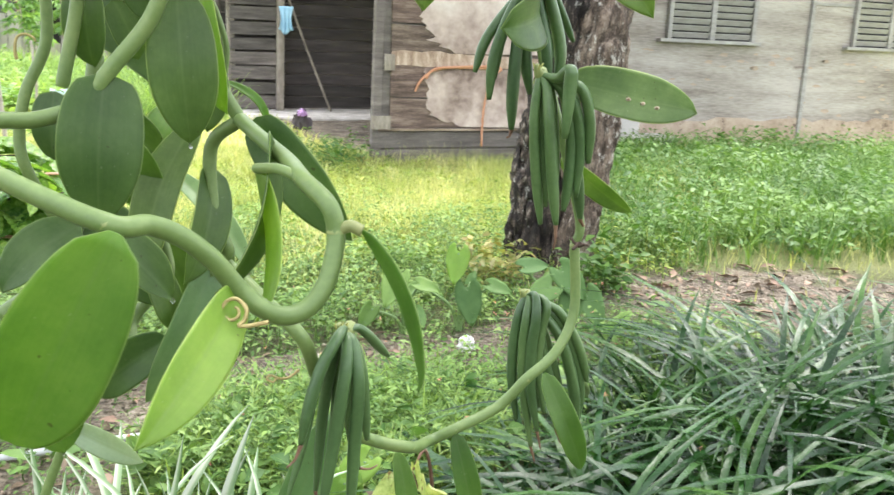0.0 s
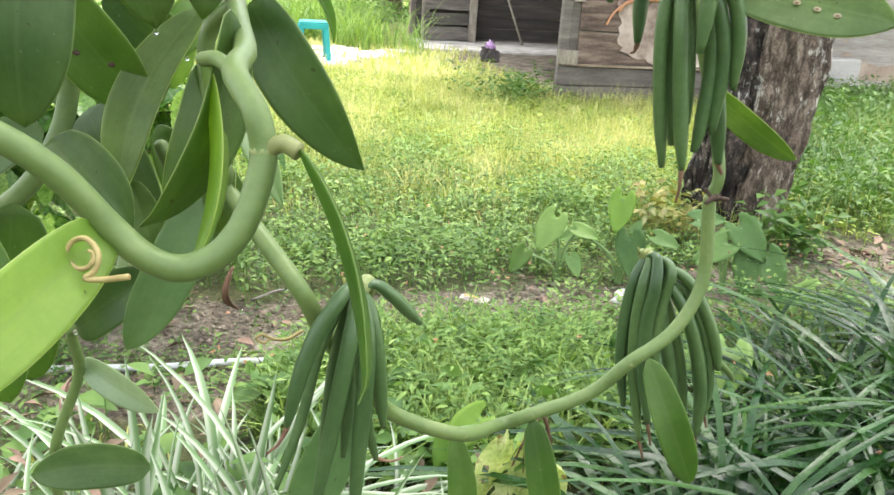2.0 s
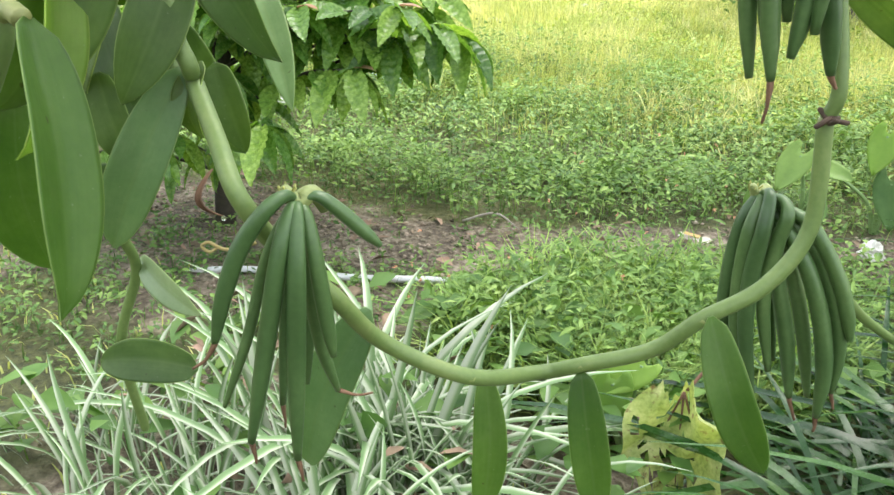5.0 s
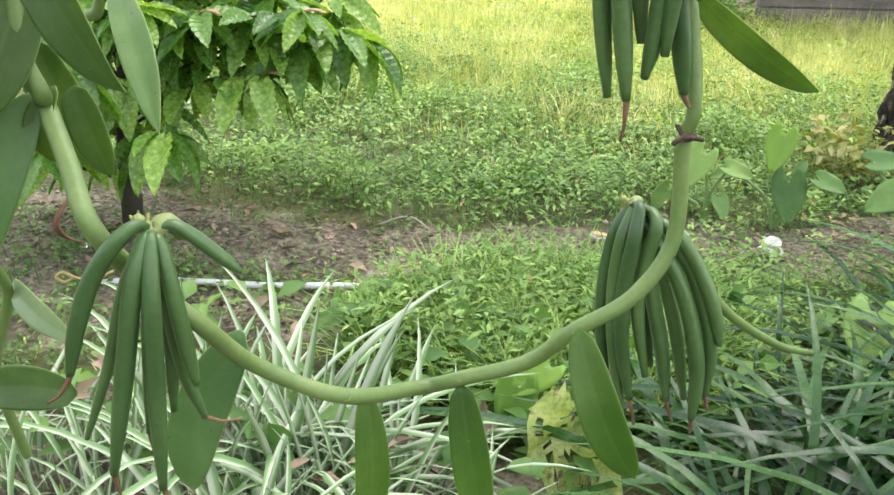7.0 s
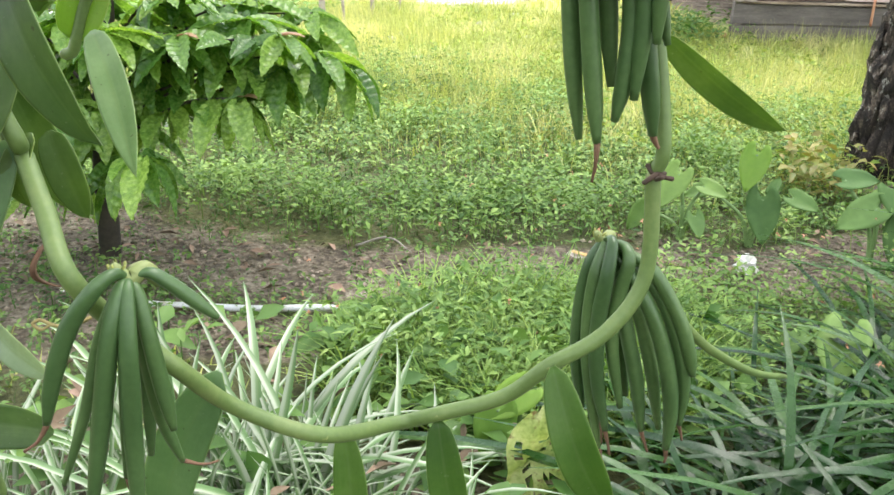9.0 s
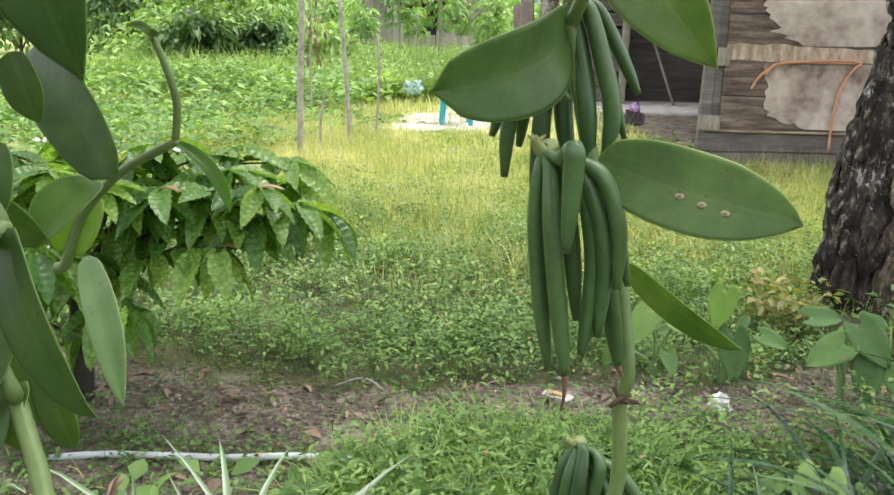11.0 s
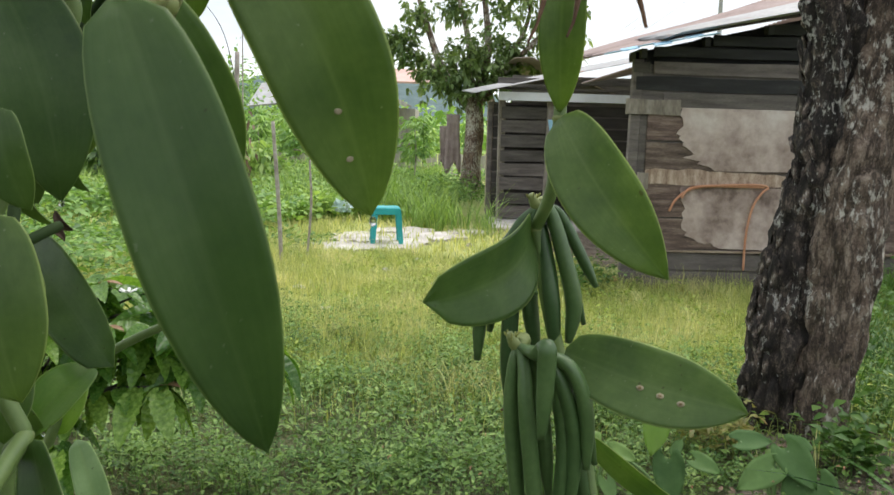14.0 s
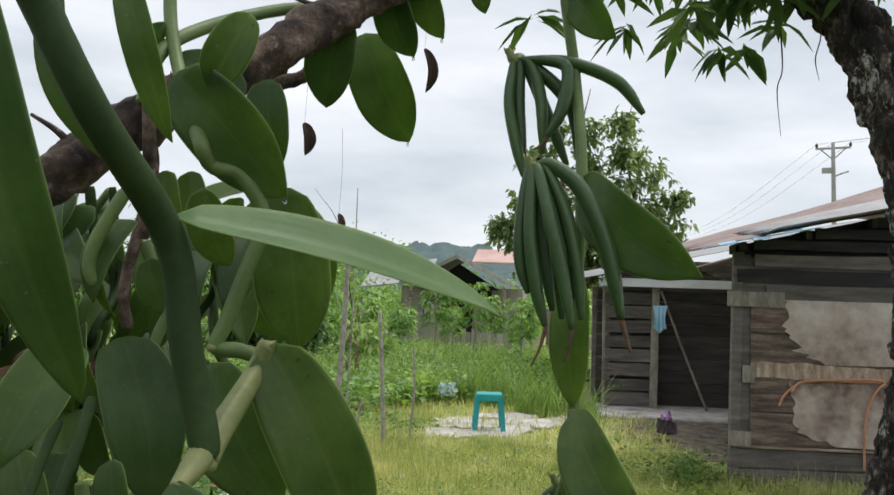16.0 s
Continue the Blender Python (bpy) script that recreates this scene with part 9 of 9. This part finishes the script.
vine_leaf(TANGLE, (-0.155, 1.212, 1.080), (-0.171, 1.145, 1.027), 0.047, (0.280, -0.627, 0.727), 0.06, 0.15, material=M["thin_leaf"])
vine_stem(TANGLE, [(0.045, 0.907, 1.528), (0.029, 0.896, 1.490), (0.025, 0.894, 1.468), (0.029, 0.899, 1.452)], [0.0055, 0.0055, 0.0055, 0.0055])
vine_stem(TANGLE, [(0.000, 1.013, 1.438), (-0.011, 1.002, 1.397), (-0.016, 0.980, 1.289), (-0.028, 0.944, 1.218)], [0.0055, 0.0055, 0.0055, 0.0055])
vine_stem(TANGLE, [(-0.045, 1.011, 1.610), (-0.044, 1.024, 1.565), (-0.065, 1.018, 1.458), (-0.062, 1.022, 1.416)], [0.0055, 0.0055, 0.0055, 0.0055], material=M["branch"])
vine_leaf(TANGLE, (0.034, 0.928, 1.507), (0.026, 0.897, 1.441), 0.030, (0.205, -0.896, 0.394), 0.08, 0.20)
vine_leaf(TANGLE, (-0.052, 1.084, 1.576), (-0.047, 1.099, 1.515), 0.034, (0.364, -0.911, -0.195), 0.05, 0.15)
vine_leaf(TANGLE, (-0.087, 1.063, 1.500), (-0.072, 1.082, 1.439), 0.036, (0.418, -0.893, -0.168), 0.05, 0.15)
vine_stem(TANGLE, [(-0.053, 1.028, 1.498), (-0.041, 1.054, 1.428), (-0.035, 1.062, 1.402), (-0.047, 1.053, 1.370), (-0.068, 1.032, 1.337)], [0.0062, 0.0062, 0.0062, 0.0062, 0.0062])
vine_stem(TANGLE, [(0.006, 0.961, 1.644), (-0.002, 0.978, 1.547), (-0.008, 0.980, 1.497)], [0.0060, 0.0060, 0.0060], material=M["branch"])
vine_stem(TANGLE, [(0.206, 1.275, 1.815), (0.076, 1.224, 1.785), (0.004, 1.125, 1.750), (-0.010, 1.003, 1.681), (-0.001, 0.963, 1.615)], [0.0065, 0.0065, 0.0065, 0.0065, 0.0065])
vine_stem(TANGLE, [(-0.230, 0.858, 1.093), (-0.200, 0.874, 1.095), (-0.175, 0.886, 1.096), (-0.148, 0.898, 1.107), (-0.123, 0.909, 1.139), (-0.096, 0.919, 1.175), (-0.078, 0.923, 1.218)], [0.0066, 0.0066, 0.0066, 0.0066, 0.0066, 0.0066, 0.0066])
vine_stem(TANGLE, [(-0.214, 1.001, 1.219), (-0.216, 1.002, 1.155), (-0.233, 0.992, 1.109), (-0.239, 0.986, 1.069), (-0.233, 0.984, 1.038), (-0.216, 1.004, 0.984)], [0.0052, 0.0052, 0.0052, 0.0052, 0.0052, 0.0052])
vine_stem(TANGLE, [(-0.171, 0.975, 1.219), (-0.177, 0.975, 1.181), (-0.190, 0.968, 1.117)], [0.0060, 0.0060, 0.0060])
vine_leaf(TANGLE, (-0.204, 0.984, 1.111), (-0.206, 0.976, 1.050), 0.033, (-0.030, -0.992, 0.126), 0.05, 0.15)
vine_leaf(TANGLE, (-0.175, 0.996, 1.211), (-0.173, 0.998, 1.133), 0.040, (-0.070, -0.997, -0.022), 0.05, 0.15)
vine_leaf(TANGLE, (-0.185, 0.974, 0.991), (-0.242, 0.934, 0.938), 0.047, (0.030, -0.810, 0.586), 0.05, 0.15)
vine_leaf(TANGLE, (-0.071, 0.978, 1.213), (-0.051, 0.981, 1.096), 0.034, (-0.283, -0.956, -0.074), 0.05, 0.20, material=M["thin_leaf"])
vine_leaf(TANGLE, (-0.210, 0.915, 0.930), (-0.181, 0.903, 0.798), 0.062, (0.45, -0.86, 0.2), 0.04, 0.12, material=M["thin_leaf"])
vine_leaf(TANGLE, (-0.226, 0.984, 0.926), (-0.240, 0.999, 0.758), 0.074, (0.52, -0.82, 0.15), 0.03, 0.10, material=M["loop_leaf"])
tendril(TANGLE, [(0.031, 0.737, 0.984), (0.020, 0.735, 0.982), (0.013, 0.731, 0.983), (0.016, 0.734, 0.986), (0.017, 0.736, 0.992), (0.014, 0.738, 0.996), (0.010, 0.738, 0.999), (0.005, 0.738, 0.998), (0.002, 0.737, 0.995), (0.001, 0.736, 0.991), (0.003, 0.736, 0.987), (0.006, 0.736, 0.985), (0.009, 0.738, 0.985), (0.011, 0.739, 0.987), (0.011, 0.741, 0.989), (0.010, 0.742, 0.991), (0.008, 0.742, 0.992)])
tendril(TANGLE, [(-0.230, 0.973, 1.138), (-0.231, 0.973, 1.147), (-0.229, 0.974, 1.157), (-0.223, 0.977, 1.160), (-0.217, 0.980, 1.157), (-0.216, 0.980, 1.154)])
vine_stem(STRAND, [(0.354, 1.430, 0.727), (0.383, 1.509, 0.658), (0.430, 1.620, 0.580), (0.469, 1.801, 0.486)], [0.0055, 0.0055, 0.0050, 0.0040])

BRANCH = support_branch([(-0.158, 0.820, 1.429), (-0.089, 0.915, 1.526), (-0.030, 0.994, 1.606), (0.032, 1.101, 1.698), (0.099, 1.209, 1.793), (0.200, 1.370, 1.935)], 0.022)
support_branch([(-0.105, 0.994, 1.636), (-0.080, 1.028, 1.616), (-0.050, 1.071, 1.662), (-0.010, 1.199, 1.698), (0.016, 1.204, 1.736)], 0.008)
dry_leaf((0.097, 1.307, 1.755), (0.093, 1.321, 1.705), 0.020)
dry_leaf((-0.007, 1.215, 1.652), (-0.009, 1.222, 1.615), 0.020)
dry_leaf((0.020, 1.253, 1.551), (0.020, 1.256, 1.525), 0.012)
SCAR_LIFT = Vector(list(SCARRED["frame"])[9:12]) * 0.0006
for u, s in ((0.46, 0.17), (0.57, 0.19), (0.68, 0.20)):
    leaf_mark(SCARRED, u, s, 0.0028, M["pale_spot"], "pale ring of a round scar")
    leaf_mark(SCARRED, u, s, 0.0014, M["scar_core"], "brown middle of a round scar").location = SCAR_LIFT
for u, s in ((0.62, -0.10), (0.45, 0.16)):
    leaf_mark(EATEN, u, s, 0.0024, M["dark_dry"], "dark hole eaten in the leaf")
for u, s in ((0.66, -0.06), (0.80, 0.0)):
    leaf_mark(HOLED, u, s, 0.0015, M["pale_spot"], "pale worn spot")


def back_growth():
    """The thick of the vine beside the branch."""
    t = thing("vanilla_vine", "dense dark vanilla vine growing up its support", "vine", (-0.2, 1.2, 1.0), "vanilla vines")
    r = random.Random(23)
    for k in range(9):
        x, y = r.uniform(-0.38, -0.14), r.uniform(1.02, 1.3)
        pts = [(x + r.uniform(-0.04, 0.04), y + r.uniform(-0.04, 0.04), z) for z in (1.30, 1.35, 1.40, 1.46, 1.52, 1.58)]
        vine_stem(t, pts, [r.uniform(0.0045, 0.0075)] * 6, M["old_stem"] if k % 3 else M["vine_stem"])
    for k in range(58):
        z = r.uniform(1.40, 1.60)
        s = r.random() * (1.0 if z > 1.48 else 0.65)
        x, y = -0.40 + 0.34 * s + r.uniform(-0.03, 0.03), 0.98 + 0.14 * s + r.uniform(-0.03, 0.28)
        b = np.array((x, y, z))
        d = np.array((r.uniform(-0.8, 0.8), r.uniform(-0.6, 0.6), r.uniform(-1.6, -0.3)))
        d *= r.uniform(0.10, 0.15) / np.linalg.norm(d)
        vine_leaf(t, b, b + d, r.uniform(0.034, 0.058), (r.uniform(-0.5, 0.9), -1.0, r.uniform(-0.2, 0.7)), r.uniform(0.02, 0.1), r.uniform(0.08, 0.2))
    for k in range(9):
        b = np.array((r.uniform(-0.38, -0.14), r.uniform(1.0, 1.2), r.uniform(1.32, 1.5)))
        vine_leaf(t, b, b + (r.uniform(-0.03, 0.03), 0.0, -r.uniform(0.03, 0.07)), 0.022, (0.3, -1, 0.2), 0.2, 0.5, M["dry"], "shrivelled brown leaf")

    for k in range(30):
        b = np.array((r.uniform(-0.42, -0.16), r.uniform(0.96, 1.3), r.uniform(1.30, 1.42)))
        d = np.array((r.uniform(-0.7, 0.7), r.uniform(-0.6, 0.6), r.uniform(-1.6, -0.5)))
        d *= r.uniform(0.08, 0.13) / np.linalg.norm(d)
        vine_leaf(t, b, b + d, r.uniform(0.030, 0.050), (r.uniform(-0.5, 0.9), -1.0, r.uniform(-0.2, 0.7)), r.uniform(0.02, 0.1), r.uniform(0.08, 0.2))


back_growth()
